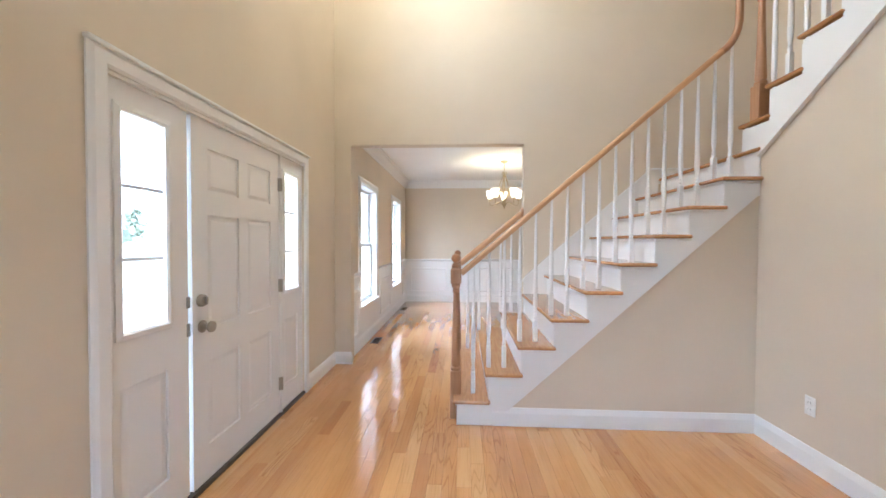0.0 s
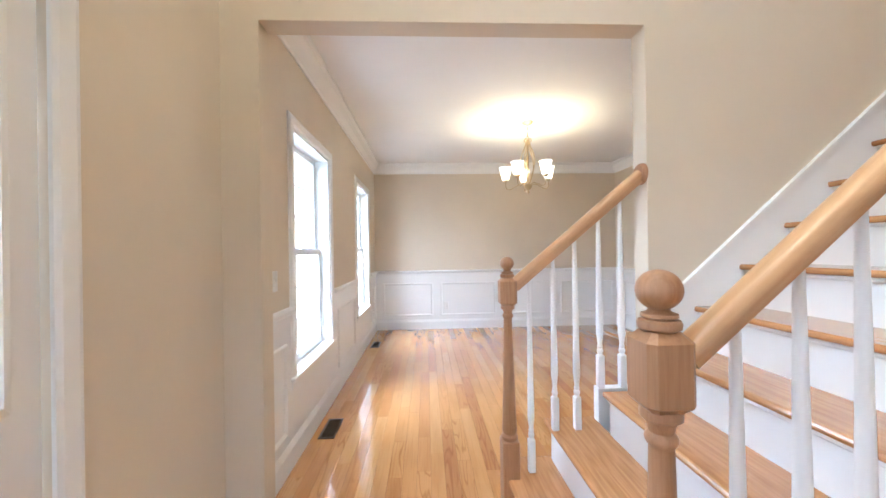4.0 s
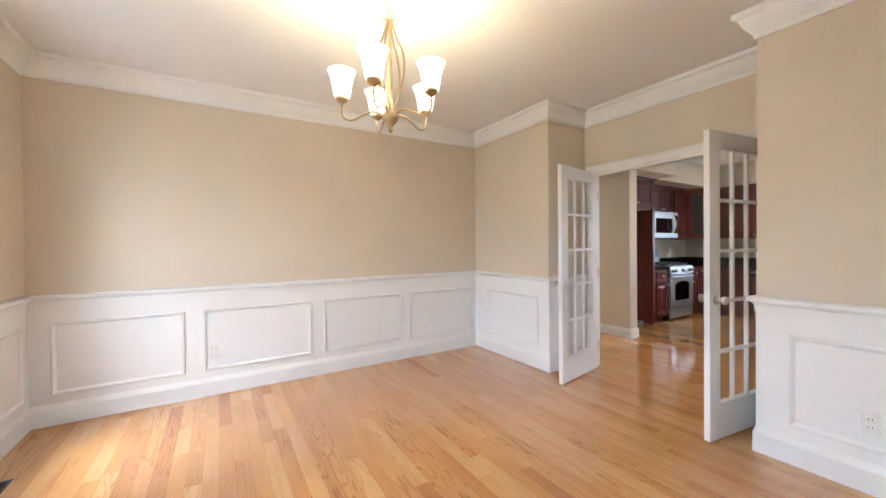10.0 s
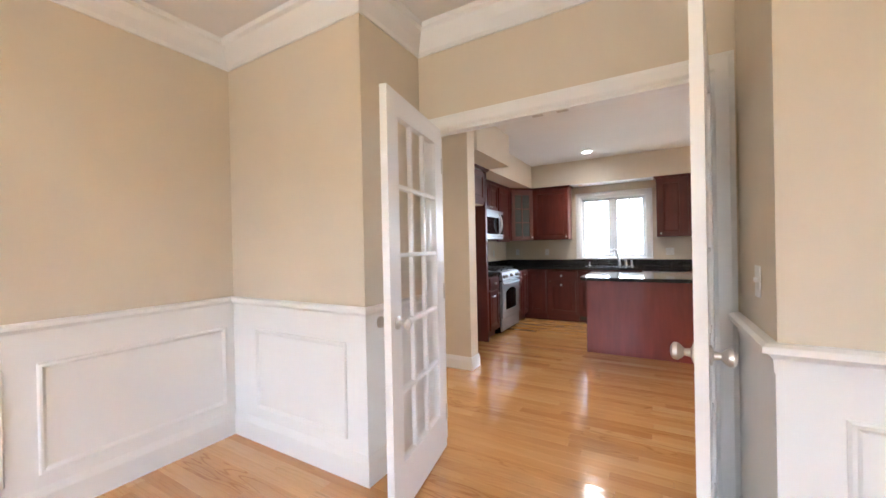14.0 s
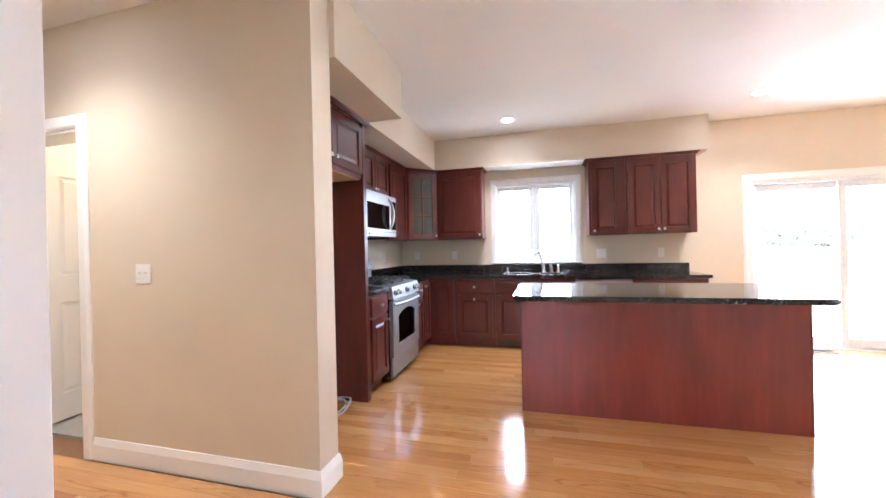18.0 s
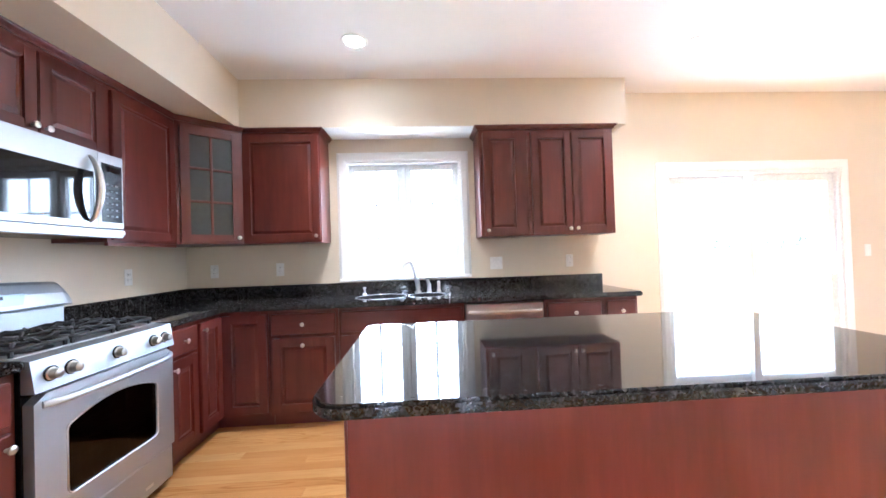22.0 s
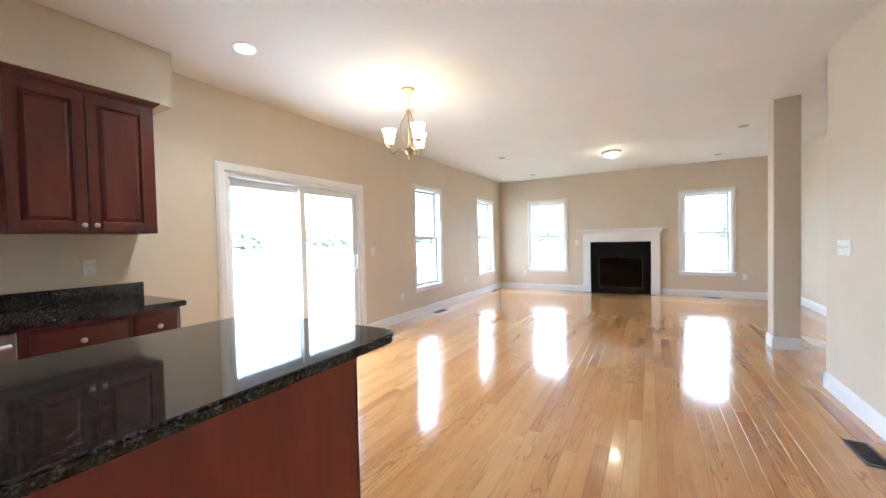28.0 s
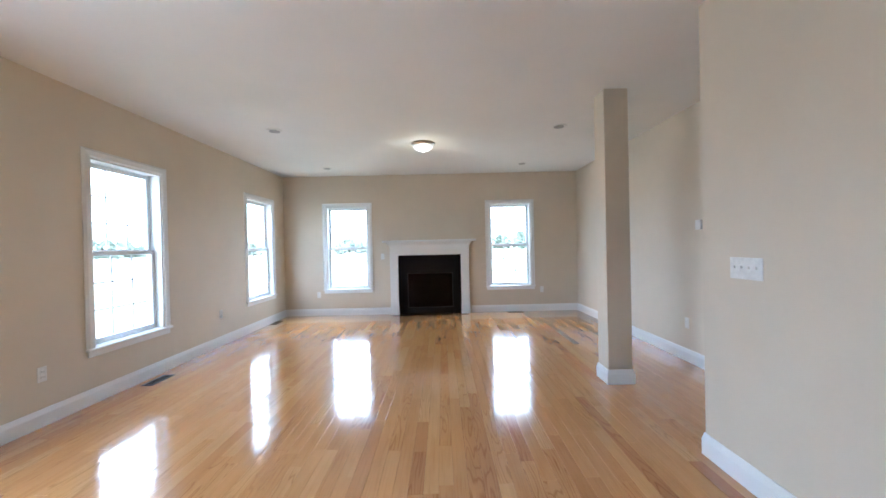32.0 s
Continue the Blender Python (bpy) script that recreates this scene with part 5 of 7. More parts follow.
def corner_cabinet():
    c = thing("corner_cabinet", "diagonal dark cherry corner cabinet with a six-light glass door", "wall cabinet", "kitchen wall cabinets")
    ax, ay = 7.681, KY - 0.307   # front-left
    bx, by = KX - 0.309, 7.135   # front-right
    pts = [(ax, KY - 0.003), (ax, ay), (bx, by), (KX - 0.003, by), (KX - 0.003, KY - 0.003)]
    t = 0.018
    for z0, z1, nm in ((UZ0, UZ0 + t, "bottom"), (UZ1 - t, UZ1, "top"), (1.68, 1.692, "shelf"), (1.99, 2.002, "shelf")):
        part(nm, prism(bm_new(), pts if nm != "shelf" else [(ax + t, KY - 0.01), (ax + t, ay + 0.02), (bx + 0.01, by + 0.03), (KX - 0.01, by + t), (KX - 0.01, KY - 0.01)], "z", z0, z1), CHERRY_H, c)
    part("side", boxes((ax, ax + t, ay, KY - 0.003, UZ0 + t, UZ1 - t), (bx, KX - 0.003, by, by + t, UZ0 + t, UZ1 - t)), CHERRY, c)
    part("back", boxes((ax + t, KX - 0.003, KY - 0.009, KY - 0.003, UZ0 + t, UZ1 - t), (KX - 0.009, KX - 0.003, by + t, KY - 0.009, UZ0 + t, UZ1 - t)), CARCASS, c, "pale maple interior")
    L = math.hypot(bx - ax, by - ay)
    ang = math.degrees(math.atan2(by - ay, bx - ax))
    f = part("face_frame", wall_with_holes("y", -0.019, 0.0, 0, L, UZ0, UZ1, [(0.04, L - 0.04, UZ0 + 0.04, UZ1 - 0.06)]), CHERRY, c)
    f.matrix_world = pose(ax, ay, 0, 0, 0, ang)
    d = raised_door(c, 0.025, L - 0.025, UZ0 + 0.015, UZ1 - 0.035, -0.0195, name="glass_door", knob=(L - 0.045, UZ0 + 0.05), glass=True)
    d.matrix_world = pose(ax, ay, 0, 0, 0, ang)
    cr = part("crown", sweep(bm_new(), [(0, -0.0195), (L, -0.0195)], [(-o, UZ1 + h - 0.002) for o, h in CROWN_C]), CHERRY_H, c)
    cr.matrix_world = pose(ax, ay, 0, 0, 0, ang)


corner_cabinet()


def fridge_surround():
    c = thing("fridge_surround", "dark cherry cabinet over an empty refrigerator bay", "tall cabinet")
    part("side_panel", boxes((5.875, 5.926, 7.165, KY - 0.003, 0.0, 2.30), bevel=0.002), CHERRY, c, "tall dark cherry side panel")
    part("body", boxes((PW1 + 0.003, 5.874, 7.185, KY - 0.003, 1.85, 2.30)), CHERRY, c)
    part("underside", boxes((PW1 + 0.003, 5.874, 7.20, KY - 0.003, 1.843, 1.849)), CARCASS, c, "pale unfinished maple underside")
    fx0, fx1 = PW1 + 0.02, 5.865
    m = (fx0 + fx1) / 2
    d = raised_door(c, fx0, m - 0.003, 1.885, 2.27, 7.184, knob=(m - 0.035, 1.935))
    d = raised_door(c, m + 0.003, fx1, 1.885, 2.27, 7.184, knob=(m + 0.035, 1.935))
    part("crown", sweep(bm_new(), [(5.926, 7.47), (5.926, 7.164), (PW1 + 0.003, 7.164)], [(o, 2.298 + h) for o, h in CROWN_C][::1]), CHERRY_H, c)
    for z in (0.22, 1.02):
        part("edge_bracket", boxes((5.9265, 5.931, 7.175, 7.20, z, z + 0.075), bevel=0.001), NICKEL, c, "small nickel bracket")


fridge_surround()

BD, KICK, CT = 0.60, 0.10, 0.875


def base_cabinet(label, at, rz, w, fronts, hollow=False):
    """A base cabinet: wall at y = 0, front frame at y = -BD; fronts: ('door'|'drawer'|'panel', x0, x1, z0, z1, knob x)."""
    c = thing("base_cabinet", label, "base cabinet", "kitchen base cabinets", (*at, 0), rz)
    if hollow:
        part("body", boxes((0, w, -BD, -0.003, KICK, 0.66), (0, w, -BD, -BD + 0.02, 0.66, CT), (0, w, -0.02, -0.003, 0.66, CT), (0, 0.018, -BD + 0.02, -0.02, 0.66, CT), (w - 0.018, w, -BD + 0.02, -0.02, 0.66, CT)), CHERRY, c)
    else:
        part("body", boxes((0, w, -BD, -0.003, KICK, CT)), CHERRY, c)
    part("toe_kick", boxes((0, w, -BD + 0.07, -0.003, 0.0, KICK)), CHERRY_H, c)
    for kind, x0, x1, z0, z1, kx in fronts:
        if kind == "door":
            raised_door(c, x0, x1, z0, z1, -BD - 0.001, knob=(kx, z1 - 0.05) if kx is not None else None)
        elif kind == "drawer":
            drawer_front(c, x0, x1, z0, z1, -BD - 0.001, kx is not None)
    return c


DZ0, DZ1, WZ0, WZ1 = 0.125, 0.665, 0.69, 0.845
base_cabinet("dark cherry base cabinet with drawer beside the range", on_range_wall(5.93), 0, 0.395, [("drawer", 0.035, 0.37, WZ0, WZ1, 0.2), ("door", 0.035, 0.37, DZ0, DZ1, 0.345)])
base_cabinet("narrow dark cherry base cabinet with drawer by the corner", on_range_wall(7.094), 0, 0.30, [("drawer", 0.02, 0.285, WZ0, WZ1, 0.15), ("door", 0.02, 0.285, DZ0, DZ1, 0.05)])


def corner_base():
    c = thing("corner_base_cabinet", "dark cherry corner base cabinet with folding doors", "base cabinet", "kitchen base cabinets")
    x0, yf, xf = 7.396, KY - 0.002 - BD, KX - 0.002 - BD
    pts = [(x0, KY - 0.005), (x0, yf), (xf, yf), (xf, 6.835), (KX - 0.005, 6.835), (KX - 0.005, KY - 0.005)]
    part("body", prism(bm_new(), pts, "z", KICK, CT), CHERRY, c)
    part("toe_kick", prism(bm_new(), [(x0, KY - 0.005), (x0, yf + 0.07), (xf + 0.07, yf + 0.07), (xf + 0.07, 6.835), (KX - 0.005, 6.835), (KX - 0.005, KY - 0.005)], "z", 0, KICK), CHERRY_H, c)
    raised_door(c, x0 + 0.015, xf - 0.022, DZ0, WZ1, yf - 0.001, knob=(x0 + 0.045, WZ1 - 0.05))
    d = raised_door(c, 0.022, yf - 6.845, DZ0, WZ1, -0.001)
    d.matrix_world = pose(xf, yf, 0, 0, 0, -90)


corner_base()
base_cabinet("dark cherry base cabinet with drawer and door", on_sink_wall(6.832), -90, 0.512, [("drawer", 0.02, 0.492, WZ0, WZ1, 0.2), ("door", 0.03, 0.482, DZ0, DZ1, 0.256)])
base_cabinet("dark cherry sink base with false drawer front", on_sink_wall(6.318), -90, 0.945, [("drawer", 0.02, 0.925, WZ0, WZ1, None), ("door", 0.02, 0.468, DZ0, DZ1, 0.43), ("door", 0.476, 0.925, DZ0, DZ1, 0.51)], hollow=True)
base_cabinet("dark cherry drawer base beside the dishwasher", on_sink_wall(4.752), -90, 0.47, [("drawer", 0.025, 0.45, WZ0, WZ1, 0.2), ("door", 0.025, 0.45, DZ0, DZ1, 0.42)])
base_cabinet("narrow dark cherry end cabinet with a drawer", on_sink_wall(4.280), -90, 0.275, [("drawer", 0.02, 0.255, WZ0, WZ1, 0.2), ("door", 0.02, 0.255, DZ0, DZ1, 0.22)])
structure("toe_kick_register", boxes((7.755, 7.762, 6.05, 6.30, 0.02, 0.085), bevel=0.002), VENT, "dark register in the sink cabinet's toe kick", "register")


def dishwasher():
    y0, y1 = 4.757, 5.368
    xf = KX - 0.002 - BD - 0.022
    d = thing("dishwasher", "stainless steel dishwasher with a bar handle", "dishwasher")
    part("door", boxes((xf, xf + 0.05, y0 + 0.004, y1 - 0.004, 0.11, 0.865), bevel=0.006), SATIN, d)
    part("tub", boxes((xf + 0.05, KX - 0.01, y0 + 0.01, y1 - 0.01, 0.05, 0.868)), BLACK, d)
    part("toe_plate", boxes((xf + 0.06, xf + 0.08, y0 + 0.004, y1 - 0.004, 0.0, 0.11)), BLACK, d)
    hb = bm_new()
    pts = []
    for k in range(13):
        a = k / 12
        y = y0 + 0.03 + (y1 - y0 - 0.06) * a
        pts.append((xf - 0.012 - 0.032 * math.sin(math.pi * min(1, max(0, a))) ** 0.45, y, 0.80))
    tube(hb, pts, 0.013, 10)
    part("handle", hb, SATIN, d, smooth=True)


dishwasher()


# ---- worktops ----
def slab(bm, pts, z0, z1, r=0.006):
    prism(bm, pts, "z", z0, z1)
    es = [e for e in bm.edges if abs(e.verts[0].co.z - e.verts[1].co.z) < 1e-6]
    bmesh.ops.bevel(bm, geom=es, offset=r, segments=2, affect="EDGES")
    return bm


def rounded_rect(x0, x1, y0, y1, rs):
    pts = []
    for (cx, cy, a0), r in zip(((x1, y1, 0), (x0, y1, 90), (x0, y0, 180), (x1, y0, 270)), rs):
        sx, sy = (1 if cx == x0 else -1), (1 if cy == y0 else -1)
        for k in range(7):
            a = math.radians(a0 + 90 * k / 6)
            pts.append((cx + sx * r + r * math.cos(a), cy + sy * r + r * math.sin(a)))
    return pts


CE = 0.637
wt = thing("worktop", "polished black granite L-shaped worktop with backsplash", "worktop")
sx0, sx1, sy0, sy1 = 7.80, 8.17, 5.50, 6.23
top_l = bm_new()
slab(top_l, [(7.093, KY - 0.004), (7.093, KY - CE), (KX - CE, KY - CE), (KX - CE, 6.255), (KX - 0.004, 6.255), (KX - 0.004, KY - 0.004)], CT, 0.913)
part("slab", top_l, GRANITE, wt)
top_r = bm_new()
slab(top_r, [(KX - CE, 5.475), (KX - CE, 3.978), (KX - 0.004, 3.978), (KX - 0.004, 5.475)], CT, 0.913)
part("slab", top_r, GRANITE, wt)
# the sink strip, with two oval bowls cut out
strip = bm_new()
for y0, y1, x0, x1 in ((5.475, 6.255, KX - CE, 7.775), (5.475, 6.255, 8.165, KX - 0.004)):
    box(strip, x0, x1, y0, y1, CT, 0.913)
bowls = [(7.97, 6.03, 0.195, 0.205), (7.97, 5.65, 0.175, 0.155)]
N = 40


def ring_fill(bm, cx, cy, rx, ry, bx0, bx1, by0, by1, z):
    """A rectangle with an oval hole."""
    inner, outer = [], []
    for k in range(N):
        a = 2 * math.pi * k / N
        c, s = math.cos(a), math.sin(a)
        inner.append(bm.verts.new((cx + rx * c, cy + ry * s, z)))
        tx = ((bx1 - cx) / c if c > 1e-6 else (bx0 - cx) / c if c < -1e-6 else 1e9)
        ty = ((by1 - cy) / s if s > 1e-6 else (by0 - cy) / s if s < -1e-6 else 1e9)
        t = min(tx, ty)
        outer.append(bm.verts.new((cx + t * c, cy + t * s, z)))
    for k in range(N):
        j = (k + 1) % N
        bm.faces.new([inner[k], outer[k], outer[j], inner[j]])
    return inner


for (cx, cy, rx, ry), (by0, by1) in zip(bowls, ((5.82, 6.255), (5.475, 5.82))):
    ring = ring_fill(strip, cx, cy, rx, ry, 7.775, 8.165, by0, by1, 0.913)
    low = [strip.verts.new((v.co.x, v.co.y, CT)) for v in ring]
    for k in range(N):
        j = (k + 1) % N
        strip.faces.new([ring[k], ring[j], low[j], low[k]])
part("sink_cutout", strip, GRANITE, wt)
part("backsplash", boxes((KX - 0.024, KX - 0.003, 3.985, KY - 0.004, 0.9135, 1.018), (7.093, KX - 0.024, KY - 0.024, KY - 0.003, 0.9135, 1.018), bevel=0.003), GRANITE, wt)

wt2 = thing("worktop", "small polished black granite worktop beside the range", "worktop")
part("slab", slab(bm_new(), [(5.927, KY - 0.004), (5.927, KY - CE), (6.327, KY - CE), (6.327, KY - 0.004)], CT, 0.913), GRANITE, wt2)
part("backsplash", boxes((5.93, 6.327, KY - 0.024, KY - 0.003, 0.9135, 1.018), bevel=0.003), GRANITE, wt2)

sink = thing("sink", "undermount stainless steel sink with two oval bowls", "sink")
for cx, cy, rx, ry in bowls:
    bm = bm_new()
    rings = []
    for f, z in ((1.06, 0.872), (1.0, 0.871), (0.99, 0.80), (0.93, 0.73), (0.75, 0.705), (0.1, 0.70)):
        rings.append([bm.verts.new((cx + rx * f * math.cos(2 * math.pi * k / N), cy + ry * f * math.sin(2 * math.pi * k / N), z)) for k in range(N)])
    for a, b in zip(rings, rings[1:]):
        for k in range(N):
            j = (k + 1) % N
            bm.faces.new([a[k], a[j], b[j], b[k]])
    bm.faces.new(rings[-1])
    bmesh.ops.recalc_face_normals(bm, faces=bm.faces)
    part("bowl", bm, STEEL, sink, smooth=True)
    rm = bm_new()
    rings = []
    for o, z in ((-0.0015, 0.9105), (-0.0015, 0.9125), (0.0, 0.9148), (0.0025, 0.9148), (0.004, 0.9134)):
        rings.append([rm.verts.new((cx + (rx + o) * math.cos(2 * math.pi * k / N), cy + (ry + o) * math.sin(2 * math.pi * k / N), z)) for k in range(N)])
    for a, b in zip(rings, rings[1:]):
        for k in range(N):
            j = (k + 1) % N
            rm.faces.new([a[k], a[j], b[j], b[k]])
    bmesh.ops.recalc_face_normals(rm, faces=rm.faces)
    part("rim", rm, STEEL, sink, "polished steel rim", smooth=True)


def faucet():
    f = thing("faucet", "chrome gooseneck kitchen faucet with side handle", "faucet")
    x, y = 8.19, 5.725
    bm = bm_new()
    lathe(bm, [(0.028, 0.913), (0.028, 0.922), (0.018, 0.935), (0.017, 0.96)], (x, y, 0), 18)
    pts = [(x, y, 0.95)]
    for k in range(13):
        a = k / 12
        pts.append((x - 0.10 * a ** 1.4, y + 0.112 * a ** 1.2, 0.96 + 0.235 * math.sin(min(1.0, a * 1.15) * math.pi * 0.62)))
    pts.append((x - 0.108, y + 0.122, 1.125))
    tube(bm, pts, [0.022] * 4 + [0.0175] * (len(pts) - 5) + [0.018], 12)
    part("spout", bm, CHROME, f, smooth=True)
    hb = bm_new()
    lathe(hb, [(0.022, 0.913), (0.02, 0.93), (0.017, 0.97), (0.015, 0.985)], (x, y - 0.1, 0), 14)
    tube(hb, [(x, y - 0.1, 0.97), (x - 0.01, y - 0.09, 1.01), (x - 0.05, y - 0.07, 1.045)], [0.02, 0.015, 0.01], 10)
    part("lever", hb, CHROME, f, smooth=True)
    sp = thing("side_sprayer", "chrome side sprayer beside the faucet", "sprayer")
    sb = bm_new()
    lathe(sb, [(0.02, 0.913), (0.018, 0.925), (0.012, 0.94), (0.014, 0.99), (0.016, 1.005), (0.008, 1.012)], (x, y - 0.185, 0), 14)
    part("wand", sb, CHROME, sp, smooth=True)
    so = thing("soap_dispenser", "chrome soap dispenser at the sink's edge", "soap dispenser")
    db = bm_new()
    lathe(db, [(0.02, 0.913), (0.018, 0.922), (0.008, 0.93), (0.008, 0.965), (0.014, 0.968), (0.014, 0.978), (0.003, 0.98)], (x, y + 0.475, 0), 14)
    tube(db, [(x, y + 0.475, 0.972), (x - 0.06, y + 0.475, 0.968)], 0.006, 8)
    part("pump", db, CHROME, so, smooth=True)


faucet()


def island():
    i = thing("kitchen_island", "dark cherry kitchen island with plain panelled back", "kitchen island")
    x0, x1, y0, y1 = 5.98, 6.66, 4.10, 5.915
    part("body", boxes((x0 + 0.004, x1, y0 + 0.004, y1 - 0.004, 0.0, CT - 0.002)), CHERRY, i)
    part("back_panel", boxes((x0, x0 + 0.0035, y0, y1, 0.0, CT - 0.002)), CHERRY_LIT, i, "plain dark cherry back panel, coloured lighter for the light on it")
    for ya, yb in ((y0 - 0.006, y0 + 0.003), (y1 - 0.003, y1 + 0.006)):
        part("end_trim", boxes((x0 - 0.004, x0 + 0.02, ya, yb, 0.0, CT - 0.002), bevel=0.002), CHERRY, i)
    n = 3
    L = (y1 - y0) / n
    for k in range(n):
        d = raised_door(i, 0.02, L - 0.02, DZ0, DZ1, -0.001, knob=(0.06, DZ1 - 0.05))
        d.matrix_world = pose(x1, y0 + L * k, 0, 0, 0, 90)
        d = drawer_front(i, 0.02, L - 0.02, WZ0, WZ1, -0.001)
        d.matrix_world = pose(x1, y0 + L * k, 0, 0, 0, 90)
    t = thing("island_worktop", "polished black granite island top with rounded corners and overhang", "worktop")
    part("slab", slab(bm_new(), rounded_rect(5.755, 6.74, 4.045, 5.965, (0.05, 0.09, 0.09, 0.05)), CT, 0.913, 0.009), GRANITE, t)


island()


# ---- appliances ----
def gas_range():
    x0, x1 = 6.333, 7.088
    yb, yf = KY - 0.012, 7.145
    xm = (x0 + x1) / 2
    g = thing("gas_range", "stainless steel gas range with black grates and oven window", "range")
    part("body", merged(wall_with_holes("y", yf + 0.02, yb - 0.15, x0, x1, 0.02, 0.905, [(x0 + 0.11, x1 - 0.11, 0.30, 0.70)]), boxes((x0, x1, yb - 0.15, yb, 0.02, 0.905))), BLACK, g, "black enamelled oven body")
    part("foot", boxes((x0 + 0.03, x1 - 0.03, yf + 0.08, yb - 0.05, 0.0, 0.02)), BLACK, g)
    part("drawer", boxes((x0 + 0.004, x1 - 0.004, yf - 0.012, yf + 0.019, 0.045, 0.225), bevel=0.006), STEEL, g, "stainless storage drawer")
    part("badge", boxes((x1 - 0.215, x1 - 0.16, yf - 0.0145, yf - 0.0125, 0.085, 0.10)), CHROME, g)
    # Solid black strip in place of the shade between oven door and control panel.
    part("gap_shade_strip", boxes((x0 + 0.003, x1 - 0.003, yf - 0.008, yf + 0.019, 0.7755, 0.7845)), BLACK, g, "black strip standing for the shaded gap above the oven door")
    c0, c1, d0, d1 = x0 + 0.112, x1 - 0.112, yf + 0.022, yb - 0.154
    part("oven_liner", boxes((c0, c0 + 0.003, d0, d1, 0.303, 0.697), (c1 - 0.003, c1, d0, d1, 0.303, 0.697), (c0 + 0.003, c1 - 0.003, d0, d1, 0.302, 0.305), (c0 + 0.003, c1 - 0.003, d0, d1, 0.695, 0.698), (c0 + 0.003, c1 - 0.003, d1 - 0.003, d1, 0.305, 0.695)), BLACK, g, "black oven cavity")
    for rz in (0.42, 0.53):
        rb = bm_new()
        tube(rb, [(c0 + 0.004, d0 + 0.03, rz), (c1 - 0.004, d0 + 0.03, rz)], 0.004, 6)
        for q in range(12):
            rx = c0 + 0.02 + (c1 - c0 - 0.04) * q / 11
            tube(rb, [(rx, d0 + 0.03, rz), (rx, d1 - 0.03, rz)], 0.002, 5)
        part("oven_rack", rb, NICKEL, g)
    # door: a plate with an arched, round-cornered window
    ax0, ax1, az0, az1 = x0 + 0.004, x1 - 0.004, 0.235, 0.775
    wx0, wx1, wz0, wz1 = x0 + 0.128, x1 - 0.128, 0.335, 0.622
    loop = []
    for cx, cz, a0, a1 in ((wx1 - 0.03, wz0 + 0.03, -90, 0), (wx1 - 0.03, wz1 - 0.03, 0, 60)):
        for q in range(6):
            a = radians(a0 + (a1 - a0) * q / 5)
            loop.append((cx + 0.03 * math.cos(a), cz + 0.03 * math.sin(a)))
    ex, ez = loop[-1]
    for q in range(1, 14):
        u = 1 - 2 * q / 14
        loop.append((xm + (ex - xm) * u, ez + 0.046 * (1 - u * u)))
    loop += [(2 * xm - px, pz) for px, pz in loop[:12]][::-1]
    cz = (wz0 + wz1) / 2 + 0.02
    db = bm_new()
    rows = []
    for yy, grow in ((yf + 0.018, 0.0), (yf - 0.017, 0.0), (yf - 0.022, 0.004)):
        rows.append([db.verts.new((px + grow * (1 if px > xm else -1), yy, pz + grow * (1 if pz > cz else -1))) for px, pz in loop])
    outs = []
    for yy in (yf - 0.022, yf + 0.018):
        ring = []
        for px, pz in loop:
            dx, dz = px - xm, pz - cz
            t = min((ax1 - xm) / abs(dx) if abs(dx) > 1e-6 else 1e9, (az1 - cz) / dz if dz > 1e-6 else ((az0 - cz) / dz if dz < -1e-6 else 1e9))
            ring.append(db.verts.new((xm + dx * t, yy, cz + dz * t)))
        outs.append(ring)
    chain = [rows[0], rows[1], rows[2], outs[0], outs[1], rows[0]]
    for p, q in zip(chain, chain[1:]):
        for k in range(len(loop)):
            m = (k + 1) % len(loop)
            db.faces.new([p[k], p[m], q[m], q[k]])
    bmesh.ops.recalc_face_normals(db, faces=db.faces)
    door = part("oven_door", db, STEEL, g, "stainless oven door")
    part("oven_window", prism(bm_new(), loop, "y", yf - 0.012, yf - 0.008), OVENGLASS, door, "tinted glass oven window")
    wb = bm_new()
    tube(wb, [(px, yf - 0.023, pz) for px, pz in loop + loop[:1]], 0.0035, 6, cap=False)
    part("window_bead", wb, CHROME, door, smooth=True)
    hb = bm_new()
    pts = []
    for k in range(15):
        a = k / 14
        pts.append((x0 + 0.03 + (x1 - x0 - 0.06) * a, yf - 0.027 - 0.045 * math.sin(math.pi * a) ** 0.4, 0.735))
    tube(hb, pts, 0.014, 10)
    part("oven_handle", hb, STEEL, door, smooth=True)
    # sloped control panel
    cp = bm_new()
    prism(cp, [(yf - 0.03, 0.785), (yf - 0.012, 0.905), (yf + 0.06, 0.913), (yf + 0.06, 0.785)], "x", x0 + 0.001, x1 - 0.001)
    panel = part("control_panel", cp, STEEL, g)
    for k, fx in enumerate((0.09, 0.2, 0.5, 0.8, 0.91)):
        kb = bm_new()
        x = x0 + (x1 - x0) * fx
        lathe(kb, [(0.026, yf - 0.022), (0.026, yf - 0.028), (0.021, yf - 0.032), (0.019, yf - 0.055), (0.012, yf - 0.06), (0.001, yf - 0.06)], (x, 0, 0.842), 18, "y")
        part("knob", kb, AGED, panel, "dull bronze burner knob", smooth=True)
        rb = bm_new()
        lathe(rb, [(0.0262, yf - 0.019), (0.030, yf - 0.020), (0.030, yf - 0.025), (0.0262, yf - 0.0265)], (x, 0, 0.842), 18, "y")
        part("knob_ring", rb, BLACK, panel, "black ring round a knob", smooth=True)
    part("cooktop", boxes((x0 + 0.004, x1 - 0.004, yf + 0.062, yb - 0.085, 0.906, 0.916), bevel=0.003), STEEL, g)
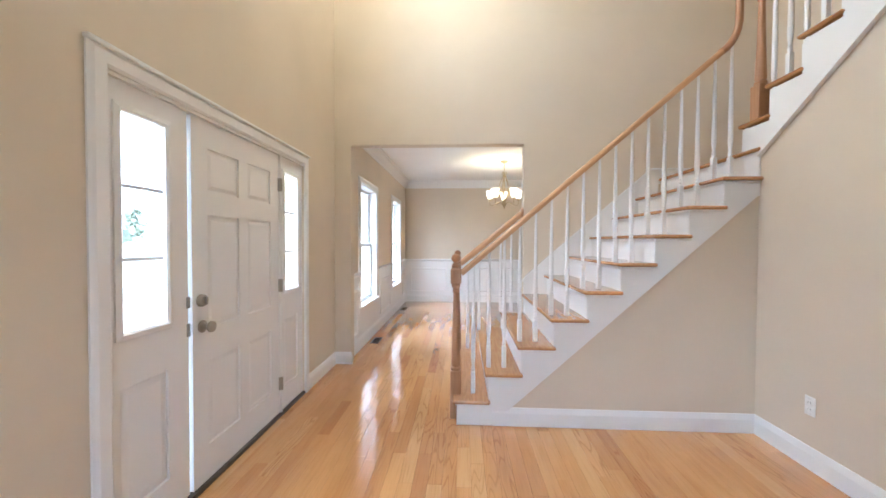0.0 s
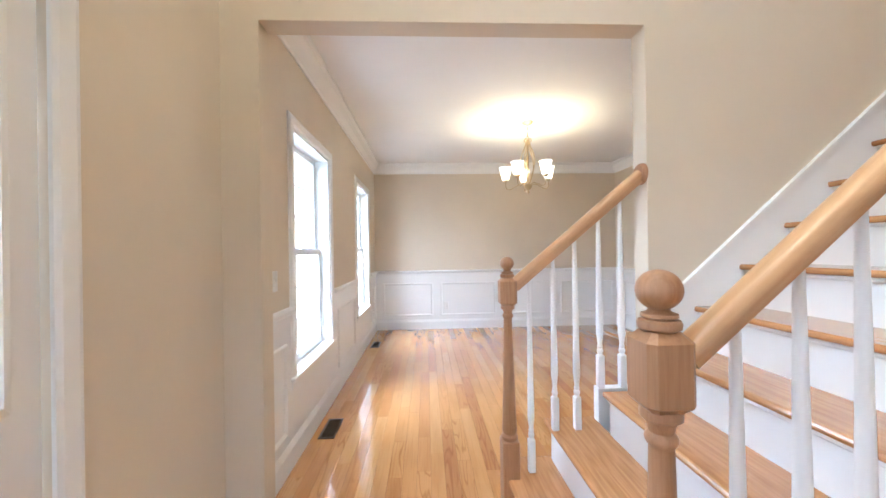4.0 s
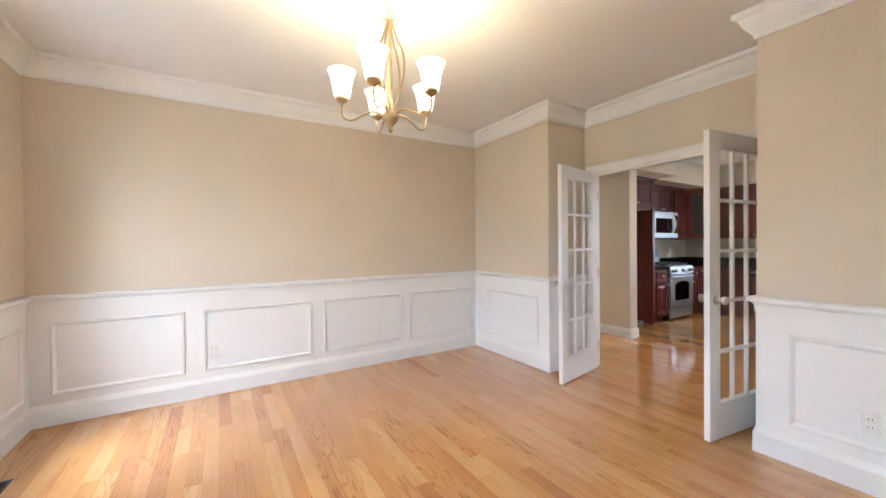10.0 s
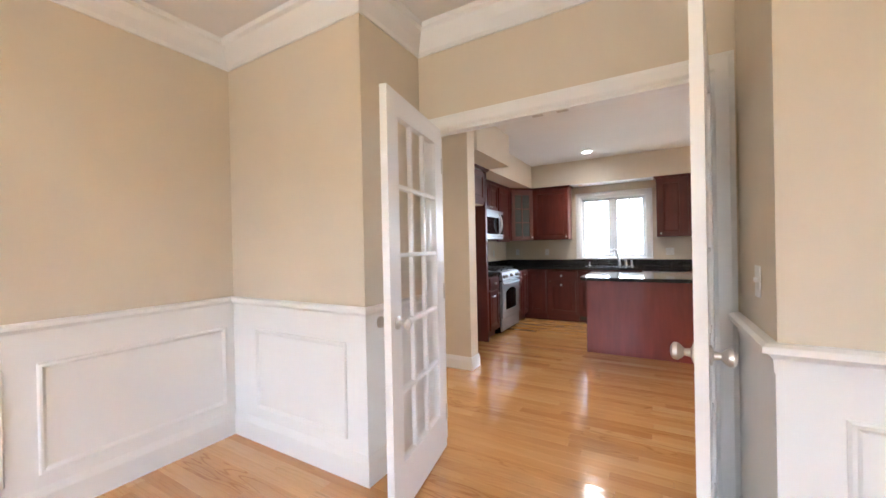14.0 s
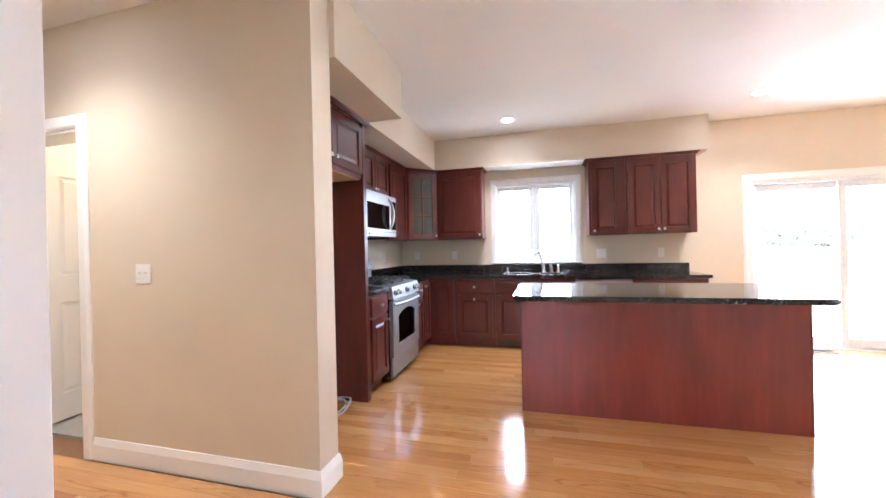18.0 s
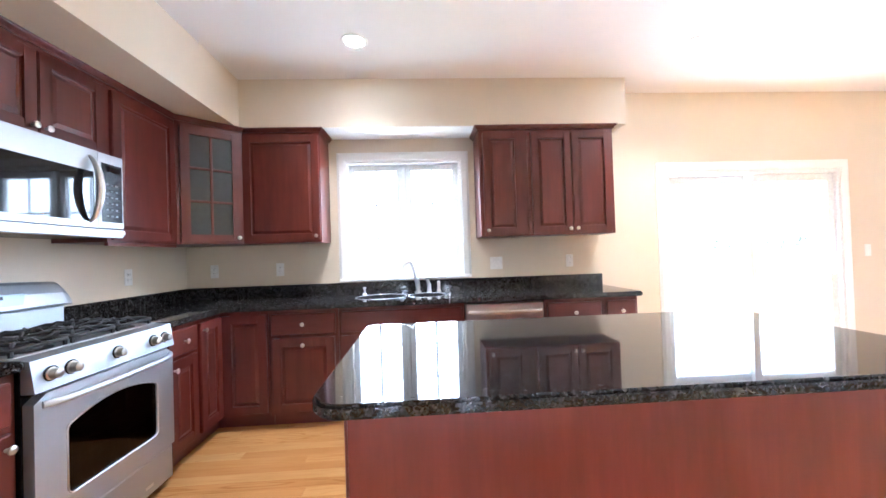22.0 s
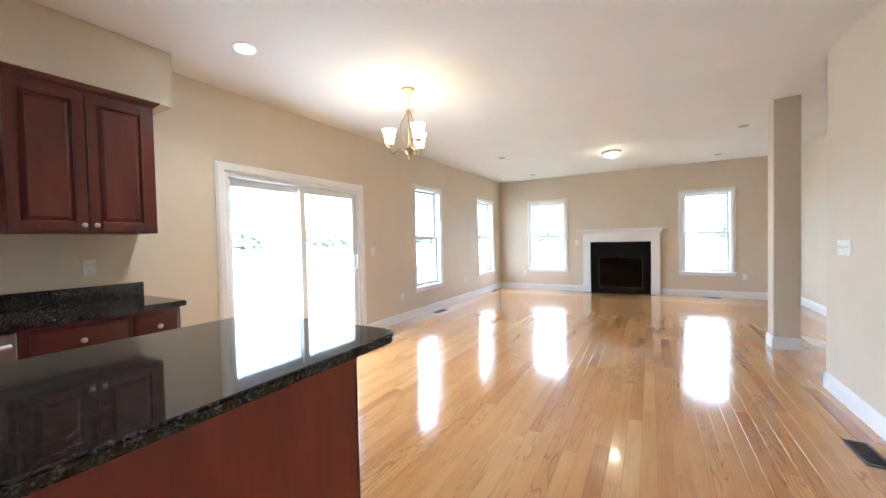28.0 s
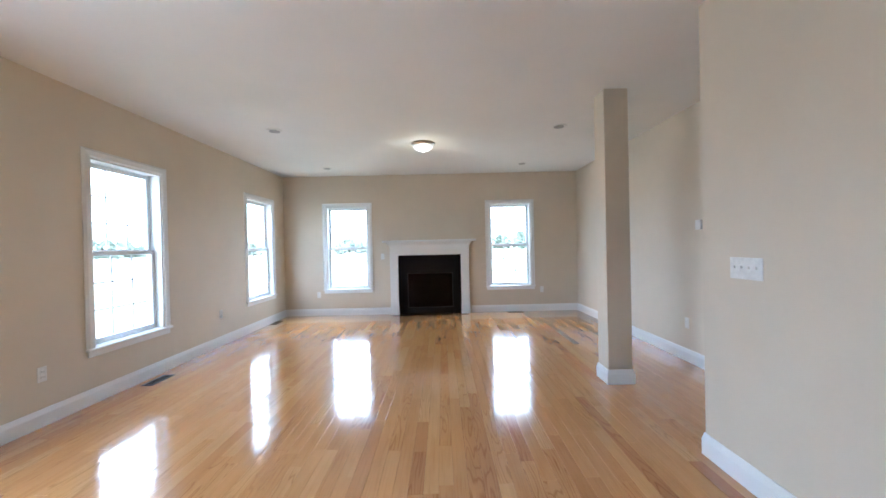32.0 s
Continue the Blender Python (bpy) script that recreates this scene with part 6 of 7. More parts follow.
    # burners
    for cx in (x0 + 0.16, xm, x1 - 0.16):
        for cy in ((yf + 0.17, yb - 0.22) if cx != xm else ((yf + yb) / 2 - 0.02,)):
            bb = bm_new()
            lathe(bb, [(0.088, 0.9165), (0.085, 0.9185), (0.055, 0.9185), (0.052, 0.924), (0.038, 0.928), (0.036, 0.936), (0.02, 0.938), (0.001, 0.938)], (cx, cy, 0), 24)
            part("burner", bb, IRON, g, smooth=True)
    # grates: three, each a frame with bowed fingers round two openings
    gw = (x1 - x0 - 0.03) / 3
    gy0, gy1 = yf + 0.072, yb - 0.12
    for k in range(3):
        a0, a1 = x0 + 0.015 + gw * k + 0.004, x0 + 0.015 + gw * (k + 1) - 0.004
        am = (a0 + a1) / 2
        gb = bm_new()
        zt = 0.944
        bar = 0.0085
        gm = (gy0 + gy1) / 2
        rim = []
        for cx, cy, a in ((a1 - 0.03, gy1 - 0.03, 0), (a0 + 0.03, gy1 - 0.03, 90), (a0 + 0.03, gy0 + 0.03, 180), (a1 - 0.03, gy0 + 0.03, 270)):
            rim += [(cx + 0.03 * math.cos(radians(a + d)), cy + 0.03 * math.sin(radians(a + d)), zt) for d in (0, 30, 60, 90)]
        tube(gb, rim + rim[:1], bar, 6, cap=False)
        tube(gb, [(a0, gm, zt), (am, gm, zt + 0.012), (a1, gm, zt)], bar, 6)
        for cy in ((gy0 + gm) / 2, (gy1 + gm) / 2):
            hy = (gm - gy0) / 2
            ring = [(am + 0.058 * math.cos(radians(d)), cy + 0.058 * math.sin(radians(d)), zt + 0.010) for d in range(0, 361, 30)]
            tube(gb, ring, bar * 0.85, 6, cap=False)
            for sx, sy in ((1, 0), (-1, 0), (0, 1), (0, -1), (0.72, 0.72), (-0.72, 0.72), (0.72, -0.72), (-0.72, -0.72)):
                ex_, ey_ = (a1 - am) * min(1.0, abs(sx) * 1.3) * (1 if sx > 0 else -1 if sx < 0 else 0), hy * min(1.0, abs(sy) * 1.3) * (1 if sy > 0 else -1 if sy < 0 else 0)
                tube(gb, [(am + ex_, cy + ey_, zt), (am + (ex_ + 0.045 * sx) / 2, cy + (ey_ + 0.045 * sy) / 2, zt + 0.014), (am + 0.03 * sx, cy + 0.03 * sy, zt + 0.010)], bar * 0.9, 6)
        for px in (a0 + 0.012, a1 - 0.012):
            for py in (gy0 + 0.012, gy1 - 0.012):
                tube(gb, [(px, py, zt), (px, py, 0.9155)], bar, 6)
        part("grate", gb, IRON, g, "black cast iron grate", smooth=True)
    # back guard: an upright lower band and a leaning hood with rounded shoulders above it
    part("back_guard", boxes((x0 + 0.012, x1 - 0.012, yb - 0.072, yb, 0.90, 1.036), bevel=0.003), STEEL, g, "stainless lower back guard")
    hood = bm_new()
    cuts = [(yb - 0.072, 0.0), (yb - 0.102, 0.02), (yb - 0.106, 0.10), (yb - 0.088, 0.55), (yb - 0.062, 0.90), (yb - 0.044, 1.0), (yb - 0.006, 1.0), (yb - 0.002, 0.96), (yb - 0.002, 0.0)]
    rows = []
    for q in range(25):
        a = q / 24
        u = abs(2 * a - 1)
        top = 1.182 - 0.016 * u * u - (0.032 * ((u - 0.9) / 0.1) ** 2 if u > 0.9 else 0.0)
        rows.append([hood.verts.new((x0 + (x1 - x0) * a, py, 1.0365 + (top - 1.0365) * f)) for py, f in cuts])
    for p, q in zip(rows, rows[1:]):
        for e in range(len(cuts)):
            w = (e + 1) % len(cuts)
            hood.faces.new([p[e], p[w], q[w], q[e]])
    hood.faces.new(rows[0])
    hood.faces.new(rows[-1])
    bmesh.ops.recalc_face_normals(hood, faces=hood.faces)
    hd = part("guard_hood", hood, STEEL, g, "leaning stainless hood with rounded shoulders")

    def on_hood(pts, lift, deep):
        """A plate on the leaning face: (x, share of the height) corners."""
        bm = bm_new()
        fr, bk = [], []
        for px, f in pts:
            py = yb - 0.106 + (f - 0.10) / 0.45 * 0.018
            pz = 1.0365 + 0.1445 * f
            fr.append(bm.verts.new((px, py - lift, pz)))
            bk.append(bm.verts.new((px, py - lift + deep, pz)))
        bm.faces.new(fr)
        bm.faces.new(bk)
        for e in range(len(pts)):
            w = (e + 1) % len(pts)
            bm.faces.new([fr[e], fr[w], bk[w], bk[e]])
        bmesh.ops.recalc_face_normals(bm, faces=bm.faces)
        return bm

    part("clock_panel", on_hood([(xm - 0.125, 0.22), (xm + 0.125, 0.22), (xm + 0.15, 0.62), (xm - 0.15, 0.62)], 0.003, 0.006), CLOCKPANEL, hd, "blue-grey clock panel")
    part("display", on_hood([(xm - 0.045, 0.45), (xm + 0.045, 0.45), (xm + 0.045, 0.57), (xm - 0.045, 0.57)], 0.0055, 0.003), DARKGLASS, hd, "dark clock display")


gas_range()


def microwave():
    x0, x1, yb, yf, z0, z1 = 6.331, 7.088, KY - 0.004, 7.375, 1.40, 1.857
    m = thing("microwave", "stainless steel over-the-range microwave with curved handle", "microwave")
    part("body", boxes((x0, x1, yf + 0.025, yb, z0 + 0.012, z1), bevel=0.003), BLACK, m)
    xd = x1 - 0.165
    door = part("door", wall_with_holes("y", yf, yf + 0.024, x0, xd, z0 + 0.05, z1 - 0.002, [(x0 + 0.022, xd - 0.022, z0 + 0.082, z1 - 0.115)]), STEEL, m, "stainless door frame")
    part("window", boxes((x0 + 0.018, xd - 0.018, yf + 0.003, yf + 0.02, z0 + 0.078, z1 - 0.111)), DARKGLASS, door, "dark glass door window")
    part("control_panel", boxes((xd + 0.002, x1, yf, yf + 0.024, z0 + 0.05, z1 - 0.002), bevel=0.003), STEEL, m)
    part("keypad", boxes((xd + 0.022, x1 - 0.014, yf - 0.003, yf - 0.0005, z0 + 0.085, z1 - 0.055)), BLACK, m, "black keypad")
    key = mesh_of("key", boxes((-0.007, 0.007, -0.0015, 0.0, -0.004, 0.004)), KEYGREY)
    for r in range(6):
        for c in range(3):
            ob = new("key", key)
            ob.parent = m
            ob.matrix_world = Matrix.Translation((xd + 0.054 + 0.03 * c, yf - 0.003, z0 + 0.118 + 0.034 * r))
    part("display", boxes((xd + 0.042, x1 - 0.027, yf - 0.0042, yf - 0.003, z1 - 0.098, z1 - 0.07)), DARKGLASS, m)
    part("vent_strip", boxes((x0, x1, yf + 0.002, yf + 0.024, z0, z0 + 0.047), bevel=0.004), STEEL, m)
    part("badge", boxes((x0 + 0.05, x0 + 0.075, yf - 0.001, yf + 0.001, z0 + 0.018, z0 + 0.032)), BLACK, m)
    hb = bm_new()
    pts = []
    for k in range(15):
        a = k / 14
        pts.append((xd - 0.045, yf + 0.004 - 0.058 * math.sin(math.pi * a) ** 0.6, z0 + 0.075 + (z1 - z0 - 0.11) * a))
    tube(hb, pts, [0.006 + 0.0125 * math.sin(math.pi * k / 14) ** 0.6 for k in range(15)], 12)
    part("handle", hb, CHROME, m, "bowed chrome handle with tapered ends", smooth=True)
    ub = boxes((x0 + 0.03, x1 - 0.03, yf + 0.06, yb - 0.05, z0 + 0.004, z0 + 0.0115))
    part("underside_grille", ub, BLACK, m)


microwave()
# filler shelf beside the microwave
tagged(part("cabinet_light_rail", boxes((7.094, 7.679, KY - 0.31, KY - 0.29, UZ0 - 0.022, UZ0 - 0.0015)), CHERRY_H), "dark cherry light rail under the wall cabinet", "trim", kind="structure")


# loose cable coil on the floor of the refrigerator bay
def cable():
    c = thing("cable_coil", "loose coil of pale grey cable on the floor", "cable")
    rng = random.Random(3)
    bm = bm_new()
    pts = []
    for k in range(90):
        a = k / 90 * 2 * math.pi * 4.3
        r = 0.16 + 0.03 * math.sin(k * 0.37) + 0.02 * rng.random()
        pts.append((5.66 + r * 1.2 * math.cos(a), 7.40 + r * 0.75 * math.sin(a), 0.006 + 0.006 * (k % 22) / 5))
    pts += [(5.50, 7.6, 0.006), (5.42, 7.72, 0.006)]
    tube(bm, pts, 0.005, 6)
    part("cable", bm, RUBBER, c, smooth=True)


cable()

# ---- fireplace ----
def fireplace():
    f = thing("fireplace", "white mantel fireplace with black slate surround and gas firebox", "fireplace")
    y = LY
    # mantel legs with plinths, frieze and stepped shelf
    for x0, x1 in ((6.05, 6.205), (4.665, 4.825)):
        part("pilaster", boxes((x0, x1, y + 0.002, y + 0.115, 0.0, 1.16), (x0 - 0.006, x1 + 0.006, y + 0.002, y + 0.125, 0.0, 0.19), bevel=0.003), TRIM, f)
    part("frieze", boxes((4.665, 6.205, y + 0.002, y + 0.118, 1.155, 1.385), bevel=0.003), TRIM, f)
    part("shelf_moulding", sweep(bm_new(), [(6.205, y + 0.002), (6.205, y + 0.118), (4.665, y + 0.118), (4.665, y + 0.002)][::-1], [(0, 1.33), (0.01, 1.33), (0.018, 1.36), (0.05, 1.395), (0.055, 1.41), (0, 1.41)]), TRIM, f)
    part("shelf", boxes((4.53, 6.26 + 0.075, y + 0.002, y + 0.215, 1.41, 1.448), bevel=0.006), TRIM, f, "white mantel shelf")
    # slate
    part("surround", wall_with_holes("y", y + 0.002, y + 0.055, 4.8255, 6.0495, 0.003, 1.1545, [(4.985, 5.875, 0.07, 0.815)]), SLATE, f, "black slate surround")
    part("hearth", boxes((4.70, 6.17, y + 0.118, y + 0.22, -0.001, 0.004)), SLATE, f, "flush black hearth strip")
    # firebox
    fb = wall_with_holes("y", y + 0.056, y + 0.075, 4.935, 5.925, 0.03, 0.865, [(4.985, 5.875, 0.13, 0.80)])
    part("firebox_frame", fb, BLACK, f, "black metal firebox frame")
    part("louvre", boxes((4.985, 5.875, y + 0.05, y + 0.07, 0.075, 0.085), (4.985, 5.875, y + 0.05, y + 0.07, 0.10, 0.11), bevel=0.002), BLACK, f)
    part("firebox", boxes((4.985, 5.0, y - 0.35, y + 0.05, 0.07, 0.81), (5.86, 5.875, y - 0.35, y + 0.05, 0.07, 0.81), (4.985, 5.875, y - 0.365, y - 0.35, 0.07, 0.81), (4.985, 5.875, y - 0.35, y + 0.05, 0.79, 0.81), (4.985, 5.875, y - 0.35, y + 0.05, 0.07, 0.12)), FIREBOX, f)
    rng = random.Random(11)
    for k in range(6):
        lb = bm_new()
        x = 5.18 + 0.09 * k
        pts = []
        a = rng.uniform(-0.6, 0.6)
        for j in range(6):
            u = (j / 5 - 0.5) * 0.34
            pts.append((x + u * math.cos(a), y - 0.12 + 0.05 * (k % 2) + 0.3 * u * math.sin(a), 0.17 + 0.045 * (k % 3) + u * math.sin(a) * 0.6 + 0.008 * math.sin(j * 2.1)))
        tube(lb, pts, [0.03, 0.036, 0.034, 0.038, 0.035, 0.028], 9)
        part("log", lb, LOG, f, "ceramic log", smooth=True)
    g = part("fire_glass", boxes((4.99, 5.87, y + 0.04, y + 0.044, 0.135, 0.795)), OVENGLASS, f)
    g.visible_shadow = False


fireplace()


# ---- lamps ----
def chandelier(x, y, n, turn, label, watts, zb, reach=0.255, lift=0.135, glow=(1.0, 0.75, 0.43)):
    c = thing("chandelier", label, "chandelier", "chandeliers")
    zc = HC
    cb = bm_new()
    lathe(cb, [(0.065, zc), (0.065, zc - 0.006), (0.055, zc - 0.02), (0.03, zc - 0.034), (0.012, zc - 0.042), (0.001, zc - 0.044)], (x, y, 0), 24)
    part("canopy", cb, BRASS, c, "round brass canopy", smooth=True)
    zt = zc - 0.195
    for k in range(4):
        zl = zc - 0.042 - k * 0.038
        lb = bm_new()
        pts = []
        for j in range(13):
            a = 2 * math.pi * j / 12
            u, v = 0.010 * math.cos(a), 0.026 * math.sin(a)
            pts.append((x + (u if k % 2 else 0), y + (0 if k % 2 else u), zl - 0.022 + v))
        tube(lb, pts, 0.0025, 6, cap=False)
        part("chain_link", lb, BRASS, c, smooth=True)
    sb = bm_new()
    lathe(sb, [(0.006, zt), (0.012, zt - 0.006), (0.012, zt - 0.02), (0.007, zt - 0.03), (0.010, zt - 0.06), (0.011, zb + 0.12), (0.014, zb + 0.1), (0.010, zb + 0.08), (0.012, zb + 0.06), (0.038, zb + 0.052), (0.044, zb + 0.046), (0.042, zb + 0.038), (0.045, zb + 0.03), (0.040, zb + 0.016), (0.026, zb), (0.012, zb - 0.012), (0.010, zb - 0.03), (0.014, zb - 0.036), (0.006, zb - 0.05), (0.001, zb - 0.052)], (x, y, 0), 20)
    part("stem", sb, BRASS, c, "brass stem with finial", smooth=True)
    for k in range(n):
        a = turn + 2 * math.pi * k / n
        ca, sa = math.cos(a), math.sin(a)
        cta, sta = math.cos(a + 0.9), math.sin(a + 0.9)
        ab = bm_new()
        # a long bowed scroll from the top loop down to the hub
        pts = []
        for j in range(15):
            t = j / 14
            r = 0.012 + 0.07 * math.sin(math.pi * t) ** 1.2 * (1 if t > 0.25 else 0.8)
            aa = a + 0.5 * (1 - t)
            pts.append((x + r * math.cos(aa), y + r * math.sin(aa), zt - 0.01 + (zb + 0.04 - zt + 0.01) * t))
        # then over a low crest, down and up again to the cup
        knots = [(0.06, 0.04), (0.10, 0.042), (0.33, 0.062), (0.56, 0.042), (0.78, 0.012), (0.94, 0.018), (1.0, 0.048), (1.0, lift - 0.002), (1.0, lift + 0.02)]
        for p0, p1, p2, p3 in zip(knots, knots[1:], knots[2:], knots[3:]):
            for j in range(1, 5):
                t = j / 4
                r, z = (0.5 * (2 * b1 + (b2 - b0) * t + (2 * b0 - 5 * b1 + 4 * b2 - b3) * t * t + (3 * b1 - b0 - 3 * b2 + b3) * t ** 3) for b0, b1, b2, b3 in zip(p0, p1, p2, p3))
                pts.append((x + reach * r * ca, y + reach * r * sa, zb + z))
        tube(ab, pts, 0.0058, 8)
        # small leaf scroll at the top
        sc = []
        for j in range(10):
            t = j / 9 * 4.4
            rr = 0.030 - 0.004 * t
            sc.append((x + (0.02 + rr * math.sin(t)) * cta, y + (0.02 + rr * math.sin(t)) * sta, zt - 0.01 + rr * (1 - math.cos(t)) - 0.02))
        tube(ab, sc, 0.004, 6)
        arm = part("arm", ab, BRASS, c, "curved brass arm", smooth=True)
        ex, ey, ez = x + reach * ca, y + reach * sa, zb + lift
        cu = bm_new()
        lathe(cu, [(0.006, ez - 0.004), (0.016, ez + 0.003), (0.034, ez + 0.018), (0.036, ez + 0.03), (0.03, ez + 0.033)], (ex, ey, 0), 18)
        part("cup", cu, BRASS, arm, smooth=True)
        sh = bm_new()
        prof = [(0.030, 0.026), (0.042, 0.030), (0.046, 0.05), (0.052, 0.09), (0.060, 0.13), (0.067, 0.155), (0.079, 0.176), (0.076, 0.177), (0.063, 0.155), (0.056, 0.13), (0.048, 0.09), (0.042, 0.05), (0.038, 0.036), (0.028, 0.032)]
        rings = []
        S = 24
        for r, h in prof:
            r, h = r * 0.94, 0.026 + (h - 0.026) * 0.95
            rings.append([sh.verts.new((ex + r * math.cos(2 * math.pi * q / S), ey + r * math.sin(2 * math.pi * q / S), ez + h)) for q in range(S)])
        for p, q in zip(rings, rings[1:]):
            for u in range(S):
                v = (u + 1) % S
                sh.faces.new([p[u], p[v], q[v], q[u]])
        bmesh.ops.recalc_face_normals(sh, faces=sh.faces)
        part("shade", sh, SHADE, arm, "lit white tulip glass shade", smooth=True)
        bb = bm_new()
        lathe(bb, [(0.010, 0.03), (0.012, 0.05), (0.024, 0.085), (0.026, 0.105), (0.018, 0.125), (0.001, 0.132)], (ex, ey, ez), 12)
        part("bulb", bb, BULB, arm, smooth=True)
        lamp(ex, ey, ez + 0.14, watts, glow, 0.05)
    return c


chandelier(0.765, 5.80, 5, 0.22, "brass five-arm chandelier with lit tulip glass shades", 1.1, 1.98, lift=0.098, glow=(1.0, 0.72, 0.37))
chandelier(6.85, 2.37, 3, 0.53, "brass three-arm chandelier with lit tulip glass shades", 0.5, 2.12, 0.188, 0.068, (1.0, 0.66, 0.27))


def recessed(x, y, lit, watts=26):
    r = thing("recessed_light", "lit white recessed ceiling light" if lit else "unlit recessed ceiling light", "recessed light", "recessed ceiling lights")
    rb = bm_new()
    lathe(rb, [(0.062, HC - 0.001), (0.062, HC - 0.005), (0.088, HC - 0.006), (0.093, HC - 0.002), (0.093, HC - 0.0005)], (x, y, 0), 28)
    part("trim_ring", rb, PLASTIC, r, smooth=True)
    lb = bm_new()
    lathe(lb, [(0.062, HC - 0.0055), (0.061, HC - 0.008), (0.001, HC - 0.0095)], (x, y, 0), 28)
    part("lens", lb, CANLIT if lit else CANOFF, r, smooth=True)
    if lit:
        lamp(x, y, HC - 0.03, watts, (1.0, 0.86, 0.68), 0.12, "SPOT")


for x, y, lit in ((7.43, 6.10, 1), (7.44, 3.62, 1), (4.535, 6.10, 1), (4.12, 8.35, 1), (7.155, -1.0, 0), (7.19, -3.1, 0), (3.73, -1.06, 0), (3.75, -3.05, 0)):
    recessed(x, y, lit, (12 if y > 8 else 5) if x < 5 else 12)


def flush_light(x, y, z, watts, label):
    f = thing("ceiling_light", label, "ceiling light")
    fb = bm_new()
    lathe(fb, [(0.16, z), (0.165, z - 0.012), (0.15, z - 0.03), (0.135, z - 0.04)], (x, y, 0), 32)
    part("base", fb, NICKEL, f, smooth=True)
    gb = bm_new()
    prof = [(0.134, z - 0.034)]
    for k in range(1, 9):
        a = k / 8 * math.pi / 2
        prof.append((max(0.001, 0.134 * math.cos(a)), z - 0.036 - 0.075 * math.sin(a)))
    lathe(gb, prof, (x, y, 0), 32)
    part("dome", gb, SHADE, f, "lit alabaster dome", smooth=True)
    nb = bm_new()
    lathe(nb, [(0.012, z - 0.108), (0.014, z - 0.116), (0.006, z - 0.125), (0.001, z - 0.126)], (x, y, 0), 12)
    part("finial", nb, NICKEL, f, smooth=True)
    lamp(x, y, z - 0.16, watts, (1.0, 0.79, 0.5), 0.1)


# The first dome is never in view; it is added to brighten the side room.
flush_light(5.65, 9.1, HC, 4.0, "unseen dome ceiling light added to brighten the side room")
flush_light(5.41, -1.66, HC, 0.9, "alabaster dome ceiling light, lit")


def pendant_light(x, y, z, watts, label):
    """A lit dome hung on a rod from the high foyer ceiling."""
    f = thing("pendant_light", label, "pendant light")
    rb = bm_new()
    lathe(rb, [(0.06, TOP), (0.06, TOP - 0.012), (0.02, TOP - 0.03), (0.007, TOP - 0.035), (0.007, z + 0.05), (0.03, z + 0.04), (0.15, z), (0.145, z - 0.01)], (x, y, 0), 24)
    part("rod", rb, NICKEL, f, smooth=True)
    gb = bm_new()
    lathe(gb, [(0.145, z - 0.008)] + [(max(0.001, 0.14 * math.cos(k * math.pi / 16)), z - 0.01 - 0.1 * math.sin(k * math.pi / 16)) for k in range(1, 9)], (x, y, 0), 28)
    part("dome", gb, SHADE, f, "lit alabaster dome", smooth=True)
    lamp(x, y, z - 0.15, watts, (1.0, 0.79, 0.5), 0.1)


pendant_light(-0.2, 2.15, 5.15, 18.0, "foyer pendant dome light, lit")


# ---- switches, outlets, registers ----
def plate(kind, axis, c, sgn, a, z, gangs=1):
    """A wall plate on the plane c of an axis, facing sgn."""
    if kind == "outlet":
        t = thing("outlet", "white duplex outlet on the wall", "outlet", "outlets")
    else:
        t = thing("light_switch", "white light switch plate with %s" % ("one toggle" if gangs == 1 else "%d toggles in a row" % gangs), "light switch", "light switches")
    w = 0.035 + 0.046 * (gangs - 1) / 2
    to = (lambda bm, a0, a1, h0, h1, z0, z1, b=0.0: box(bm, c + sgn * h0, c + sgn * h1, a0, a1, z0, z1, bevel=b)) if axis == "x" else (lambda bm, a0, a1, h0, h1, z0, z1, b=0.0: box(bm, a0, a1, c + sgn * h0, c + sgn * h1, z0, z1, bevel=b))
    bm = bm_new()
    to(bm, a - w, a + w, 0.0005, 0.006, z - 0.058, z + 0.058, 0.0025)
    part("plate", bm, PLASTIC, t)
    for k in range(gangs):
        u = a + 0.046 * (k - (gangs - 1) / 2)
        if kind == "outlet":
            for dz in (0.02, -0.02):
                b2 = bm_new()
                to(b2, u - 0.017, u + 0.017, 0.006, 0.0085, z + dz - 0.014, z + dz + 0.014, 0.003)
                s = part("socket", b2, PLASTIC, t)
                b3 = bm_new()
                to(b3, u - 0.008, u - 0.006, 0.0084, 0.009, z + dz - 0.004, z + dz + 0.006)
                to(b3, u + 0.006, u + 0.008, 0.0084, 0.009, z + dz - 0.004, z + dz + 0.006)
                part("slot", b3, BLACK, s)
        else:
            b2 = bm_new()
            to(b2, u - 0.005, u + 0.005, 0.006, 0.016, z - 0.002, z + 0.014, 0.002)
            part("toggle", b2, PLASTIC, t)


plate("switch", "x", DX, 1, 3.80, 1.15)
plate("switch", "y", R0, 1, 3.05, 1.145)
plate("switch", "x", PW0, -1, 8.04, 1.15, 2)
plate("switch", "x", HX, 1, 1.47, 1.165, 4)
plate("switch", "x", KX, -1, 1.255, 1.15)
plate("outlet", "x", HX, 1, 2.465, 0.40)
plate("outlet", "x", SX, -1, 1.81, 0.38)
plate("outlet", "y", YD - 0.006, -1, -0.076, 0.385)
plate("outlet", "x", DR - 0.006, -1, 4.40, 0.37)
plate("outlet", "x", KX, -1, 0.57, 0.40)
plate("outlet", "x", KX, -1, -1.71, 0.44)
plate("outlet", "y", LY, 1, 3.235, 0.425)
plate("outlet", "y", LY, 1, 7.63, 0.41)
plate("switch", "y", LY, 1, 6.36, 1.14)
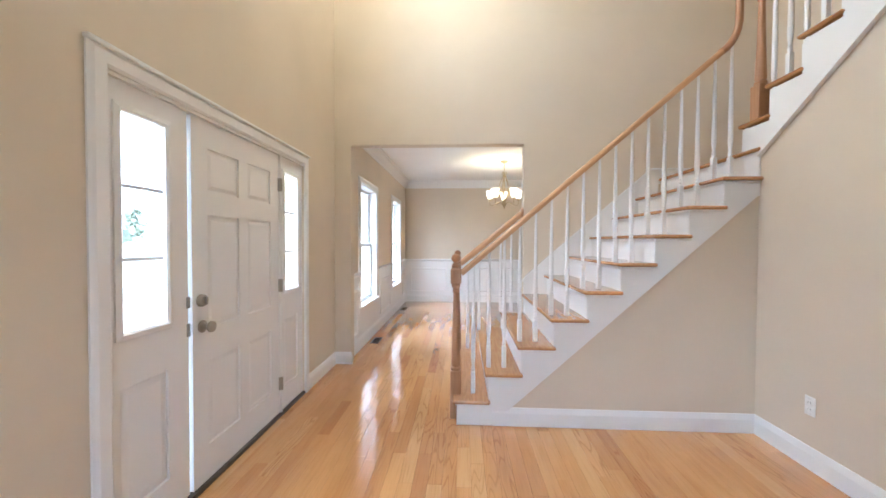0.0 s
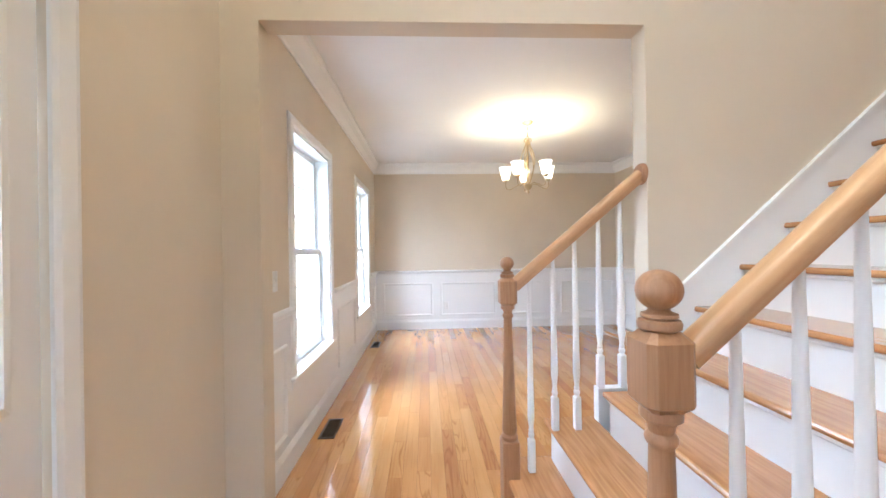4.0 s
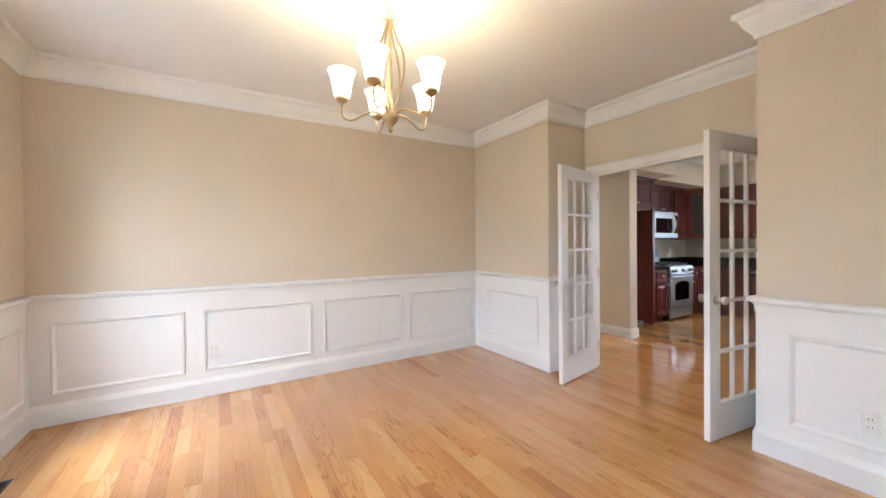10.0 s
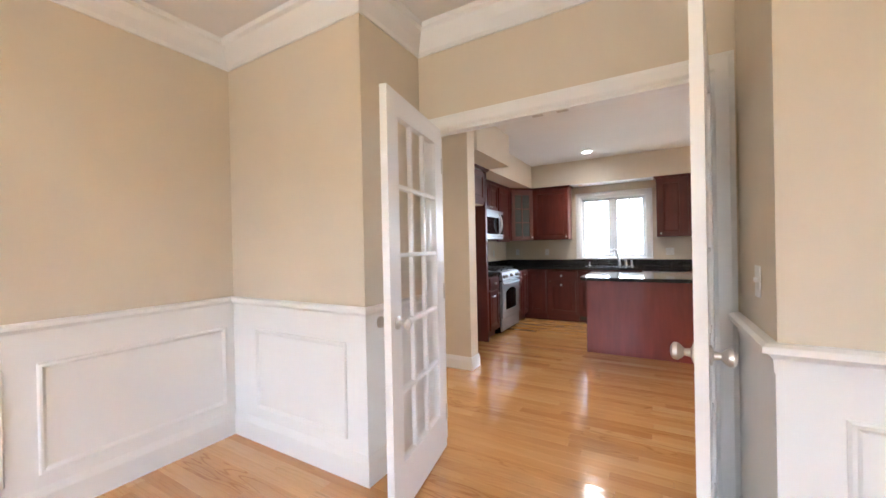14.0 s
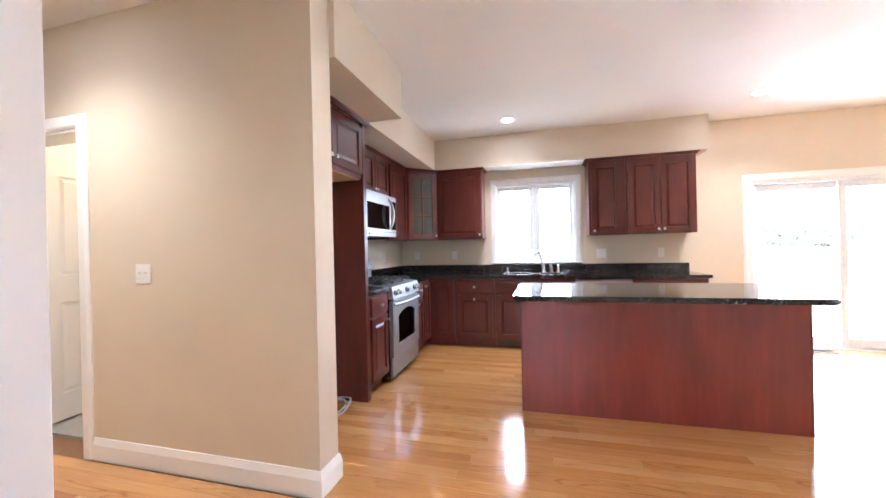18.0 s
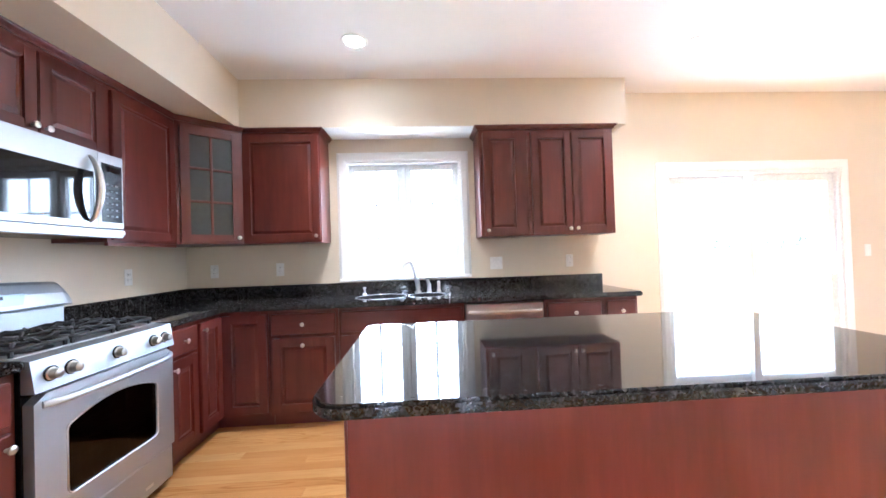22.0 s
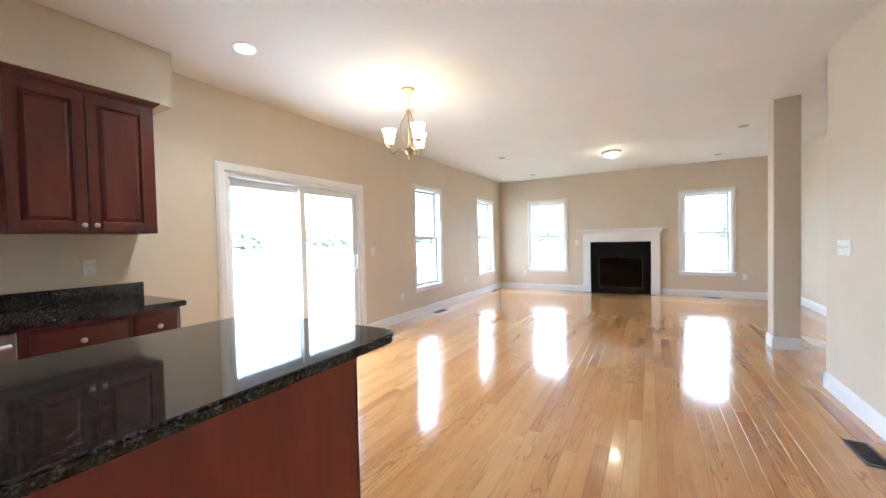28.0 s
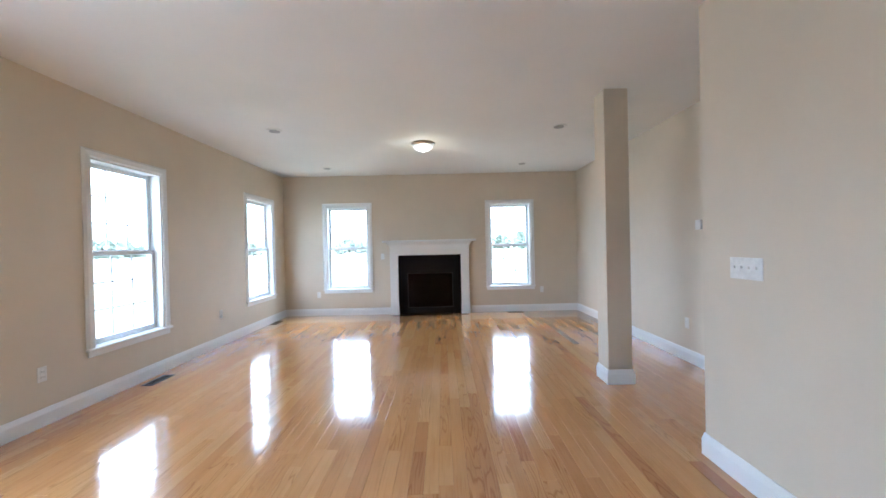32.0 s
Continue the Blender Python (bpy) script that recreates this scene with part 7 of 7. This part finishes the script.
plate("outlet", "x", LX, 1, -0.60, 0.42)
plate("switch", "x", KX, -1, 4.99, 1.15, 2)
plate("outlet", "x", KX, -1, 4.29, 1.15)
plate("outlet", "x", KX, -1, 7.54, 1.16)
plate("outlet", "x", KX, -1, 6.965, 1.158)
plate("outlet", "y", KY, -1, 7.635, 1.158)
plate("outlet", "y", KY, -1, 5.57, 1.165)
plate("outlet", "y", KY, -1, 5.575, 0.30)
th = thing("thermostat", "small white thermostat on the wall", "thermostat")
part("case", boxes((LX + 0.0005, LX + 0.022, -0.42, -0.34, 1.43, 1.53), bevel=0.004), PLASTIC, th)


def register(x, y, along, label="dark brown metal floor register"):
    """A floor register with louvres."""
    r = thing("floor_register", label, "floor register", "floor registers")
    l, w = 0.30, 0.115
    ex, ey = (l / 2, w / 2) if along == "x" else (w / 2, l / 2)
    part("frame", boxes((x - ex, x + ex, y - ey, y - ey + 0.016, 0.0004, 0.006), (x - ex, x + ex, y + ey - 0.016, y + ey, 0.0004, 0.006), (x - ex, x - ex + 0.016, y - ey + 0.016, y + ey - 0.016, 0.0004, 0.006), (x + ex - 0.016, x + ex, y - ey + 0.016, y + ey - 0.016, 0.0004, 0.006)), VENT, r)
    part("backing", boxes((x - ex + 0.016, x + ex - 0.016, y - ey + 0.016, y + ey - 0.016, 0.0004, 0.0012)), BLACK, r)
    n = 14
    for k in range(n):
        t = (k + 0.5) / n
        b = bm_new()
        if along == "x":
            u = x - ex + 0.016 + (2 * ex - 0.032) * t
            box(b, u - 0.0035, u + 0.0035, y - ey + 0.016, y + ey - 0.016, 0.0014, 0.0045)
        else:
            u = y - ey + 0.016 + (2 * ey - 0.032) * t
            box(b, x - ex + 0.016, x + ex - 0.016, u - 0.0035, u + 0.0035, 0.0014, 0.0045)
        part("louvre", b, VENT, r)


register(-1.12, 4.47, "y")
register(-1.12, 6.87, "y")
register(3.76, 2.30, "y")
register(8.19, 2.75, "y")
register(8.20, -3.22, "y")
register(3.78, -3.72, "x")
register(8.14, -0.38, "y")


# ---- outdoors ----
structure("ground", boxes((-400, 400, -400, 400, -0.9, -0.55)), GRASS, "grey-green mown ground reaching the horizon", "ground")
structure("field", boxes((20, 88, -160, 160, -0.55, -0.52)), FIELD, "bare brown field behind the house", "field")
structure("driveway", boxes((-9, -4.5, -60, 60, -0.55, -0.53)), paint("pale asphalt", (0.16, 0.16, 0.165), 0.9, 0.15, 0.4, 90), "pale grey road in front of the house", "road")
structure("patio", boxes((KX + 0.17, KX + 3.4, 0.2, 4.6, -0.55, -0.12)), paint("pale concrete", (0.60, 0.59, 0.57), 0.85, 0.1, 0.3, 80), "pale concrete patio outside the sliding door", "patio")


def porch():
    """Front porch: deck and a white railing of square balusters."""
    structure("porch_floor", boxes((-3.4, OUT - 0.01, 2.9, 9.0, -0.55, -0.12)), paint("grey porch boards", (0.32, 0.32, 0.32), 0.7, 0.1, 0.2, 60), "grey boarded front porch floor", "porch")
    r = thing("porch_railing", "white painted porch railing with square balusters", "railing")
    part("top_rail", boxes((-3.33, -3.25, 2.95, 8.95, 0.76, 0.80), bevel=0.006), VINYL, r)
    part("bottom_rail", boxes((-3.32, -3.26, 2.95, 8.95, 0.0, 0.04), bevel=0.006), VINYL, r)
    bm = bm_new()
    box(bm, -0.016, 0.016, -0.016, 0.016, 0.0, 0.721)
    me = mesh_of("baluster", bm, VINYL)
    for k in range(48):
        ob = new("baluster", me)
        ob.parent = r
        ob.matrix_world = Matrix.Translation((-3.29, 3.1 + 0.122 * k, 0.0395))
    for y in (2.95, 5.95, 8.95):
        part("post", boxes((-3.35, -3.23, y - 0.06, y + 0.06, -0.12, 0.92), bevel=0.006), VINYL, r)


porch()


def tree_line():
    """Far woods: loose leaf clumps over thin trunks."""
    rng = random.Random(5)
    v, f = [], []

    def tree(cx, cy, h, w):
        z0 = -0.55
        k = len(v)
        for a, b, z in ((-0.15, -0.15, z0), (0.15, -0.15, z0), (0, 0.2, z0), (0, 0, z0 + h * 0.7)):
            v.append((cx + a, cy + b, z))
        f.extend([(k, k + 1, k + 3), (k + 1, k + 2, k + 3), (k + 2, k, k + 3)])
        for _ in range(220):
            u = rng.random() ** 0.7
            a = rng.uniform(0, 2 * math.pi)
            z = z0 + h * (0.22 + 0.78 * rng.random())
            lim = w * (1.05 - ((z - z0) / h - 0.45) ** 2 * 2.2)
            r = lim * u
            p = Vector((cx + r * math.cos(a), cy + r * math.sin(a), z))
            s = rng.uniform(0.45, 1.0)
            q = len(v)
            n1 = Vector((rng.uniform(-1, 1), rng.uniform(-1, 1), rng.uniform(-1, 1))).normalized()
            n2 = n1.cross(Vector((rng.uniform(-1, 1), rng.uniform(-1, 1), rng.uniform(-1, 1)))).normalized()
            v.extend([tuple(p + s * n1), tuple(p + s * n2), tuple(p - s * n1 * 0.8), tuple(p - s * n2 * 0.9)])
            f.append((q, q + 1, q + 2, q + 3))

    for k in range(96):
        tree(rng.uniform(92, 116), -160 + 1.6 * k + rng.uniform(-1.2, 1.2), rng.uniform(3.2, 5.6), rng.uniform(1.6, 2.8))
    for k in range(30):
        tree(-45 + 4.2 * k + rng.uniform(-1, 1), rng.uniform(-105, -90), rng.uniform(3.2, 5.4), rng.uniform(1.6, 2.8))
    for k in range(30):
        tree(rng.uniform(-85, -65), -45 + 4.2 * k + rng.uniform(-1, 1), rng.uniform(5, 9), rng.uniform(1.6, 2.8))
    me = bpy.data.meshes.new("tree_line")
    me.from_pydata(v, [], f)
    me.materials.append(LEAF_HAZED)
    tagged(new("tree_line", me), "far line of leafy green trees beyond the field", "trees", kind="stuff")


tree_line()


def far_house(x, y, w, d, h, rz):
    hs = thing("house", "pale-sided house with a grey gable roof far behind the field", "house", "far houses", (x, y, -0.55), rz)
    part("wall", boxes((-w / 2, w / 2, -d / 2, d / 2, 0, h)), SIDING, hs)
    part("roof", prism(bm_new(), [(-d / 2 - 0.4, h), (d / 2 + 0.4, h), (0, h + d * 0.38)], "x", -w / 2 - 0.3, w / 2 + 0.3), ROOFING, hs)
    for k in range(4):
        u = -w / 2 + w * (k + 0.5) / 4
        for z in ((1.0, 3.6) if h > 4 else (1.0,)):
            for s in (1, -1):
                part("window", boxes((u - 0.5, u + 0.5, s * d / 2 - 0.02, s * d / 2 + 0.03, z, z + 1.3)), FARPANE, hs)


far_house(95, -60, 11, 8, 3.2, 80)
far_house(2.0, -72, 12, 8, 3.0, 5)
far_house(-75, 30, 12, 9, 5.2, 90)


# ---- oak floor boards, last ----
def floor_boards():
    """Random-length oak strips along y, laid in courses; joints a hair open."""
    rng = random.Random(7)
    w = 0.0826
    floor = thing("floor", "glossy natural oak strip floor", "floor", kind="structure")
    lengths = [0.4, 0.55, 0.72, 0.9, 1.1, 1.35, 1.6]
    shared = {}
    for L in lengths:
        bm = bm_new()
        box(bm, -w / 2 + 0.0003, w / 2 - 0.0003, 0.0003, L - 0.0003, -0.018, 0.0)
        top = [e for e in bm.edges if all(v.co.z > -0.001 for v in e.verts)]
        bmesh.ops.bevel(bm, geom=top, offset=0.0007, segments=1, affect="EDGES")
        shared[L] = mesh_of("floor_board", bm, OAK)
    rest_v, rest_f = [], []
    near = 0

    def spans(x):
        """Stretches of floor along one course."""
        h = w / 2
        if x < HF:
            if x + h < DX:
                return [(-2.6, YA)]
            if x - h < SX:
                return [(-2.6, YD)]
            if x - h < DR:
                return [(YB, YD), (LY, 1.15)] if x + h > LX else [(YB, YD)]
            return [(R0, R1), (LY, 1.15)] if x - h < RX else [(FD0, FD1), (LY, 1.15)]
        if x < PW0:
            return [(LY, 10.0)]
        if x < PW1:
            return [(LY, 6.88)]
        return [(LY, KY)]

    count = int((KX - FX + 0.2) / w) + 1
    for i in range(count):
        x = FX - 0.02 + w * (i + 0.5)
        for y0, y1 in spans(x):
            y = y0 - rng.random() * 0.7
            while y < y1:
                L = rng.choice(lengths)
                lift = (rng.random() - 0.5) * 0.0004
                pick = (-1.0 < x < 1.2 and 3.6 < y < 6.2) or (5.0 < x < 6.3 and -0.4 < y < 2.0)
                if pick and near < 300 and y > y0 and y + L < y1:
                    ob = new("floor_board", shared[L])
                    ob.parent = floor
                    ob.matrix_world = Matrix.Translation((x, y, lift))
                    near += 1
                else:
                    a, b = max(y, y0 - 0.05), min(y + L, y1 + 0.05)
                    if b - a > 0.01:
                        k = len(rest_v)
                        g, e = 0.0003, 0.0007
                        xa, xb, ya, yb, zt = x - w / 2 + g, x + w / 2 - g, a + g, b - g, lift
                        rest_v.extend([(xa, ya, -0.018), (xb, ya, -0.018), (xb, yb, -0.018), (xa, yb, -0.018),
                                       (xa, ya, zt - e), (xb, ya, zt - e), (xb, yb, zt - e), (xa, yb, zt - e),
                                       (xa + e, ya + e, zt), (xb - e, ya + e, zt), (xb - e, yb - e, zt), (xa + e, yb - e, zt)])
                        rest_f.append((k + 8, k + 9, k + 10, k + 11))
                        for q in range(4):
                            r = (q + 1) % 4
                            rest_f.append((k + q, k + r, k + 4 + r, k + 4 + q))
                            rest_f.append((k + 4 + q, k + 4 + r, k + 8 + r, k + 8 + q))
                y += L
    me = bpy.data.meshes.new("floor_boards")
    me.from_pydata(rest_v, [], rest_f)
    me.materials.append(OAK)
    ob = new("floor_boards", me)
    ob.parent = floor
    tagged(ob, kind="stuff")


floor_boards()
